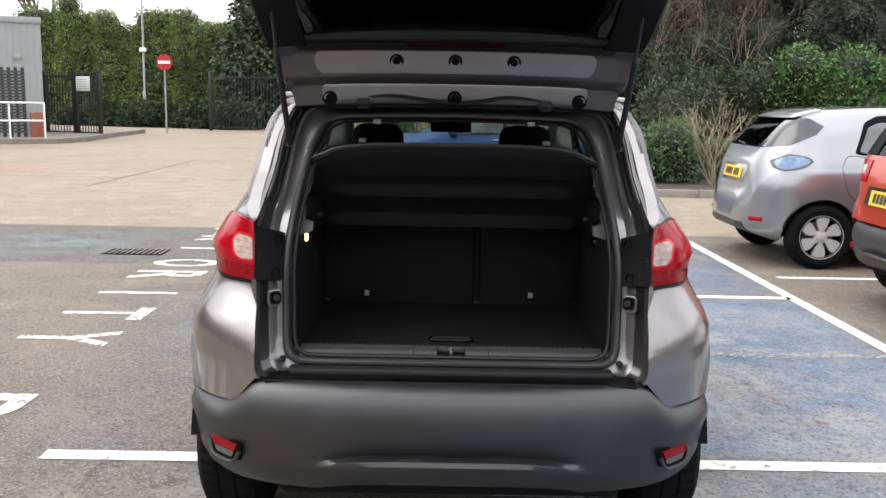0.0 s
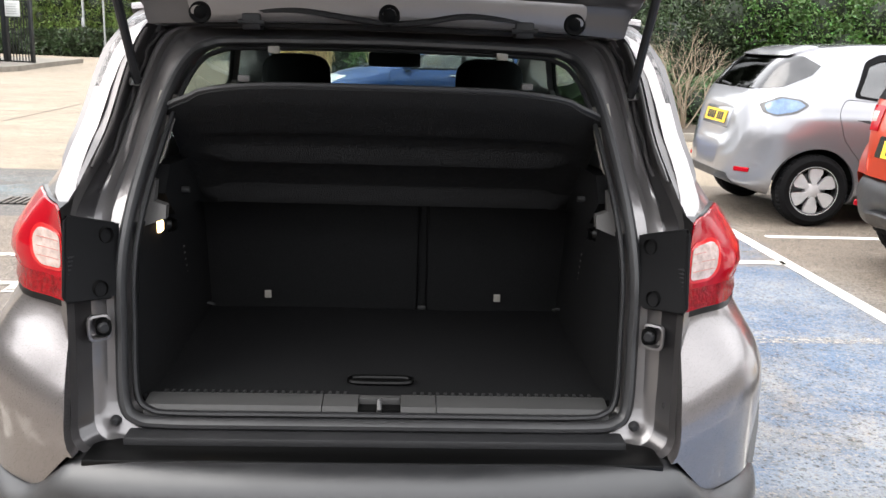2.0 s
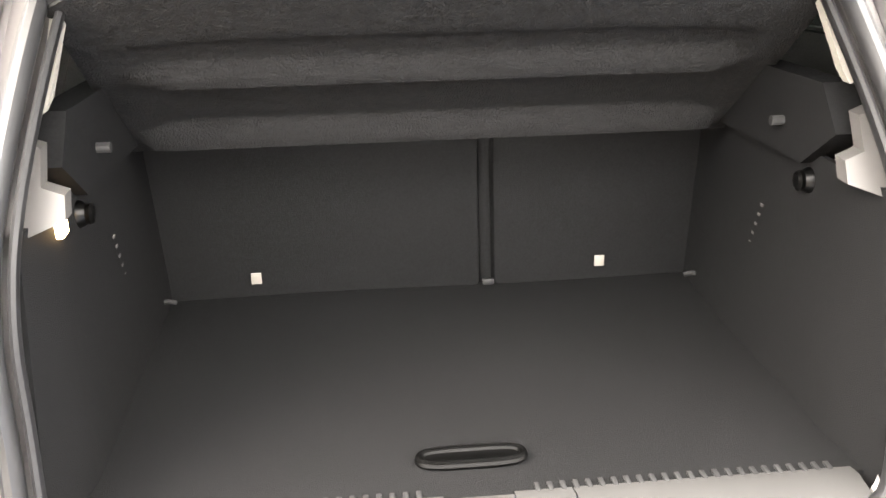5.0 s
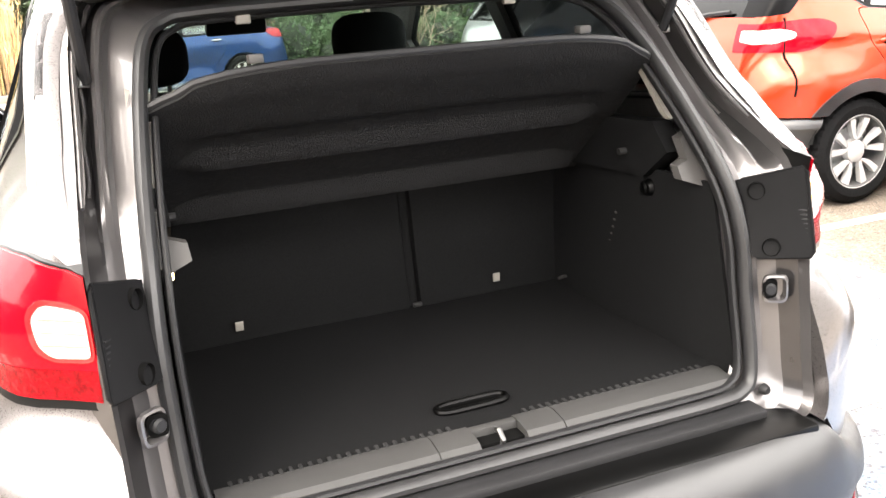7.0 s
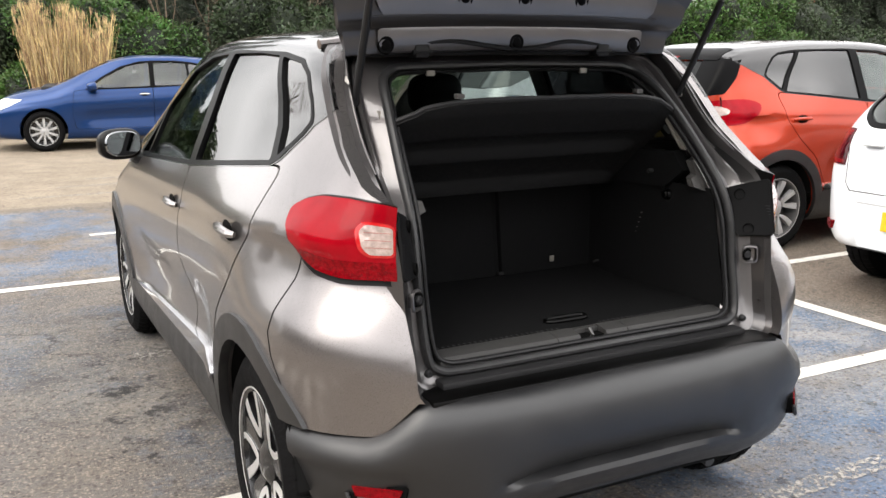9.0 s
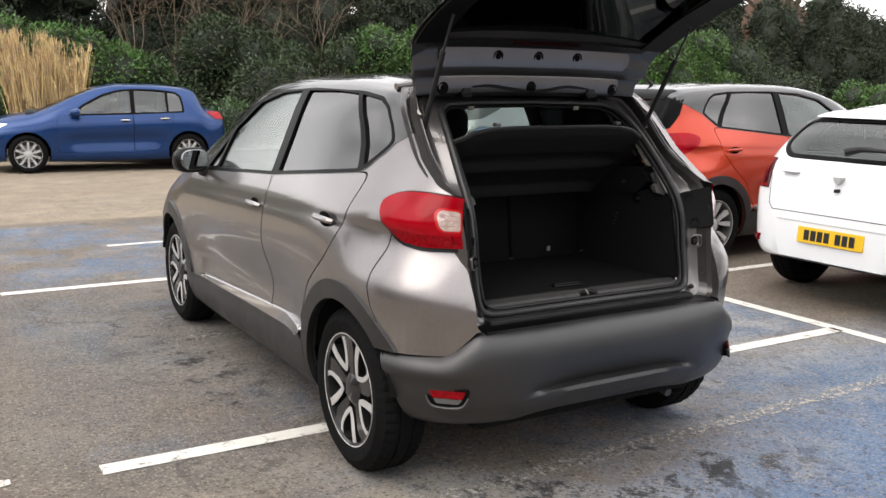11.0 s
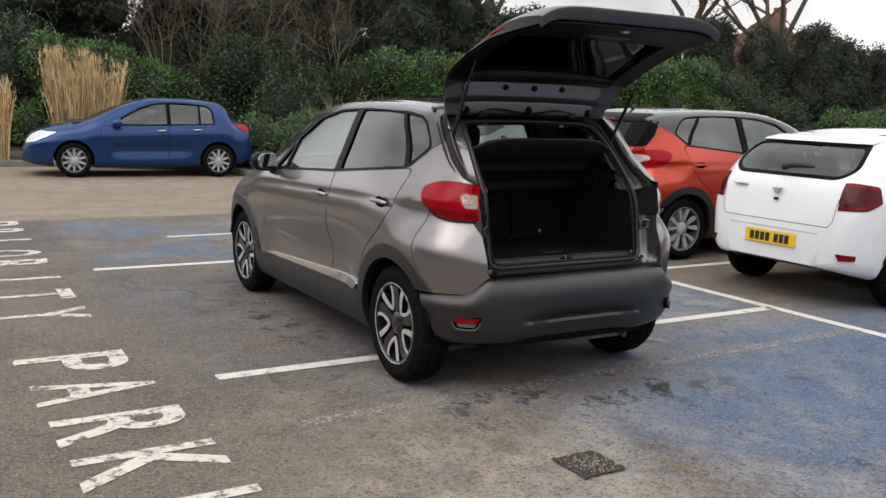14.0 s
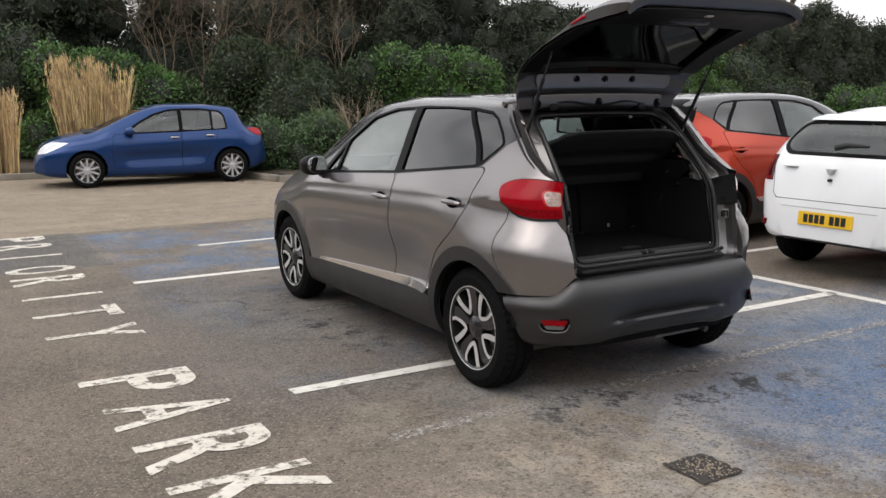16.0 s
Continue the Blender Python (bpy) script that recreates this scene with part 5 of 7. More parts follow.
def boot_interior(root):
    boot = new("boot_lining")
    boot.parent = root
    # floor
    fl = [[Vector((x, y, 0.722 + 0.004 * math.sin(x * 9) * math.sin(y * 11))) for x in np.linspace(-0.50, 0.50, 21)] for y in np.linspace(0.275, 0.95, 14)]
    part("boot_floor", thick_grid(fl, 0.02), M["carpet"], boot, "black carpet boot floor")
    # pull handle in the floor
    ringp = [Vector((0.068 * math.copysign(abs(math.cos(a)) ** 0.45, math.cos(a)), 0.355 + 0.017 * math.copysign(abs(math.sin(a)) ** 0.8, math.sin(a)), 0.728)) for a in np.linspace(0, 2 * math.pi, 36, endpoint=False)]
    part("floor_handle", loop_tube(ringp, 0.006, 0.006, 8, normal=(0, 0, 1)), M["gloss_black"], boot, "black recessed floor handle")
    part("handle_recess", box_mesh(-0.062, 0.062, 0.343, 0.367, 0.722, 0.729, 0.002), M["gloss_black"], boot)
    # sides: wheel-house walls
    for s in (-1, 1):
        rows = []
        for z in np.linspace(0.70, 1.075, 12):
            k = (z - 0.70) / 0.375
            xs = []
            for y in np.linspace(0.235 + 0.06 * k, 0.97, 18):
                f = (y - 0.215) / 0.755
                x = 0.508 - 0.025 * min(1, f * 5) * (1 - k * 0.4) + 0.03 * max(0, f - 0.7) * 3 * k
                xs.append(Vector((s * x, y + 0.02 * k, z)))
            rows.append(xs)
        part("boot_side", thick_grid(rows, 0.008), M["carpet"], boot, "black felt boot side")
        # shelf support trims
        sup = prism([(s * a, b) for a, b in ((.512, 1.062), (.489, 1.066), (.450, 1.080), (.452, 1.104), (.478, 1.112), (.480, 1.150), (.512, 1.16))], "y", 0.335, 0.36)
        pil = prism([(s * a, b) for a, b in ((.512, 1.192), (.480, 1.182), (.474, 1.195), (.460, 1.29), (.462, 1.32), (.50, 1.33))], "y", 0.342, 0.36)
        for b in (sup, pil):
            for v in b.verts:
                v.co.y += (v.co.z - 1.065) * 0.72
        part("shelf_support", sup, M["support_grey"], boot, "grey plastic shelf support")
        led = prism([(0.42, 1.12), (0.47, 1.175), (0.80, 1.16), (0.95, 1.09), (0.95, 1.04), (0.50, 1.06)], "x", s * 0.468, s * 0.512)
        part("shelf_ledge", led, M["carpet"], boot)
        part("pillar_trim", pil, M["pillar_grey"], boot, "pale pillar trim")
        part("lashing_eye", tube_mesh([(s * 0.50, 0.845, 0.745), (s * 0.47, 0.848, 0.748), (s * 0.46, 0.855, 0.742)], 0.0045, 6), M["trim_grey"], boot)
        for k in range(9):
            hy, hz = 0.673 - k * 0.0062, 0.819 + k * 0.0172
            part("vent_hole", box_mesh(s * 0.484 - 0.004, s * 0.484 + 0.004, hy - 0.004, hy + 0.004, hz - 0.002, hz + 0.002), M["support_grey"], boot, smooth=0)
        kn = part("net_hook", lathe([(-0.012, 0.0), (-0.013, 0.009), (-0.010, 0.014), (-0.004, 0.013), (0.004, 0.018), (0.008, 0.018)], axis="x", sides=18), M["gloss_black"], boot, "round black net hook")
        kn.matrix_local = pose(s * 0.478, 0.50, 1.035, 0, 0, 0 if s > 0 else 180)
        part("shelf_pin", tube_mesh([(s * 0.466, 0.56, 1.105), (s * 0.448, 0.56, 1.105)], 0.007, 10), M["trim_grey"], boot)
    # seat backs, split 60/40, with the belt slot between
    for x0, x1 in ((-0.52, 0.089), (0.111, 0.52)):
        part("seat_back", box_mesh(x0, x1, 0.905, 0.96, 0.715, 1.12, 0.014, Matrix.Translation((0, 0.905, 0.72)) @ Matrix.Rotation(radians(-7), 4, "X") @ Matrix.Translation((0, -0.905, -0.72))), M["carpet"], boot, "black felt seat back")
    part("belt_strip", box_mesh(0.088, 0.112, 0.925, 0.95, 0.72, 1.10, 0.004, Matrix.Translation((0, 0.905, 0.72)) @ Matrix.Rotation(radians(-7), 4, "X") @ Matrix.Translation((0, -0.905, -0.72))), M["carpet"], boot)
    part("belt_buckle", box_mesh(0.09, 0.112, 0.895, 0.905, 0.724, 0.736, 0.003), M["trim_grey"], boot)
    for x in (-0.322, 0.309):
        part("anchor_label", box_mesh(x - 0.009, x + 0.009, 0.893, 0.897, 0.752, 0.773, 0.001), M["pillar_grey"], boot, "small pale anchor tag")
    # sill trim with the latch
    for x0, x1 in ((-0.475, -0.118), (-0.116, -0.044), (0.044, 0.116), (0.118, 0.475)):
        part("sill_trim", prism([(0.212, 0.692), (0.214, 0.714), (0.222, 0.722), (0.262, 0.728), (0.282, 0.724), (0.282, 0.70)], "x", x0, x1), M["sill_grey"], boot, "grey plastic boot sill")
    # dark block in place of the shade round the latch
    part("latch_recess", box_mesh(-0.044, 0.044, 0.228, 0.276, 0.688, 0.712, 0.003), M["shadow_gap"], boot)
    part("latch_back", box_mesh(-0.044, 0.044, 0.258, 0.276, 0.70, 0.726, 0.003), M["sill_grey"], boot)
    part("latch_striker", tube_mesh([(0, 0.232, 0.70), (0, 0.222, 0.716), (0, 0.236, 0.728), (0, 0.252, 0.722)], 0.005, 8), M["striker"], boot, "steel latch striker")
    for k in range(56):
        x = -0.448 + k * 0.0163
        if abs(x) > 0.06:
            part("grip_rib", box_mesh(x - 0.0035, x + 0.0035, 0.278, 0.296, 0.721, 0.7255, 0.0015), M["trim_grey"], boot)
    part("boot_lamp", box_mesh(-0.494, -0.476, 0.405, 0.432, 1.036, 1.060, 0.003), M["boot_lamp"], boot, "small lit warm boot lamp")
    # parcel shelf, tipped up on its front hinge
    sh = new("parcel_shelf")
    sh.parent = boot
    low, high = Vector((0, 0.82, 1.052)), Vector((0, 0.50, 1.309))
    up = high - low
    nrm = Vector((0, -0.6, -0.8))
    rows = []
    for k in np.linspace(0, 1, 49):
        r = []
        for x in np.linspace(-1, 1, 37):
            half = 0.485 - 0.006 * k
            p = low + up * k + Vector((x * half, 0, 0)) + up * max(0.0, (k - 0.55) / 0.45) * (1 - abs(x) ** 5) * 0.20
            flat = min(1.0, max(0.0, (0.88 - abs(x)) / 0.05))
            ridge = flat * (0.022 * math.exp(-((k - 0.57) / 0.034) ** 2) + 0.012 * min(1.0, max(0.0, (k - 0.70) / 0.05)) * min(1.0, max(0.0, (1.02 - k) / 0.08))) + 0.030 * math.exp(-((k - 0.13) / 0.045) ** 2) * min(1.0, max(0.0, (0.955 - abs(x)) / 0.03))
            rim = 0.010 * (1 - flat)
            r.append(p + nrm * max(ridge, rim))
        rows.append(r)
    part("shelf_board", thick_grid(rows, 0.016), M["felt"], sh, "black felt parcel shelf tipped up")
    part("shelf_rim", tube_mesh([p + nrm * 0.004 for p in rows[-1]], 0.0075, 8), M["rubber"], sh, "black moulded shelf rim")
    part("shelf_hinge", tube_mesh([(-0.48, 0.815, 1.05), (0.48, 0.815, 1.05)], 0.013, 10), M["plastic"], sh)
    for s in (-1, 1):
        part("string_peg", box_mesh(s * 0.30 - 0.012, s * 0.30 + 0.012, 0.432, 0.455, 1.359, 1.373, 0.003), M["support_grey"], sh)


def tailgate(root):
    """The open tailgate, hinged at the rear of the roof."""
    gate = new("tailgate")
    gate.parent = root
    tagged(gate, "raised grey tailgate with rear window")
    inner = [(.715, 1.482), (.668, 1.486), (.655, 1.493), (.648, 1.550), (.630, 1.565), (.612, 1.588), (.602, 1.652), (.570, 1.682), (.535, 1.702), (.45, 1.755), (.33, 1.815), (.20, 1.862), (.11, 1.890), (.02, 1.905), (-.07, 1.918), (-.14, 1.928), (-.185, 1.936), (-.205, 1.945)]
    outer = [(.735, 1.512), (.722, 1.522), (.708, 1.532), (.692, 1.548), (.676, 1.572), (.662, 1.596), (.634, 1.652), (.592, 1.706), (.552, 1.736), (.463, 1.792), (.343, 1.855), (.213, 1.912), (.12, 1.955), (.03, 1.988), (-.06, 2.005), (-.15, 2.012), (-.231, 2.006), (-.216, 1.958)]
    halfw = [.525, .54, .55, .56, .575, .585, .60, .615, .626, .634, .634, .628, .62, .61, .598, .585, .572, .565]
    bow_i = [0.03] * 18
    # fine spans along the gate
    tab = spline([(*a, *b, w, k) for a, b, w, k in zip(inner, outer, halfw, bow_i)], 3)
    xs = np.concatenate([[-1, -0.97, -0.92, -0.88], np.linspace(-0.84, 0.84, 19), [0.88, 0.92, 0.97, 1]])

    def pt(row, x, deep):
        # deep 0: inner face, 1: outer face
        iy, iz, oy, oz, w, k = row
        y, z = iy + (oy - iy) * deep, iz + (oz - iz) * deep
        f = min(1.0, max(0.0, (0.45 - iy) / 0.55))
        drop = abs(x) ** (2.6 + 4.0 * f) * (1 - 0.25 * f)
        near = min(1.0, max(0.0, (iy - 0.35) / 0.25))
        return Vector((x * w, y - drop * 0.05 * near * (0.4 + 0.6 * deep), z - drop * (0.035 + 0.05 * deep) * (1 - 0.6 * near)))
    n = len(tab)
    g0, g1 = 24, 37      # window span along the gate

    def is_glass(i, x):
        return g0 <= i < g1 and abs(x) < 0.80

    bm = bmesh.new()
    vo = [[bm.verts.new(pt(r, x, 1.0)) for x in xs] for r in tab]
    vi = [[bm.verts.new(pt(r, x, 0.0)) for x in xs] for r in tab]
    nx = len(xs)
    hole_mid = [[is_glass(i, (xs[j] + xs[j + 1]) / 2) for j in range(nx - 1)] for i in range(n - 1)]
    for i in range(n - 1):
        for j in range(nx - 1):
            if not hole_mid[i][j]:
                bm.faces.new((vo[i][j], vo[i + 1][j], vo[i + 1][j + 1], vo[i][j + 1]))
                bm.faces.new((vi[i][j], vi[i][j + 1], vi[i + 1][j + 1], vi[i + 1][j]))
            for di, dj, a, b in ((0, -1, (i, j), (i + 1, j)), (0, 1, (i, j + 1), (i + 1, j + 1)), (-1, 0, (i, j), (i, j + 1)), (1, 0, (i + 1, j), (i + 1, j + 1))):
                ii, jj = i + di, j + dj
                outside = not (0 <= ii < n - 1 and 0 <= jj < nx - 1)
                if (outside and not hole_mid[i][j]) or (not outside and hole_mid[ii][jj] and not hole_mid[i][j]):
                    bm.faces.new((vo[a[0]][a[1]], vo[b[0]][b[1]], vi[b[0]][b[1]], vi[a[0]][a[1]]))
    bmesh.ops.recalc_face_normals(bm, faces=bm.faces[:])
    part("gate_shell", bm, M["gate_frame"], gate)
    for a, b, x0 in ((15, 19, 0.80), (6, 10, 0.82)):
        pan = [[pt(r, x * (0.955 if i in (0, b - a) else 0.99 if i in (1, b - a - 1) else 1.0), 0.0) + Vector((0, -0.005 if 0 < i < b - a else 0.002, -0.001)) for x in np.linspace(-x0, x0, 25)] for i, r in enumerate(tab[a:b + 1])]
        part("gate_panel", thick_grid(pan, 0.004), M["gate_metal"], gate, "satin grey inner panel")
    glass = [[pt(r, x, 0.86) for x in xs if abs(x) <= 0.841] for r in tab[g0 - 1:g1 + 2]]
    part("rear_window", thick_grid(glass, 0.004), M["glass_gate"], gate, "dark tinted rear window")
    # black inner trim round the window and over the lower half
    trim = []
    for a, b, x0, x1 in ((g1, n - 1, -0.965, 0.965),):
        trim.append(thick_grid([[pt(r, x, 0.0) + Vector((0, -0.003, -0.008)) for x in np.linspace(x0, x1, 21)] for r in tab[a:b]], 0.006))
    for s in (-1, 1):
        trim.append(thick_grid([[pt(r, s * x, 0.0) + Vector((0, -0.004, -0.008)) for x in np.linspace(0.79, 0.985, 6)] for r in tab[g0 - 1:g1 + 1]], 0.006))
    for b in trim:
        part("gate_trim", b, M["carrier"], gate, "black plastic inner tailgate trim")
    band = thick_grid([[pt(r, x, 0.0) + Vector((0, -0.006, -0.003)) for x in np.linspace(-0.86, 0.86, 21)] for r in tab[20:24]], 0.006)
    part("gate_trim", band, M["rubber"], gate)
    # strip in the darkened gate paint, standing for the shade in the groove
    groove = thick_grid([[pt(r, x, 0.0) + Vector((0, -0.004, 0.0)) for x in np.linspace(-0.84, 0.84, 21)] for r in tab[10:16]], 0.003)
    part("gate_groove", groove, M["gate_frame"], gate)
    for x, i in ((-0.199, 17), (0, 17), (0.199, 17), (-0.43, 7), (0, 7), (0.43, 7)):
        p, q = pt(tab[i], x / tab[i][4], 0), pt(tab[i + 1], x / tab[i][4], 0)
        d = (q - p).normalized()
        nrm = Vector((0, -d.z, d.y))
        nrm = nrm if nrm.y < 0 else -nrm
        p = p + nrm * 0.006
        b = lathe([(0.004, 0.024), (-0.001, 0.026), (-0.005, 0.023), (-0.003, 0.015), (-0.007, 0.009), (-0.007, 0.0)], axis="y", sides=20)
        o = part("rubber_plug", b, M["satin_black"], gate, "round black rubber plug")
        o.matrix_local = Matrix.Translation(p) @ Vector((0, -1, 0)).rotation_difference(nrm).to_matrix().to_4x4()
    for s in (-1, 1):
        part("hinge_arm", box_mesh(s * .315 - .022, s * .315 + .022, .635, .70, 1.466, 1.504, 0.006), M["rubber"], gate)
        part("hinge_pin", tube_mesh([(s * .315 - .03, .640, 1.482), (s * .315 + .03, .640, 1.482)], 0.007, 8), M["rubber"], gate)
        lamp = [[pt(tab[i], s * x, dd) for x, dd in ((0.975, 1.02), (0.99, 1.0), (1.010, 0.80), (1.010, 0.60))] for i in range(36, 40)]
        part("gate_lamp", thick_grid(lamp, 0.008), M["lamp_red"], gate, "red lamp edge")
    part("wiring_loom", tube_mesh(spline([(-.40, .656, 1.492), (-.30, .646, 1.508), (-.20, .643, 1.512), (-.08, .646, 1.498), (0.0, .650, 1.490), (0.08, .646, 1.496), (0.18, .643, 1.512), (.30, .646, 1.504), (.40, .656, 1.490)], 5), 0.007, 6), M["rubber"], gate)
    part("gate_seal", tube_mesh(spline([(-.53, .68, 1.478), (-.3, .69, 1.480), (0, .695, 1.482), (.3, .69, 1.480), (.53, .68, 1.478)], 4), 0.009, 6), M["rubber"], gate)
    stop = thick_grid([[pt(r, x, 0.0) + Vector((0, -0.012, -0.006)) for x in np.linspace(-0.26, 0.26, 9)] for r in tab[22:24]], 0.01)
    part("brake_lamp", stop, M["brake_lens"], gate, "dark red high brake lamp")
    part("gate_latch", box_mesh(-0.022, 0.022, -0.160, -0.125, 1.908, 1.928, 0.006), M["zinc"], gate, "steel tailgate latch")
    part("pull_recess", box_mesh(-0.16, 0.02, -0.09, -0.05, 1.902, 1.920, 0.006), M["rubber"], gate)
    part("wiper_motor_cover", box_mesh(-0.14, 0.14, -0.03, 0.06, 1.885, 1.915, 0.015), M["plastic"], gate)
    lip = spline([(x * 0.60, 0.735 - 0.03 * abs(x) ** 2, 1.535 - 0.03 * abs(x) ** 2.6) for x in np.linspace(-1, 1, 11)], 3)
    part("spoiler_lip", tube_mesh(lip, 0.014, 8), M["paint_grey"], gate)
    return gate


# ---- ground and markings ----
def ground():
    bm = bmesh.new()
    xs = [-900, -300, -100, -40, -20, -10, -5, 0, 5, 10, 20, 40, 100, 300, 900]
    rows = [[Vector((x, y, 0)) for x in xs] for y in xs]
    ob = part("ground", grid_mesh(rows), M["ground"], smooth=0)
    tagged(ob, "worn asphalt car park with flaking blue bay paint", "ground", kind="structure")


def marking(name, pts, mat, label, z=0.004):
    """A painted strip of four corners on the ground."""
    bm = bmesh.new()
    a, b, c, d = [Vector((*p, z)) for p in pts]
    n = 12
    rows = [[a.lerp(b, k / n).lerp(d.lerp(c, k / n), j / 2) for j in range(3)] for k in range(n + 1)]
    ob = part(name, grid_mesh(rows), M[mat], smooth=0)
    return tagged(ob, label, "road marking", kind="structure")


def line(x0, y0, x1, y1, w, mat="line_white", label="worn white painted bay line on asphalt", z=0.004):
    d = np.array((x1 - x0, y1 - y0))
    d = d / np.linalg.norm(d)
    n = np.array((-d[1], d[0])) * w / 2
    return marking("bay_line", [(x0 - n[0], y0 - n[1]), (x1 - n[0], y1 - n[1]), (x1 + n[0], y1 + n[1]), (x0 + n[0], y0 + n[1])], mat, label, z)


def letter(ch, y, base=-2.675, height=0.60, width=0.36):
    """A painted letter whose top points to +x."""
    cu = bpy.data.curves.new("letter", "FONT")
    cu.body = ch
    cu.align_x = "CENTER"
    cu.size = 1.0
    cu.offset = 0.018
    ob = new("painted_letter", cu)
    bpy.context.view_layer.update()
    dx, dy = max(ob.dimensions.x, 0.05), ob.dimensions.y
    me = bpy.data.meshes.new_from_object(ob.evaluated_get(bpy.context.evaluated_depsgraph_get()))
    bpy.data.objects.remove(ob)
    xs = [v.co.x for v in me.vertices]
    ys = [v.co.y for v in me.vertices]
    x0, x1, y0, y1 = min(xs), max(xs), min(ys), max(ys)
    w = width if ch != "I" else 0.075
    for v in me.vertices:
        u, t = (v.co.x - x0) / (x1 - x0) - 0.5, (v.co.y - y0) / (y1 - y0)
        v.co = Vector((base + t * height, y - u * w, 0.0045))
    ob = part("painted_letter", me, M["letter_white"], smooth=0)
    tagged(ob, "worn white letter painted on the asphalt", "road marking", group="painted words on the ground", kind="structure")


ground()
line(-1.70, 1.09, 2.80, 1.10, 0.10)
line(-1.78, 4.53, 2.74, 4.52, 0.10)
line(2.88, -2.6, 2.70, 7.55, 0.10)
line(-0.75, 6.21, 1.9, 6.30, 0.08)
line(2.95, 2.77, 7.5, 2.80, 0.09)
line(2.95, 5.40, 7.5, 5.42, 0.09)
line(2.95, 0.10, 7.5, 0.12, 0.09)
line(-1.57, 0.22, 2.80, 0.33, 0.09, "line_faint", "faded white painted line on asphalt")
line(-0.9, 2.80, 2.72, 2.84, 0.10, "line_faint", "faded pale painted line on blue asphalt")
for ch, y in zip("PRIORITY", (7.72, 7.12, 6.45, 5.62, 5.05, 4.30, 3.62, 2.95)):
    letter(ch, y)
for ch, y, base in zip("PARKI", (1.68, 1.14, 0.55, 0.03, -0.385), (-2.655, -2.62, -2.60, -2.58, -2.555)):
    letter(ch, y, base)
line(-6.03, 12.6, -6.07, 20.0, 0.035, "earth", "dark open joint between concrete slabs")
line(-14.5, 14.6, -2.2, 14.3, 0.03, "earth", "dark joint between concrete slabs")
line(-8.5, 34.6, -6.2, 31.5, 0.12, "line_faint", "worn white painted line on concrete")
for k, y in enumerate((8.6, 9.3, 9.9)):
    line(-1.2 + k * 0.4, y, 2.0 + k * 0.3, y + 0.08, 0.09, "line_faint", "faded yellowish painted line on concrete")
# square infill patch and drain
rng = random.Random(4)
rows = [[Vector((-0.605 + i * 0.045 + rng.uniform(-.006, .006), -0.78 + j * 0.045 + rng.uniform(-.006, .006), 0.004 + rng.uniform(0, 0.009))) for i in np.linspace(-2.6, 2.6, 14)] for j in np.linspace(-2.6, 2.6, 14)]
patch = part("drain_patch", grid_mesh(rows), M["gravel"], smooth=0)
tagged(patch, "small dark square of rough gravelly infill in asphalt", "patch", kind="structure")
peb = bmesh.new()
for k in range(230):
    px, py, pr = -0.605 + rng.gauss(0, 0.052), -0.78 + rng.gauss(0, 0.052), rng.uniform(0.002, 0.005)
    bmesh.ops.create_icosphere(peb, subdivisions=1, radius=pr, matrix=Matrix.Translation((max(-0.71, min(-0.50, px)), max(-0.885, min(-0.675, py)), 0.011)) @ Matrix.Rotation(rng.uniform(0, 3), 4, "Z") @ Matrix.Diagonal((1.3, 0.9, 0.7, 1)))
tagged(part("pebbles", peb, M["pebble"], patch), kind="stuff")
drain = thing("drain_grate", "rusty iron drain grate set in the asphalt", "drain", pose(-3.02, 6.17, 0))
# thin black slab on the ground, standing for the unlit pit below
part("grate_pit", box_mesh(-0.29, 0.29, -0.16, 0.16, 0.001, 0.006), M["shadow_gap"], drain, smooth=0)
for k in range(11):
    part("grate_bar", box_mesh(-0.285 + k * 0.054, -0.26 + k * 0.054, -0.155, 0.155, 0.005, 0.014, 0.003), M["iron_cover"], drain)

# ---- cars on the lot ----
main_crossover()


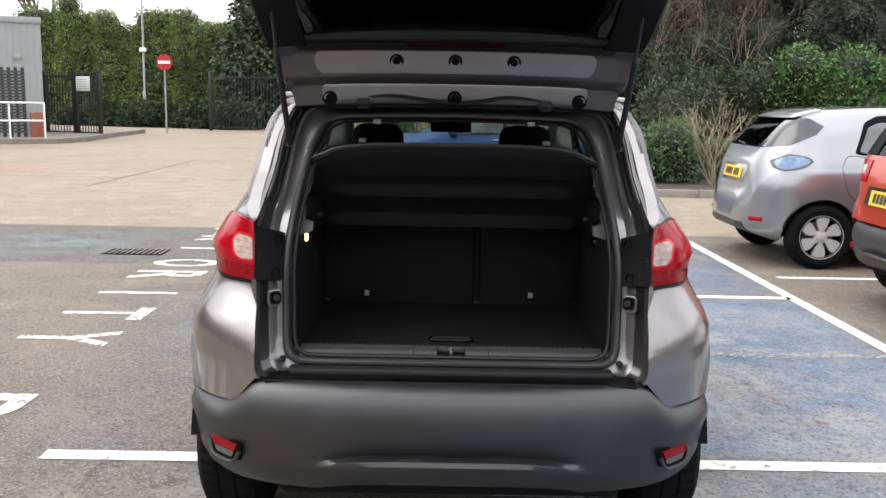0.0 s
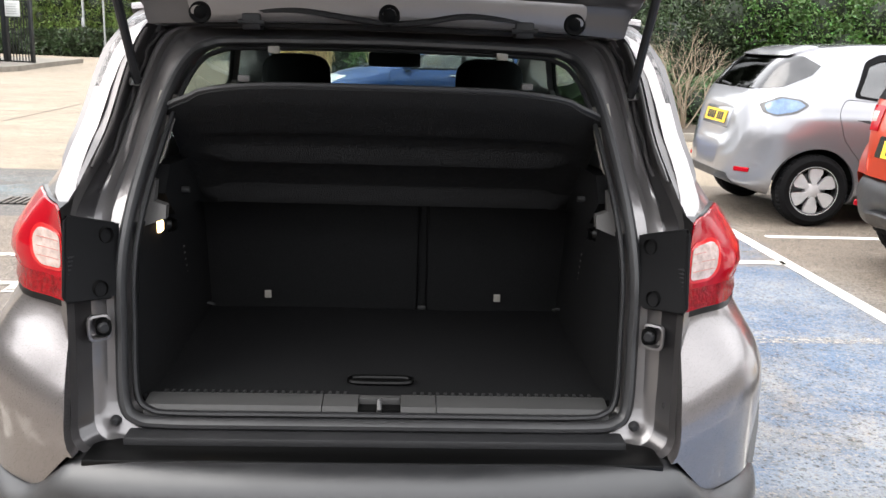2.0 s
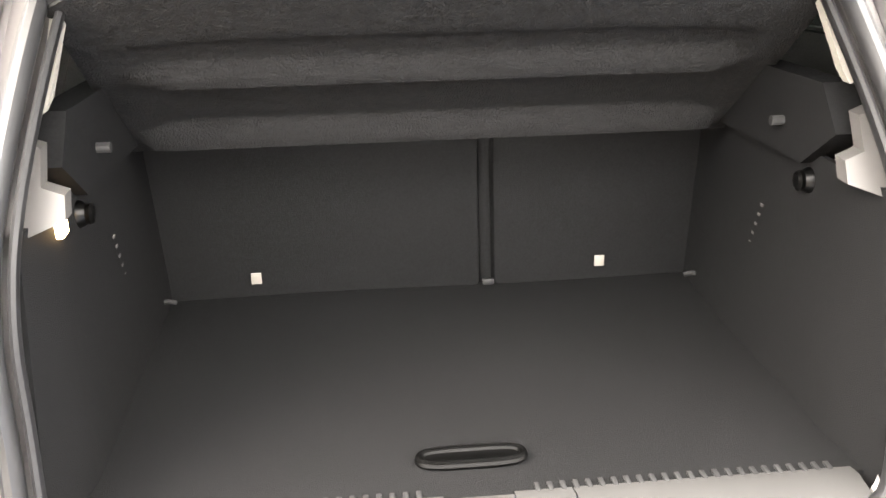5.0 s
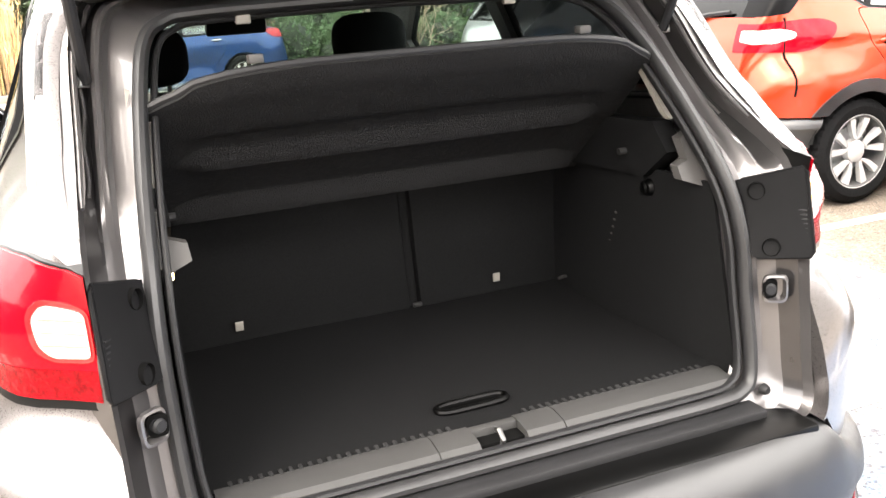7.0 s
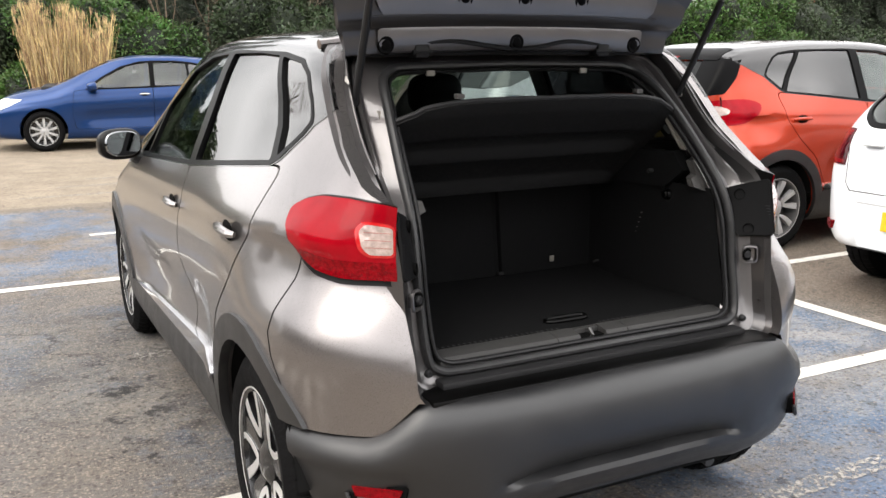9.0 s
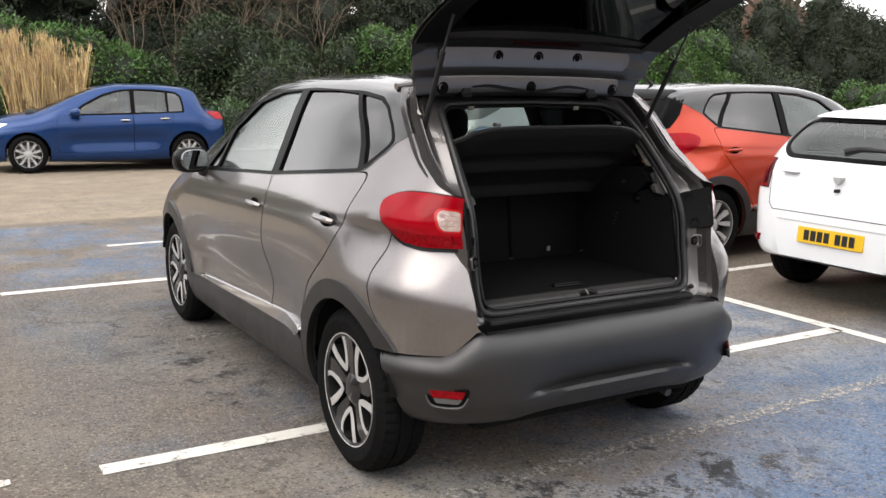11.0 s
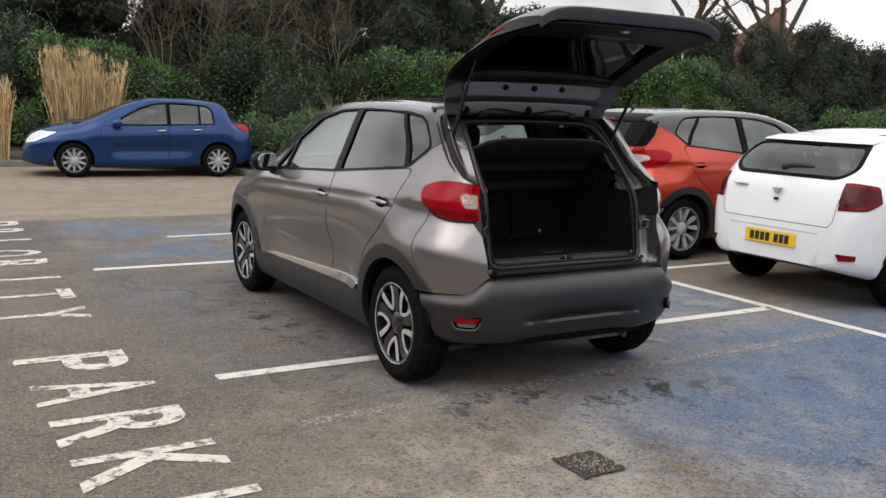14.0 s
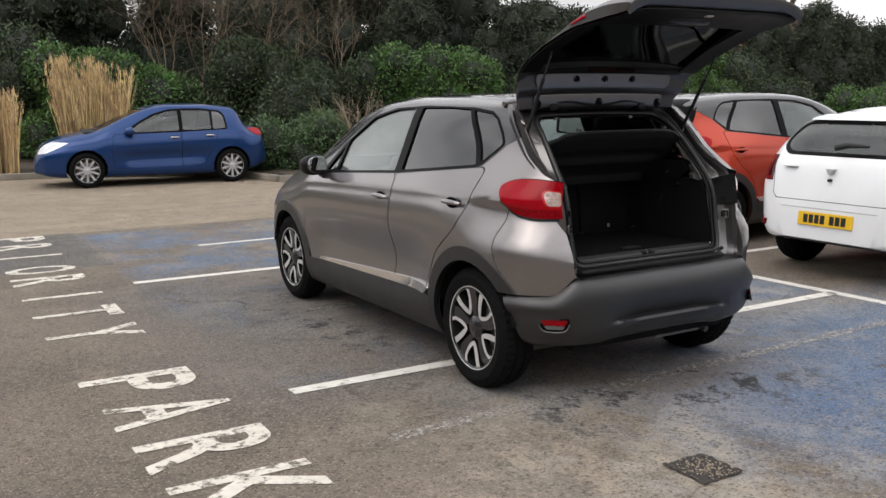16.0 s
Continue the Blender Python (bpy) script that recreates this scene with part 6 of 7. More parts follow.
def orange_crossover():
    root = thing("crossover_car", "orange crossover car with a black roof parked in a bay", "car", pose(3.12, 3.92, 0, 0, 0, -90))
    top = [(0, 0.62), (0.02, 0.78), (0.05, 1.0), (0.09, 1.13), (0.15, 1.25), (0.22, 1.37), (0.27, 1.445), (0.32, 1.48), (0.45, 1.515)] + [q for q in CROSS_TOP if q[0] > 0.7]
    wide = [(0, 0.48), (0.05, 0.60), (0.10, 0.675), (0.14, 0.72), (0.2, 0.768), (0.28, 0.818)] + [q for q in CROSS_WIDE if q[0] > 0.3]
    B = Body(top, wide, CROSS_ROOF, CROSS_FLOOR, CROSS_SHOULDER, CROSS_INSET, 4.122, waist=CROSS_WAIST, upper=CROSS_UPPER)
    P = dict(CROSS, paint="paint_orange", wheel="twin_silver", rear_window=[(-0.56, 1.155), (0.56, 1.155), (0.53, 1.41), (-0.53, 1.41)], rear_glass="glass_gate",
             side_lamps=[([(a, b) for a, b in LAMP if a > 0.11] + [(0.02, 0.955), (0.02, 1.115)], 0.40, "lamp_red"), ([(0.05, 1.082), (0.20, 1.088), (0.255, 1.065), (0.245, 1.03), (0.18, 1.005), (0.05, 1.0)], 0.45, "lamp_clear", 0.003)],
             side_trim=CROSS["side_trim"] + [("rear_window_wrap", [(0.05, 1.155), (0.20, 1.43), (0.43, 1.44), (0.36, 1.29), (0.24, 1.17)], "window_black", 0.002), ("lamp_gap", [(0.218, 1.15), (0.223, 1.15), (0.198, 0.70), (0.193, 0.70)], "shadow_gap", 0.0085)],
             rear_trim=[("rear_garnish", [(-0.36, 0.79), (0.36, 0.79), (0.34, 0.93), (-0.34, 0.93)], (-0.1, 0.3), "paint_black", 0.004), ("spoiler", [(-0.55, 1.415), (0.55, 1.415), (0.52, 1.50), (-0.52, 1.50)], (0.1, 0.42), "window_black", 0.007), ("brake_lamp", [(-0.13, 1.43), (0.13, 1.43), (0.13, 1.445), (-0.13, 1.445)], (0.1, 0.42), "lamp_deep", 0.010)])
    P["extra_cuts"] = bumper_cuts
    car_common(root, B, P)
    ztop = curve_of([(0, 0.662), (0.545, 0.662), (0.585, 0.655), (0.62, 0.62), (0.67, 0.585), (0.72, 0.575), (0.9, 0.575)])
    path = [(0, 0.0), (0.15, 0.001), (0.3, 0.007), (0.45, 0.022), (0.57, 0.048), (0.67, 0.092), (0.745, 0.150), (0.800, 0.215), (0.838, 0.29), (0.862, 0.37), (0.872, 0.44)]
    part("rear_bumper", bumper_mesh(path, ztop, [prism(disc(0.652, 0.333, 0.372), "x", -1.3, 1.3)]), M["plastic"], root)
    for s in (-1, 1):
        rf = part("reflector", box_mesh(-0.062, 0.062, -0.007, 0.03, -0.021, 0.021, 0.008), M["lamp_red"], root)
        rf.matrix_local = pose(s * 0.683, 0.124, 0.438, -8, 0, s * 50)
    number_plate(root, 0.02, 0.85, tilt=-10)
    part("rear_wiper", tube_mesh([(0.0, 0.075, 1.15), (0.12, 0.085, 1.175), (0.30, 0.10, 1.19)], [0.022, 0.014, 0.010], 6), M["rubber"], root)
    part("roof_aerial", tube_mesh([(0, 0.62, 1.53), (0, 0.54, 1.60), (0, 0.50, 1.635)], [0.018, 0.009, 0.004], 8), M["rubber"], root)
    part("underbody", box_mesh(-0.55, 0.55, 0.16, 1.0, 0.26, 0.36, 0.04), M["liner"], root)
    seat(root, -0.36, 2.12)
    seat(root, 0.36, 2.12)
    return root


def silver_hatchback():
    root = thing("electric_hatchback", "silver metallic hatchback car with pale blue lamps parked in a bay", "car", pose(2.84, 6.68, 0, 0, 0, -90))
    L = 4.084
    B = Body([(0, 0.62), (0.05, 0.73), (0.09, 0.92), (0.14, 1.06), (0.25, 1.22), (0.40, 1.385), (0.52, 1.445), (0.7, 1.485), (1.2, 1.525), (1.7, 1.53), (2.2, 1.48), (2.7, 1.29), (3.1, 1.08), (3.5, 0.96), (3.85, 0.83), (4.0, 0.68), (L, 0.5)],
             [(0, 0.36), (0.03, 0.50), (0.08, 0.61), (0.16, 0.71), (0.28, 0.79), (0.42, 0.83), (0.7, 0.855), (1.5, 0.85), (2.5, 0.855), (3.2, 0.85), (3.6, 0.80), (3.9, 0.66), (L, 0.42)],
             [(0, 0.30), (0.15, 0.52), (0.4, 0.56), (0.8, 0.59), (1.5, 0.60), (2.2, 0.59), (3.1, 0.64), (3.6, 0.58), (L, 0.33)],
             [(0, 0.34), (0.3, 0.25), (0.7, 0.19), (3.4, 0.18), (3.9, 0.22), (L, 0.28)],
             [(0, 0.97), (0.3, 1.0), (0.8, 1.02), (1.6, 1.0), (2.6, 0.96), (3.2, 0.91), (L, 0.72)], [(0, 0.05), (0.3, 0.07), (0.7, 0.05), (L, 0.045)], L)
    P = dict(length=L, paint="paint_silver", axles=(0.66, 3.248), r=0.307, track=0.75, wheel="six", rim_r=0.205,
             windows=[("front_window", [(2.55, 1.0), (2.35, 1.18), (2.05, 1.33), (1.75, 1.385), (1.50, 1.395), (1.55, 1.03)], "glass"), ("rear_side_window", [(1.48, 1.035), (1.42, 1.395), (1.2, 1.39), (1.08, 1.34), (0.97, 1.10)], "glass_dark")],
             dlo=[(2.66, 0.98), (2.38, 1.20), (2.06, 1.355), (1.75, 1.43), (1.45, 1.445), (1.18, 1.438), (1.05, 1.375), (0.93, 1.085), (1.52, 1.01)],
             doors=[[(1.53, 1.02), (1.53, 0.36), (2.74, 0.34), (2.80, 0.6), (2.76, 0.98), (2.6, 0.99)], [(1.522, 1.02), (1.522, 0.36), (1.14, 0.38), (1.02, 0.56), (0.86, 0.74), (0.80, 0.95), (0.86, 1.07)]],
             rear_window=[(-0.54, 1.12), (0.54, 1.12), (0.50, 1.40), (-0.50, 1.40)], rear_glass="glass_gate", windscreen=[(-0.56, 1.06), (0.56, 1.06), (0.52, 1.42), (-0.52, 1.42)],
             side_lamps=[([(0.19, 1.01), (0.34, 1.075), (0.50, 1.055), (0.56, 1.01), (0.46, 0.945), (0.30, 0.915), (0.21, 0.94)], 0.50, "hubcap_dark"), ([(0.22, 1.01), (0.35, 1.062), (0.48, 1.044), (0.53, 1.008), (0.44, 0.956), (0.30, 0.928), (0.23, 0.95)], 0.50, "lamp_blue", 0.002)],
             side_trim=[("rear_window_wrap", [(0.10, 1.12), (0.38, 1.42), (0.56, 1.405), (0.68, 1.33), (0.60, 1.255), (0.36, 1.15)], "paint_black", 0.003), ("side_trim", [(1.05, 0.88), (2.6, 0.90), (2.6, 0.915), (0.95, 0.905)], "trim_grey", 0.003), ("sill_trim", [(1.02, 0.17), (2.9, 0.17), (2.9, 0.26), (1.02, 0.27)], "plastic", 0.008)],
             handles=[(0.845, 1.66, 0.93)], mirror=(0.80, 2.55, 1.03),
             rear_trim=[("spoiler", [(-0.52, 1.41), (0.52, 1.41), (0.50, 1.50), (-0.50, 1.50)], (0.2, 0.7), "paint_silver", 0.022), ("diffuser", [(-0.52, 0.28), (0.52, 0.28), (0.48, 0.40), (-0.48, 0.40)], (-0.1, 0.2), "plastic", 0.008)])
    car_common(root, B, P)
    number_plate(root, 0.062, 0.86, tilt=-14)
    part("plate_panel", box_mesh(-0.33, 0.33, 0.0, 0.03, 0.77, 0.95, 0.02, Matrix.Translation((0, 0.068, 0.86)) @ Matrix.Rotation(radians(-14), 4, "X") @ Matrix.Translation((0, 0, -0.86))), M["paint_silver"], root)
    part("rear_wiper", tube_mesh([(0.02, 0.165, 1.13), (-0.10, 0.17, 1.145), (-0.24, 0.18, 1.15)], 0.012, 6), M["rubber"], root)
    for s in (-1, 1):
        rf = part("reflector", box_mesh(-0.07, 0.07, -0.005, 0.03, -0.02, 0.02, 0.008), M["lamp_red"], root)
        rf.matrix_local = pose(s * 0.64, 0.095, 0.45, 0, 0, s * 42)
    seat(root, -0.36, 2.05)
    seat(root, 0.36, 2.05)
    return root


def white_hatchback():
    root = thing("white_hatchback", "white hatchback car with dark red lamps parked in a bay", "car", pose(3.14, 1.46, 0, 0, 0, -90))
    L = 4.07
    B = Body([(0, 0.55), (0.02, 0.68), (0.05, 0.86), (0.09, 0.99), (0.17, 1.08), (0.30, 1.215), (0.44, 1.315), (0.54, 1.345), (0.75, 1.38), (1.3, 1.435), (1.8, 1.445), (2.25, 1.40), (2.7, 1.23), (3.05, 1.04), (3.5, 0.96), (3.85, 0.84), (4.0, 0.70), (L, 0.5)],
             [(0, 0.50), (0.03, 0.62), (0.08, 0.70), (0.18, 0.775), (0.35, 0.83), (0.7, 0.86), (1.5, 0.855), (2.5, 0.86), (3.2, 0.855), (3.6, 0.80), (3.9, 0.68), (L, 0.45)],
             [(0, 0.46), (0.1, 0.575), (0.4, 0.60), (0.8, 0.60), (1.5, 0.60), (2.2, 0.59), (3.05, 0.64), (3.6, 0.58), (L, 0.36)],
             [(0, 0.33), (0.3, 0.26), (0.7, 0.19), (3.4, 0.18), (3.9, 0.22), (L, 0.28)],
             [(0, 0.94), (0.3, 0.98), (0.8, 0.99), (1.6, 0.97), (2.6, 0.93), (3.2, 0.90), (L, 0.72)], [(0, 0.03), (0.3, 0.05), (0.7, 0.045), (L, 0.045)], L)
    P = dict(length=L, paint="paint_white", axles=(0.70, 3.289), r=0.307, track=0.745, wheel="six", rim_r=0.20,
             windows=[("front_window", [(2.50, 0.98), (2.30, 1.14), (2.0, 1.30), (1.70, 1.345), (1.52, 1.36), (1.55, 1.0)], "glass"), ("rear_side_window", [(1.46, 1.0), (1.43, 1.36), (1.1, 1.35), (0.80, 1.29), (0.62, 1.05)], "glass_dark")],
             dlo=[(2.6, 0.955), (2.33, 1.16), (2.0, 1.325), (1.70, 1.37), (1.45, 1.385), (1.08, 1.375), (0.76, 1.31), (0.56, 1.03), (1.5, 0.975)],
             doors=[[(1.51, 0.98), (1.51, 0.34), (2.70, 0.33), (2.76, 0.6), (2.72, 0.95), (2.55, 0.96)], [(1.502, 0.98), (1.502, 0.34), (1.18, 0.36), (1.06, 0.56), (0.88, 0.72), (0.72, 0.85), (0.64, 1.03)]],
             rear_window=[(-0.50, 1.045), (0.50, 1.045), (0.60, 1.12), (0.545, 1.305), (-0.545, 1.305), (-0.60, 1.12)], rear_glass="glass_mid", screen_round=0.07, screen_border=0.018, windscreen=[(-0.56, 1.04), (0.56, 1.04), (0.52, 1.38), (-0.52, 1.38)],
             side_lamps=[([(0.0, 1.01), (0.16, 1.02), (0.29, 0.995), (0.275, 0.87), (0.16, 0.805), (0.0, 0.80)], 0.585, "lamp_dark"), ([(0.0, 1.004), (0.16, 1.014), (0.28, 0.990), (0.276, 0.965), (0.16, 0.985), (0.0, 0.978)], 0.60, "lamp_deep", 0.002), ([(0.0, 0.83), (0.15, 0.838), (0.225, 0.87), (0.225, 0.85), (0.15, 0.818), (0.0, 0.81)], 0.60, "lamp_deep", 0.002)],
             side_trim=[("sill_trim", [(1.06, 0.17), (2.9, 0.17), (2.9, 0.25), (1.06, 0.26)], "plastic", 0.006)],
             handles=[(0.85, 1.66, 0.88), (0.85, 0.80, 0.91)], mirror=(0.80, 2.5, 1.0), mirror_paint="paint_white",
             # the thin grey strip stands for the shade along the bumper's crease
             rear_trim=[("spoiler", [(-0.55, 1.318), (0.55, 1.318), (0.53, 1.365), (-0.53, 1.365)], (0.2, 0.7), "paint_white", 0.016), ("lower_bumper", [(-0.56, 0.26), (0.56, 0.26), (0.40, 0.335), (-0.40, 0.335)], (-0.1, 0.2), "plastic", 0.004), ("bumper_crease_shade", [(-0.47, 0.60), (0.47, 0.60), (0.44, 0.592), (-0.44, 0.592)], (-0.1, 0.2), "hubcap", 0.002)])
    car_common(root, B, P)
    number_plate(root, -0.004, 0.51, tilt=-4)
    # tailgate shut line
    seam = [(-0.62, 1.02), (-0.575, 0.86), (-0.56, 0.70), (-0.52, 0.655), (0.52, 0.655), (0.56, 0.70), (0.575, 0.86), (0.62, 1.02)]
    strip = seam + [(x * 0.992, z + (0.005 if abs(x) < 0.54 else 0)) for x, z in seam[::-1]]
    part("shut_line", boolean(B.shell(0.0012, -0.01), [("&", prism(strip, "y", -0.1, 0.4))]), M["shadow_gap"], root)
    part("badge", prism([(-0.035, 0.93), (0.035, 0.93), (0.018, 0.895), (0.0, 0.88), (-0.018, 0.895)], "y", 0.015, 0.06), M["hubcap"], root, "plain silver badge shape")
    part("name_bar", box_mesh(-0.47, -0.34, 0.035, 0.08, 0.928, 0.937, 0.002), M["hubcap"], root)
    part("lock", box_mesh(-0.012, 0.012, 0.008, 0.05, 0.825, 0.849, 0.004), M["rubber"], root)
    part("rear_wiper", tube_mesh([(0.0, 0.085, 1.10), (0.10, 0.10, 1.125), (0.27, 0.125, 1.12)], [0.030, 0.022, 0.012], 8), M["rubber"], root)
    for s in (-1, 1):
        rf = part("reflector", prism(rounded([(-0.075 * s, 0.030), (0.085 * s, 0.022), (0.075 * s, -0.020), (-0.045 * s, -0.026)], 0.008), "y", -0.005, 0.03), M["lamp_deep"], root)
        rf.matrix_local = pose(s * 0.675, 0.065, 0.43, 0, 0, s * 42)
        seat(root, s * 0.36, 1.05, "rear_seat")
        seat(root, s * 0.36, 2.0)
    return root


def blue_hatchback():
    m = Matrix.Translation((2.68, 14.075, 0)) @ Matrix.Rotation(radians(90 - 5.6), 4, "Z") @ Matrix.Diagonal((1, 0.967, 1, 1))
    root = thing("blue_hatchback", "blue metallic five-door hatchback car parked by the kerb", "car", m)
    L = 4.209
    B = Body([(0, 0.55), (0.03, 0.76), (0.06, 0.92), (0.12, 0.985), (0.28, 1.02), (0.40, 1.08), (0.47, 1.20), (0.54, 1.32), (0.63, 1.385), (0.9, 1.425), (1.3, 1.455), (1.8, 1.457), (2.2, 1.40), (2.6, 1.25), (3.0, 1.06), (3.2, 0.99), (3.6, 0.92), (3.9, 0.83), (4.1, 0.70), (L, 0.48)],
             [(0, 0.60), (0.04, 0.66), (0.10, 0.72), (0.2, 0.79), (0.35, 0.84), (0.7, 0.87), (1.5, 0.87), (2.5, 0.875), (3.2, 0.87), (3.7, 0.82), (4.0, 0.70), (L, 0.45)],
             [(0, 0.50), (0.15, 0.55), (0.4, 0.56), (0.8, 0.59), (1.5, 0.60), (2.2, 0.58), (3.1, 0.66), (3.7, 0.60), (L, 0.35)],
             [(0, 0.34), (0.3, 0.25), (0.7, 0.19), (3.4, 0.18), (3.9, 0.20), (L, 0.26)],
             [(0, 0.92), (0.3, 0.95), (0.8, 0.96), (1.6, 0.94), (2.6, 0.90), (3.2, 0.86), (L, 0.68)], [(0, 0.05), (0.3, 0.06), (0.7, 0.045), (L, 0.045)], L)
    P = dict(length=L, paint="paint_blue", axles=(0.72, 3.345), r=0.312, track=0.76, wheel="ten", rim_r=0.215,
             windows=[("front_window", [(2.62, 0.955), (2.42, 1.10), (2.12, 1.26), (1.86, 1.335), (1.68, 1.35), (1.68, 0.973)], "glass_mid"), ("rear_side_window", [(1.61, 0.976), (1.61, 1.352), (1.3, 1.347), (1.08, 1.328), (1.08, 0.988)], "glass_mid"),
                      ("quarter_window", [(1.045, 0.99), (1.045, 1.325), (0.90, 1.305), (0.83, 1.24), (0.80, 1.005)], "glass_dark")],
             dlo=[(2.70, 0.93), (2.44, 1.12), (2.12, 1.285), (1.84, 1.358), (1.60, 1.371), (1.25, 1.367), (1.02, 1.342), (0.88, 1.322), (0.805, 1.25), (0.77, 0.985), (1.6, 0.952)],
             doors=[[(1.65, 0.96), (1.65, 0.34), (2.86, 0.33), (2.90, 0.6), (2.86, 0.92), (2.6, 0.94)], [(1.642, 0.96), (1.642, 0.34), (1.24, 0.36), (1.12, 0.56), (1.00, 0.72), (0.97, 0.98)]],
             rear_window=[(-0.50, 1.10), (0.50, 1.10), (0.47, 1.32), (-0.47, 1.32)], windscreen=[(-0.56, 1.0), (0.56, 1.0), (0.52, 1.36), (-0.52, 1.36)],
             side_lamps=[([(0.0, 0.965), (0.16, 0.99), (0.36, 1.0), (0.33, 0.955), (0.22, 0.865), (0.0, 0.85)], 0.50, "lamp_red"), ([(3.62, 0.80), (4.02, 0.62), (4.15, 0.60), (4.12, 0.72), (3.9, 0.82)], 0.40, "headlamp")],
             side_trim=[("rubbing_strip", [(0.98, 0.60), (2.9, 0.585), (2.9, 0.615), (0.98, 0.63)], "paint_blue", 0.010)],
             handles=[(0.865, 1.78, 0.855), (0.865, 1.12, 0.88)], handle="chrome", mirror=(0.82, 2.55, 0.985), mirror_paint="paint_blue")
    car_common(root, B, P)
    seat(root, -0.36, 2.05)
    seat(root, 0.36, 2.05)
    return root


orange_crossover()
silver_hatchback()
white_hatchback()
blue_hatchback()

# ---- planting ----
def sheet_of(name, verts, faces, mat, smooth=False):
    me = bpy.data.meshes.new(name)
    me.from_pydata(verts, [], faces)
    me.materials.append(mat)
    if smooth:
        me.polygons.foreach_set("use_smooth", [True] * len(me.polygons))
    return me


def leaves(rs, lobes, count, size, mat, name, droop=0.0, inner=0.72, aspect=0.5):
    """Folded leaves over the outside of a set of lobes (x, y, z, rx, ry, rz)."""
    lobes = np.array(lobes, float)
    area = lobes[:, 3] * lobes[:, 5] + lobes[:, 4] * lobes[:, 5] + lobes[:, 3] * lobes[:, 4]
    pick = rs.choice(len(lobes), size=count, p=area / area.sum())
    d = rs.normal(size=(count, 3))
    d /= np.linalg.norm(d, axis=1)[:, None]
    L = lobes[pick]
    rad = rs.uniform(inner, 1.06, size=(count, 1))
    c = L[:, :3] + d * L[:, 3:] * rad
    keep = c[:, 2] > 0.04
    c, d = c[keep], d[keep]
    n = len(c)
    a = rs.normal(size=(n, 3)) * 0.7 + d * 0.8 + np.array((0, 0, -droop))
    a /= np.linalg.norm(a, axis=1)[:, None]
    b = np.cross(a, rs.normal(size=(n, 3)))
    b /= np.linalg.norm(b, axis=1)[:, None]
    s = size * rs.uniform(0.6, 1.3, size=(n, 1))
    nn = np.cross(a, b)
    p0, p2 = c, c + a * s
    p1, p3 = c + a * s * 0.5 + b * s * aspect * 0.5 + nn * s * 0.10, c + a * s * 0.5 - b * s * aspect * 0.5 + nn * s * 0.10
    v = np.stack([p0, p1, p2, p3], axis=1).reshape(-1, 3)
    f = np.arange(n * 4).reshape(-1, 4)
    tri = np.concatenate([f[:, [0, 1, 2]], f[:, [0, 2, 3]]])
    return sheet_of(name, v.tolist(), tri.tolist(), M[mat])


# filler lumps that stop the view and carry the crown's inner shade as colour
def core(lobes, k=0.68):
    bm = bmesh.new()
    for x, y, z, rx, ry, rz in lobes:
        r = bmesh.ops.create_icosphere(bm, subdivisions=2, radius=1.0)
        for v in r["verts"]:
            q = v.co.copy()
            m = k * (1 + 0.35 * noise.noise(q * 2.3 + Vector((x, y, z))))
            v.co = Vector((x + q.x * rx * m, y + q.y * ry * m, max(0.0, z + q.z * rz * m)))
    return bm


def bush(name, label, category, lobes, count, size, mat, seed, group="", trunk=None, **kw):
    rs = np.random.RandomState(seed)
    root = thing(name, label, category, None, group)
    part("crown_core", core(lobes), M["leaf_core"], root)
    part("crown", leaves(rs, lobes, count, size, mat, "crown", **kw), M[mat], root, smooth=0)
    if trunk:
        part("trunk", tube_mesh(trunk, [0.16, 0.12, 0.08][:len(trunk)], 8), M["bark"], root)
    return root


def lobes_in(rs, x0, x1, y0, y1, z0, z1, n, r0, r1, flat=1.0):
    out = []
    for k in range(n):
        r = rs.uniform(r0, r1)
        out.append((rs.uniform(x0, x1), rs.uniform(y0, y1), rs.uniform(z0, z1), r, r * 0.9, r * flat))
    return out


rs = np.random.RandomState(11)
# dark evergreen trees behind the bed
for k, (x, y, h, w) in enumerate([(-1.2, 25.5, 9.5, 2.3), (1.2, 24, 9.0, 2.3), (3.8, 25.0, 9.8, 2.3), (6.2, 23.4, 9.2, 2.3), (8.6, 24.4, 9.6, 2.3), (11.0, 22.8, 8.8, 2.2), (13.4, 23.4, 6.2, 2.2), (15.6, 22.0, 4.8, 2.1), (17.8, 22.6, 4.7, 2.0), (19.8, 20.6, 4.5, 1.9), (21.8, 20.2, 4.9, 1.8), (23.8, 19.6, 4.7, 1.8), (25.7, 19.0, 4.8, 1.8), (27.6, 18.8, 4.5, 1.7), (29.4, 18.6, 4.1, 1.7), (31.2, 18.4, 3.6, 1.6), (9.8, 20.6, 4.4, 1.7), (12.6, 19.6, 4.4, 1.7), (4.8, 21.2, 4.2, 1.7), (10.4, 27.0, 9.0, 2.7), (13.2, 27.0, 8.8, 2.6)]):
    lob = []
    for j in range(34):
        f = rs.uniform() ** 0.85
        a, q = rs.uniform(0, 6.28), w * (1.0 - 0.68 * f) * rs.uniform(0.2, 0.72)
        r = w * (0.46 - 0.20 * f) * rs.uniform(0.75, 1.2)
        lob.append((x + math.cos(a) * q, y + math.sin(a) * q, 0.5 + f * (h - 0.9), r, r, r * rs.uniform(0.9, 1.5)))
    bush("evergreen_tree", "tall dark evergreen tree behind the planting bed", "tree", lob, 22000, 0.145, "leaf_dark", 100 + k, "dark evergreen trees", trunk=[(x, y, 0), (x, y, 1.0)], droop=0.5, inner=0.66, aspect=0.35)
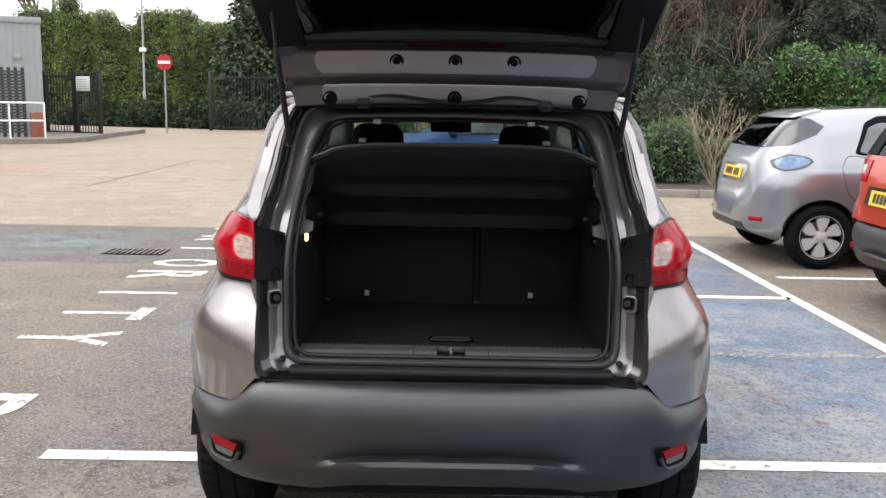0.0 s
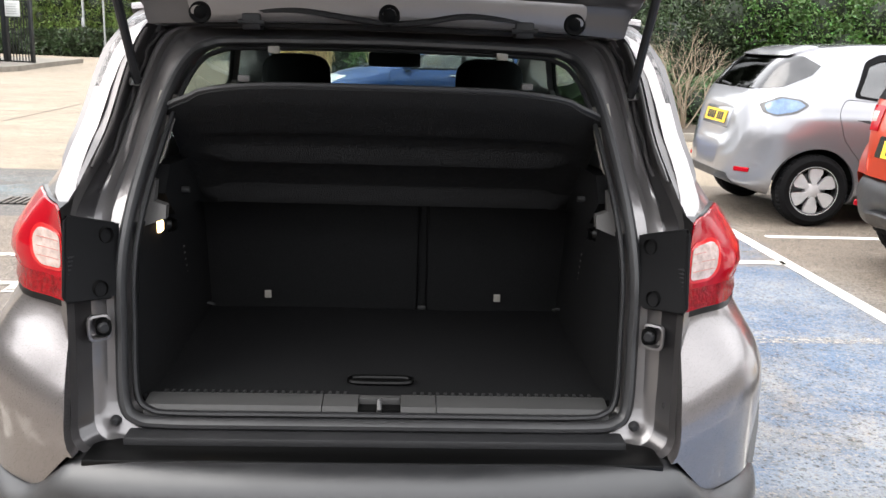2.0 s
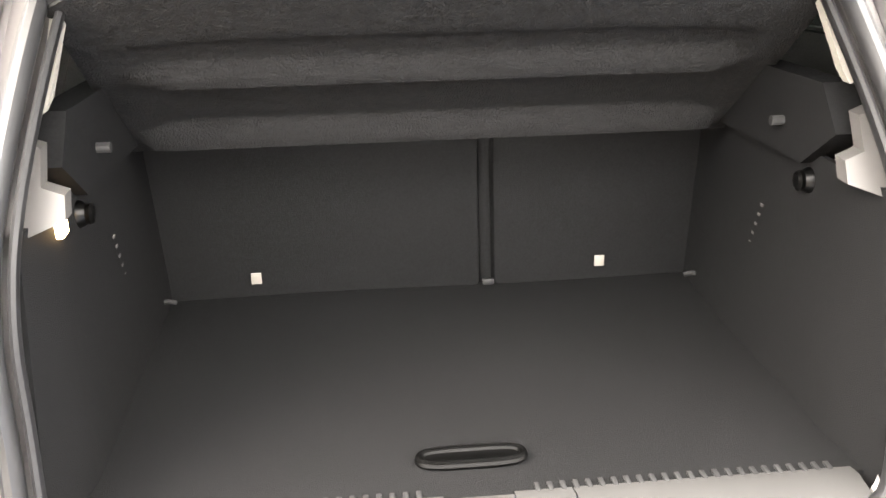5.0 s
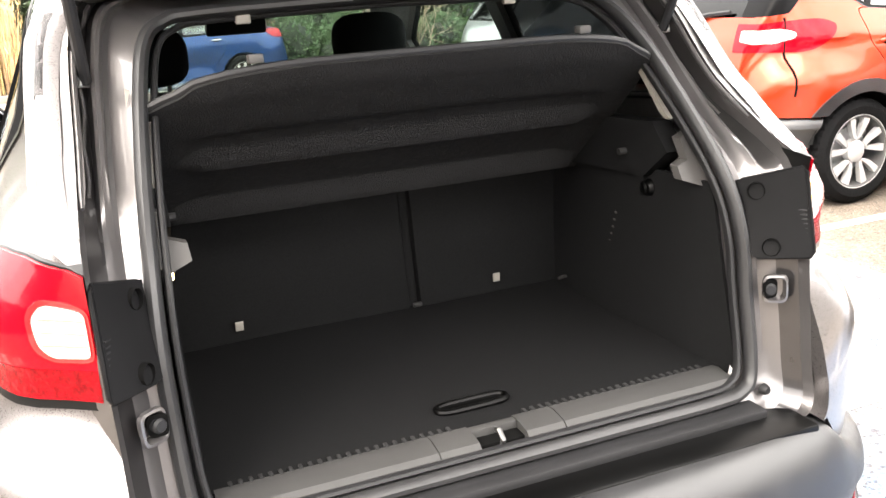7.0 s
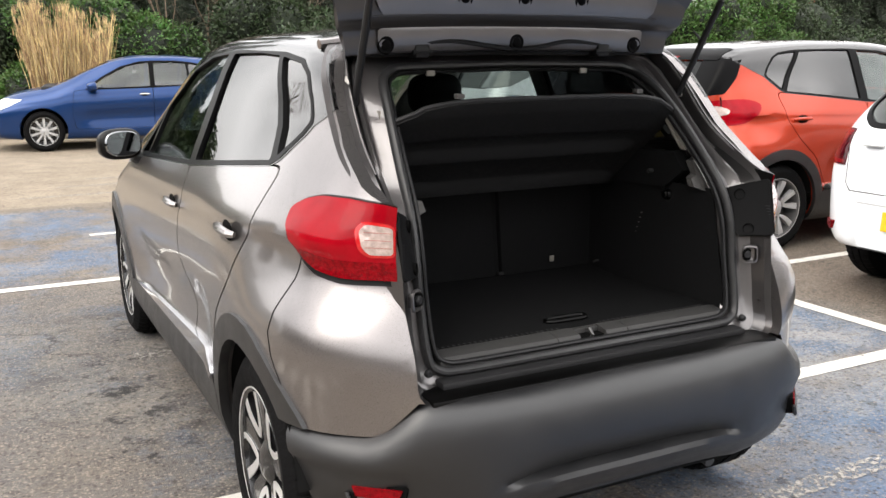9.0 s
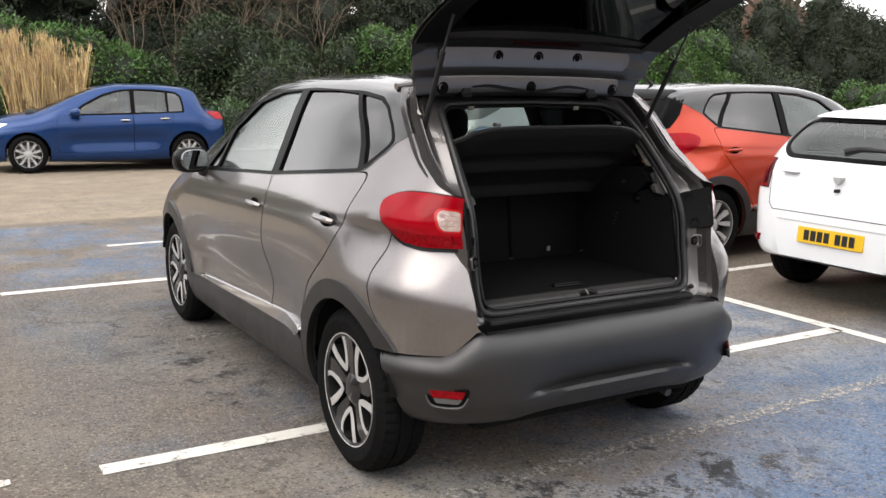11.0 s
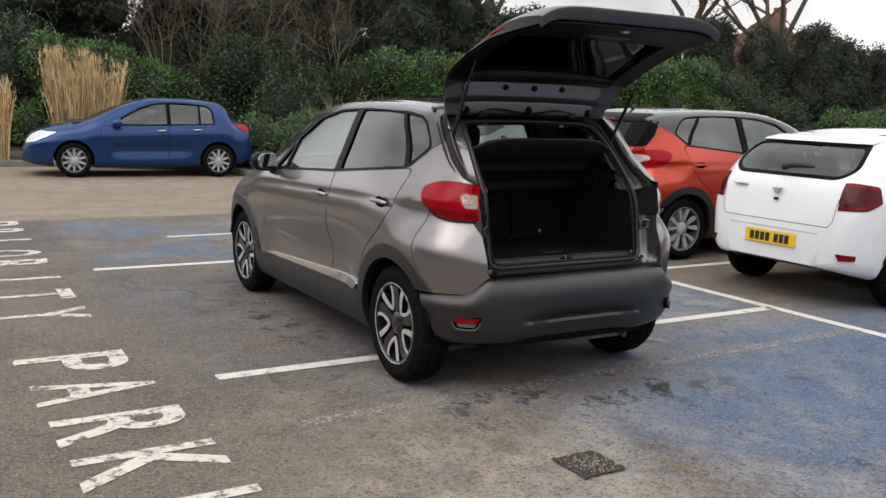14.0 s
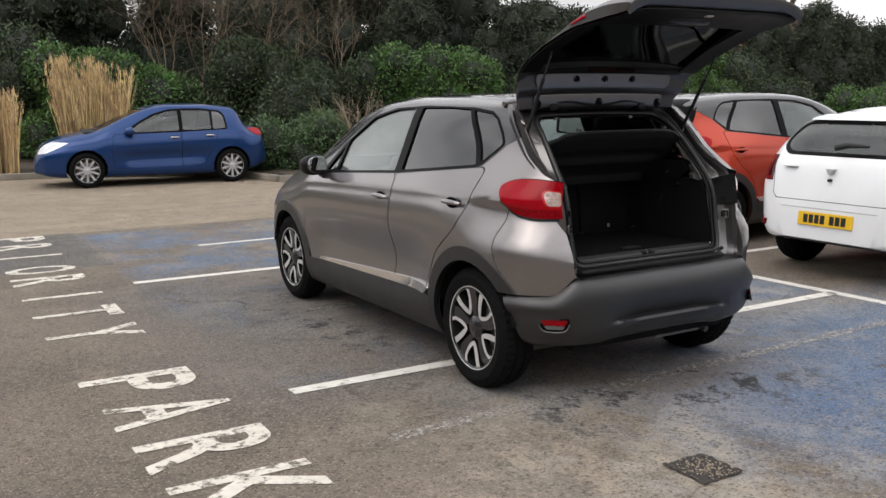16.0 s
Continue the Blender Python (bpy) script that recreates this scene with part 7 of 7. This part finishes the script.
# laurel shrubs
for k, (x, y, w, h) in enumerate([(0.2, 19.4, 2.0, 3.1), (2.0, 19.6, 1.3, 2.6), (8.4, 18.0, 1.7, 3.1), (10.2, 18.2, 1.6, 3.0), (16.0, 17.0, 1.6, 3.3), (17.6, 17.0, 1.5, 3.4), (24.6, 15.8, 1.9, 2.0)]):
    lob = lobes_in(rs, x - w * 0.55, x + w * 0.55, y - 0.6, y + 0.6, 0.7, h - 0.7, 24, 0.40, 0.66)
    bush("laurel_bush", "glossy bright green laurel bush", "bush", lob, 24000, 0.092, "leaf_laurel", 200 + k, "laurel bushes", inner=0.68)
# ivy and scrub between
for k, (x, y, w, h) in enumerate([(4.2, 19.4, 1.8, 3.0), (6.2, 18.6, 1.4, 2.6), (13.2, 17.8, 1.8, 2.6), (20.5, 17.4, 2.0, 2.8), (-1.6, 20.5, 1.2, 3.2)]):
    lob = lobes_in(rs, x - w, x + w, y - 0.6, y + 0.6, 0.5, h - 0.6, 14, 0.5, 0.9)
    bush("ivy_scrub", "dark scrubby bush covered in ivy leaves", "bush", lob, 19000, 0.095, "leaf_ivy", 300 + k, "ivy scrub", inner=0.66)
# low shrubs in the bed
for k, (x, y, r, h, mt) in enumerate([(3.1, 14.1, 0.80, 1.1, "leaf_juniper"), (3.85, 14.0, 0.75, 1.2, "leaf_juniper"), (4.2, 14.9, 0.7, 1.25, "leaf_juniper"), (5.5, 14.6, 0.9, 1.25, "leaf_juniper"), (6.8, 14.4, 0.8, 1.2, "leaf_juniper")]):
    lob = lobes_in(rs, x - r * 0.6, x + r * 0.6, y - r * 0.4, y + r * 0.4, 0.3, h - 0.3, 8, 0.35, 0.5)
    bush("low_shrub", "low rounded green shrub at the kerb", "bush", lob, 7000, 0.075, mt, 400 + k, "low shrubs", inner=0.75)


def reeds(name, x, y, w, h, count, seed):
    r = np.random.RandomState(seed)
    root = thing(name, "clump of tall dry straw-coloured reeds", "grass clump", None, "dry reed clumps")
    v, f, pv, pf = [], [], [], []
    tufts = [(r.uniform(-0.85, 0.85) * w, r.uniform(-0.4, 0.4), r.uniform(0.72, 1.0)) for k in range(13)]
    for k in range(count):
        tx, ty, th = tufts[r.randint(len(tufts))]
        a, q = r.uniform(0, 2 * math.pi), math.sqrt(r.uniform())
        bx, by = x + tx + math.cos(a) * q * 0.15, y + ty + math.sin(a) * q * 0.15
        hh = h * th * r.uniform(0.45, 1.0) * (1 - 0.10 * abs(tx) / w)
        lean = (tx / w * 0.10 + r.normal() * 0.045, ty * 0.1 + r.normal() * 0.045)
        t = r.uniform(0.004, 0.011)
        ang = r.uniform(0, 6.28)
        i = len(v)
        for m in range(4):
            z = m / 3
            off = (lean[0] * hh * z ** 1.6, lean[1] * hh * z ** 1.6)
            tt = t * (1 - 0.6 * z)
            v += [(bx + off[0] - tt * math.cos(ang), by + off[1] - tt * math.sin(ang), hh * z + 0.08), (bx + off[0] + tt * math.cos(ang), by + off[1] + tt * math.sin(ang), hh * z + 0.08)]
        for m in range(3):
            f.append((i + 2 * m, i + 2 * m + 1, i + 2 * m + 3, i + 2 * m + 2))
        if r.uniform() < 0.5:
            px, py, pz = bx + lean[0] * hh, by + lean[1] * hh, hh + 0.08
            for c in range(4):
                e = r.normal(size=3) * 0.012
                i = len(pv)
                pv += [(px + e[0] - 0.004, py, pz - 0.10), (px + e[0] + 0.006, py + e[1], pz - 0.06), (px + e[0] * 3 + e[2], py + e[1] * 2, pz + 0.08 + e[2])]
                pf.append((i, i + 1, i + 2))
    part("straw", sheet_of("straw", v, f, M["reed"]), M["reed"], root, smooth=0)
    part("plume", sheet_of("plume", pv, pf, M["reed"]), M["reed"], root, smooth=0)


reeds("reed_clump", 0.08, 16.9, 0.62, 2.6, 2600, 1)
reeds("reed_clump", -1.85, 16.9, 0.50, 2.1, 1700, 2)


def branching(bm, r, p, d, length, rad, depth, spread=0.55, kids=3):
    pts, q = [p], p
    dd = d.copy()
    for k in range(3):
        dd = (dd + Vector(r.normal(size=3)) * 0.12 + Vector((0, 0, 0.05))).normalized()
        q = q + dd * length / 3
        pts.append(q)
    add_tube(bm, pts, [rad, rad * 0.85, rad * 0.72, rad * 0.6], 5 if rad > 0.02 else 3, cap=False)
    if depth:
        for k in range(kids):
            t = r.uniform(0.45, 1.0)
            i = min(int(t * 3), 2)
            st = pts[i].lerp(pts[i + 1], t * 3 - i)
            nd = (dd + Vector(r.normal(size=3)) * spread).normalized()
            branching(bm, r, st, nd, length * r.uniform(0.55, 0.8), rad * 0.5, depth - 1, spread, kids)


def bare_tree(name, label, x, y, h, rad, seed, depth=4, group="bare winter trees", mat="bark"):
    r = np.random.RandomState(seed)
    root = thing(name, label, "tree", None, group)
    part("trunk", tube_mesh([(x, y, -0.05), (x + 0.05, y, h * 0.2), (x, y + 0.05, h * 0.4)], [rad * 1.25, rad, rad * 0.8], 8), M[mat], root)
    bm = bmesh.new()
    for k in range(5):
        a = r.uniform(0, 6.28)
        branching(bm, r, Vector((x, y + 0.05, h * r.uniform(0.3, 0.4))), Vector((math.cos(a) * 0.45, math.sin(a) * 0.45, 1)).normalized(), h * 0.3, rad * 0.55, depth)
    part("branching", bm, M[mat], root)


bare_tree("bare_tree", "tall leafless tree with fine branches", 25.5, 25.0, 12, 0.22, 1)
bare_tree("bare_tree", "tall leafless tree with fine branches", 30.0, 24.0, 12, 0.25, 2)
bare_tree("bare_tree", "tall leafless tree with fine branches", 17.0, 28.0, 12, 0.25, 3)
bare_tree("bare_tree", "tall leafless tree with fine branches", -24.0, 53.0, 12, 0.22, 4)
for k, (x, y, h) in enumerate([(2.6, 20.6, 5.0), (3.6, 20.8, 5.4), (5.6, 19.9, 4.6), (7.2, 19.9, 5.0), (4.5, 20.2, 5.2)]):
    bare_tree("bare_shrub", "tall leafless brown shrub among evergreens", x, y, h, 0.034, 20 + k, 5, "bare shrubs", "twig")


def twig_shrub(x, y, h, seed):
    r = np.random.RandomState(seed)
    root = thing("twiggy_shrub", "leafless pale twiggy shrub in the bed", "shrub")
    bm = bmesh.new()
    for k in range(9):
        a = r.uniform(0, 6.28)
        branching(bm, r, Vector((x, y, 0.05)), Vector((math.cos(a) * 0.55, math.sin(a) * 0.55, 1)).normalized(), h * 0.50, 0.017, 3, 0.36, 3)
    part("twig_mass", bm, M["twig_pale"], root)


twig_shrub(4.72, 13.4, 1.75, 5)
# bed and kerb
bed = bmesh.new()
rows = []
for x in np.linspace(-2.6, 34, 47):
    y0 = 16.3 if x < -1 else (16.3 - (x + 1) * 0.42 if x < 2.9 else (13.0 if x < 3.6 else 12.75 - 0.02 * x))
    rows.append([Vector((x, y0 + (34 - y0) * k ** 2, 0.10 + 0.15 * k + 0.05 * noise.noise(Vector((x, k * 9, 0))))) for k in np.linspace(0, 1, 12)])
tagged(part("planting_bed", grid_mesh(rows), M["earth"]), "bare earth planting bed behind the kerb", "bed", kind="structure")
k_root = thing("kerb", "weathered concrete kerb at the planting bed", "kerb", kind="structure")
pts = [(-4.2, 30.0), (-3.0, 22.0), (-2.6, 17.0), (-2.3, 16.3), (-1, 16.2), (1.0, 15.3), (2.3, 14.6), (2.45, 13.6), (2.6, 12.75), (3.4, 12.5), (5, 12.5), (8, 12.45), (12, 12.4), (18, 12.3), (26, 12.2), (34, 12.1)]
for (x0, y0), (x1, y1) in zip(pts, pts[1:]):
    n = max(1, round(math.hypot(x1 - x0, y1 - y0) / 0.915))
    a = math.degrees(math.atan2(y1 - y0, x1 - x0))
    for k in range(n):
        ln = math.hypot(x1 - x0, y1 - y0) / n
        o = part("kerb_stone", box_mesh(0.004, ln - 0.004, -0.06, 0.065, -0.05, 0.125, 0.012), M["concrete"], k_root)
        o.matrix_local = pose(x0 + (x1 - x0) * k / n, y0 + (y1 - y0) * k / n, 0, 0, 0, a)

# ---- gateway, fence and building beyond ----
def railing(name, label, x0, y0, x1, y1, h, pitch, group=""):
    root = thing(name, label, "fence", pose(x0, y0, 0, 0, 0, math.degrees(math.atan2(y1 - y0, x1 - x0))), group)
    L = math.hypot(x1 - x0, y1 - y0)
    for x in (0.0, L):
        part("post", box_mesh(x - 0.06, x + 0.06, -0.06, 0.06, 0, h + 0.12, 0.01), M["iron"], root)
    for z in (0.18, h - 0.12):
        part("rail", box_mesh(0, L, -0.02, 0.02, z - 0.025, z + 0.025), M["iron"], root, smooth=0)
    me = None
    for k in range(1, int(L / pitch)):
        if me is None:
            me = to_mesh(prism([(-0.015, 0.06), (0.015, 0.06), (0.015, h - 0.02), (0.0, h + 0.06), (-0.015, h - 0.02)], "y", -0.012, 0.012))
            me.materials.append(M["iron"])
        o = part("bar", me, M["iron"], root, smooth=0)
        o.location = (k * pitch, 0, 0)
    return root


g1 = railing("metal_gate", "black steel gate leaf with a white sign, standing open", -13.56, 31.0, -12.55, 30.6, 2.3, 0.13)
part("sign_board", box_mesh(0.08, 0.70, -0.06, -0.03, 1.68, 2.2, 0.004), M["white_metal"], g1, "white sign with unreadable lines")
for k in range(5):
    part("sign_bar", box_mesh(0.14, 0.62 - 0.06 * (k % 2), -0.064, -0.058, 2.08 - k * 0.08, 2.095 - k * 0.08), M["galv"], g1, smooth=0)
railing("metal_gate", "black steel gate leaf standing open", -14.85, 31.4, -13.62, 31.0, 2.3, 0.13)
railing("metal_fence", "black steel palisade fence", -10.95, 40.0, -5.2, 39.6, 2.6, 0.15)
railing("metal_fence", "black steel palisade fence", -5.1, 39.6, 3.0, 39.0, 2.6, 0.15)
np_root = thing("no_entry_sign", "red and white round no-entry sign on a post", "road sign", pose(-11.82, 36.0, 0))
part("post", tube_mesh([(0, 0.05, 0), (0, 0.05, 3.1)], 0.04, 8), M["galv"], np_root)
part("sign_face", lathe([(-0.01, 0.0), (-0.01, 0.33), (0.01, 0.33), (0.01, 0.0)], axis="y", sides=32, centre=(0, 0, 2.95)), M["sign_red"], np_root)
part("sign_bar", box_mesh(-0.25, 0.25, -0.02, -0.012, 2.89, 3.01), M["white_metal"], np_root, smooth=0)
lp = thing("lamp_post", "tall grey steel lamp post", "lamp post", pose(-15.3, 44.0, 0))
part("pole", tube_mesh([(0, 0, 0), (0, 0, 1.2), (0, 0, 1.25), (0, 0, 9)], [0.10, 0.10, 0.06, 0.045], 10), M["galv"], lp)
part("bracket_box", box_mesh(-0.16, 0.16, -0.12, 0.02, 3.75, 3.95, 0.02), M["white_metal"], lp)
part("sign_plate", box_mesh(-0.08, 0.08, -0.10, -0.07, 1.3, 1.8, 0.01), M["galv"], lp)

bd = thing("metal_clad_building", "pale grey ribbed metal-clad industrial building", "building", pose(-13.15, 27.2, 0, 0, 0, 27))
rows = []
for k in range(160):
    y = k * 0.05
    rows.append([Vector((0.03 if k % 4 in (0, 1) else 0.0, y, z)) for z in (2.3, 3.75)])
part("wall_cladding", thick_grid(rows, 0.05), M["cladding"], bd)
rows = [[Vector((-k * 0.05, -0.0 - (0.03 if k % 4 in (0, 1) else 0.0), z)) for z in (0.0, 3.75)] for k in range(200)]
part("wall_cladding", thick_grid(rows, 0.05), M["cladding"], bd)
part("lower_wall", box_mesh(-0.25, -0.02, 0.0, 8.0, 0, 2.3), M["cladding"], bd, smooth=0)
part("roof_edge", box_mesh(-10, 0.10, -0.12, 8.0, 3.75, 3.95, 0.02), M["cladding"], bd)
part("corner_trim", box_mesh(-0.08, 0.06, -0.06, 0.08, 0, 3.75, 0.01), M["cladding"], bd)
part("wall_lamp", box_mesh(-0.75, -0.55, -0.14, -0.02, 2.62, 2.78, 0.02), M["galv"], bd)
part("louvre_opening", box_mesh(-2.75, -0.38, -0.075, -0.035, 0.12, 2.36, 0.0), M["iron"], bd, smooth=0)
for k in range(20):
    part("louvre_slat", box_mesh(-2.65, -0.48, -0.105, -0.075, 0.30 + k * 0.10, 0.36 + k * 0.10, 0.0), M["galv_dark"], bd, smooth=0)
part("brick_pier", box_mesh(-0.36, 0.02, -0.34, -0.06, 0.05, 0.95, 0.01), M["brick"], bd)
pv = thing("raised_kerb", "concrete kerbed pavement beside the building", "kerb", kind="structure")
bm = prism([(-28, 24.4), (-13.2, 25.2), (-12.2, 26.0), (-11.9, 28.0), (-12.3, 31.0), (-12.7, 36), (-28, 36)], "z", -0.05, 0.16)
part("pavement_slab", bm, M["concrete"], pv, smooth=0)
wr = thing("hand_rail", "white painted tubular steel guard rail", "railing", pose(-12.6, 26.1, 0.16, 0, 0, 27))
for k in range(4):
    part("post", tube_mesh([(-k * 1.0, -k * 0.05, 0), (-k * 1.0, -k * 0.05, 1.1)], 0.03, 8), M["white_metal"], wr)
for z in (0.55, 1.1):
    part("rail", tube_mesh([(0.02, 0, z), (-6, -0.3, z)], 0.03, 8), M["white_metal"], wr)
# tall clipped hedge and trees beyond the gate
for k in range(9):
    x = -21.5 + k * 2.2
    lob = [(x + a + rs.uniform(-.15, .15), 47.6 - k * 0.3 + rs.uniform(-.2, .2), b + rs.uniform(-.15, .15), 0.75, 0.7, 0.7) for a in (-1.1, -0.4, 0.3, 1.0) for b in np.arange(0.4, 6.0 - 0.20 * k + 0.25 * math.sin(k * 2.3 + a), 0.72)]
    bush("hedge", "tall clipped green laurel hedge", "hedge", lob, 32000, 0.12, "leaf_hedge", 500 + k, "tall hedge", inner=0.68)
for k, (x, y, h, w) in enumerate([(-9.6, 45.5, 7.0, 2.6), (-5.5, 46, 8.5, 2.9), (-1.0, 46, 9, 3.0), (4, 45, 9, 3.0), (9, 44, 8, 3.0), (14, 42, 8, 3.0)]):
    lob = [(x + rs.uniform(-.5, .5), y + rs.uniform(-.4, .4), 0.8 + f * (h - 1.5), w * (1 - 0.5 * f), w * (1 - 0.5 * f), h * 0.13) for f in np.linspace(0, 1, 10)]
    bush("evergreen_tree", "large dark evergreen tree beyond the fence", "tree", lob, 15000, 0.30, "leaf_ivy" if k == 0 else "leaf_dark", 600 + k, "trees beyond the fence", droop=0.4, inner=0.66)
for k in range(8):
    lob = lobes_in(rs, -20.5 + k * 1.35, -18.9 + k * 1.35, 44.6 - k * 0.42, 45.4 - k * 0.42, 0.1, 0.6 + 0.1 * k, 9, 0.3, 0.5)
    bush("ivy_bank", "low ivy growing on the bank", "bush", lob, 3500, 0.22, "leaf_ivy", 700 + k, "ivy on the bank", inner=0.66)
# plain dark walls added out of view to close the yard and darken reflections
for name, x0, x1, y0, y1 in (("unseen_wall_west", -22.3, -22.0, -26.0, 20.0), ("unseen_wall_south", -22.0, 34.0, -26.3, -26.0), ("unseen_wall_east", 34.0, 34.3, -26.0, 11.0)):
    tagged(part(name, box_mesh(x0, x1, y0, y1, -0.05, 6.0), M["unseen_wall"], smooth=0), "unseen dark wall added to darken what the cars reflect", "wall", kind="structure")
# brick house in the distance
hs = thing("brick_house", "distant red brick house with a tiled gable roof", "house", pose(46, 38, 0, 0, 0, 35))
part("wall", box_mesh(-4, 4, -3, 3, 0, 5.0), M["brick"], hs, smooth=0)
part("roof", prism([(-3.4, 4.9), (3.4, 4.9), (0, 7.6)], "x", -4.3, 4.3), M["roof_tile"], hs, smooth=0)
part("chimney", box_mesh(2.4, 3.1, -0.4, 0.4, 6.5, 8.6), M["brick"], hs, smooth=0)
for k in (-2.2, 0.4, 2.6):
    part("window", box_mesh(k - 0.5, k + 0.5, -3.04, -2.98, 3.1, 4.3), M["glass_dark"], hs, smooth=0)
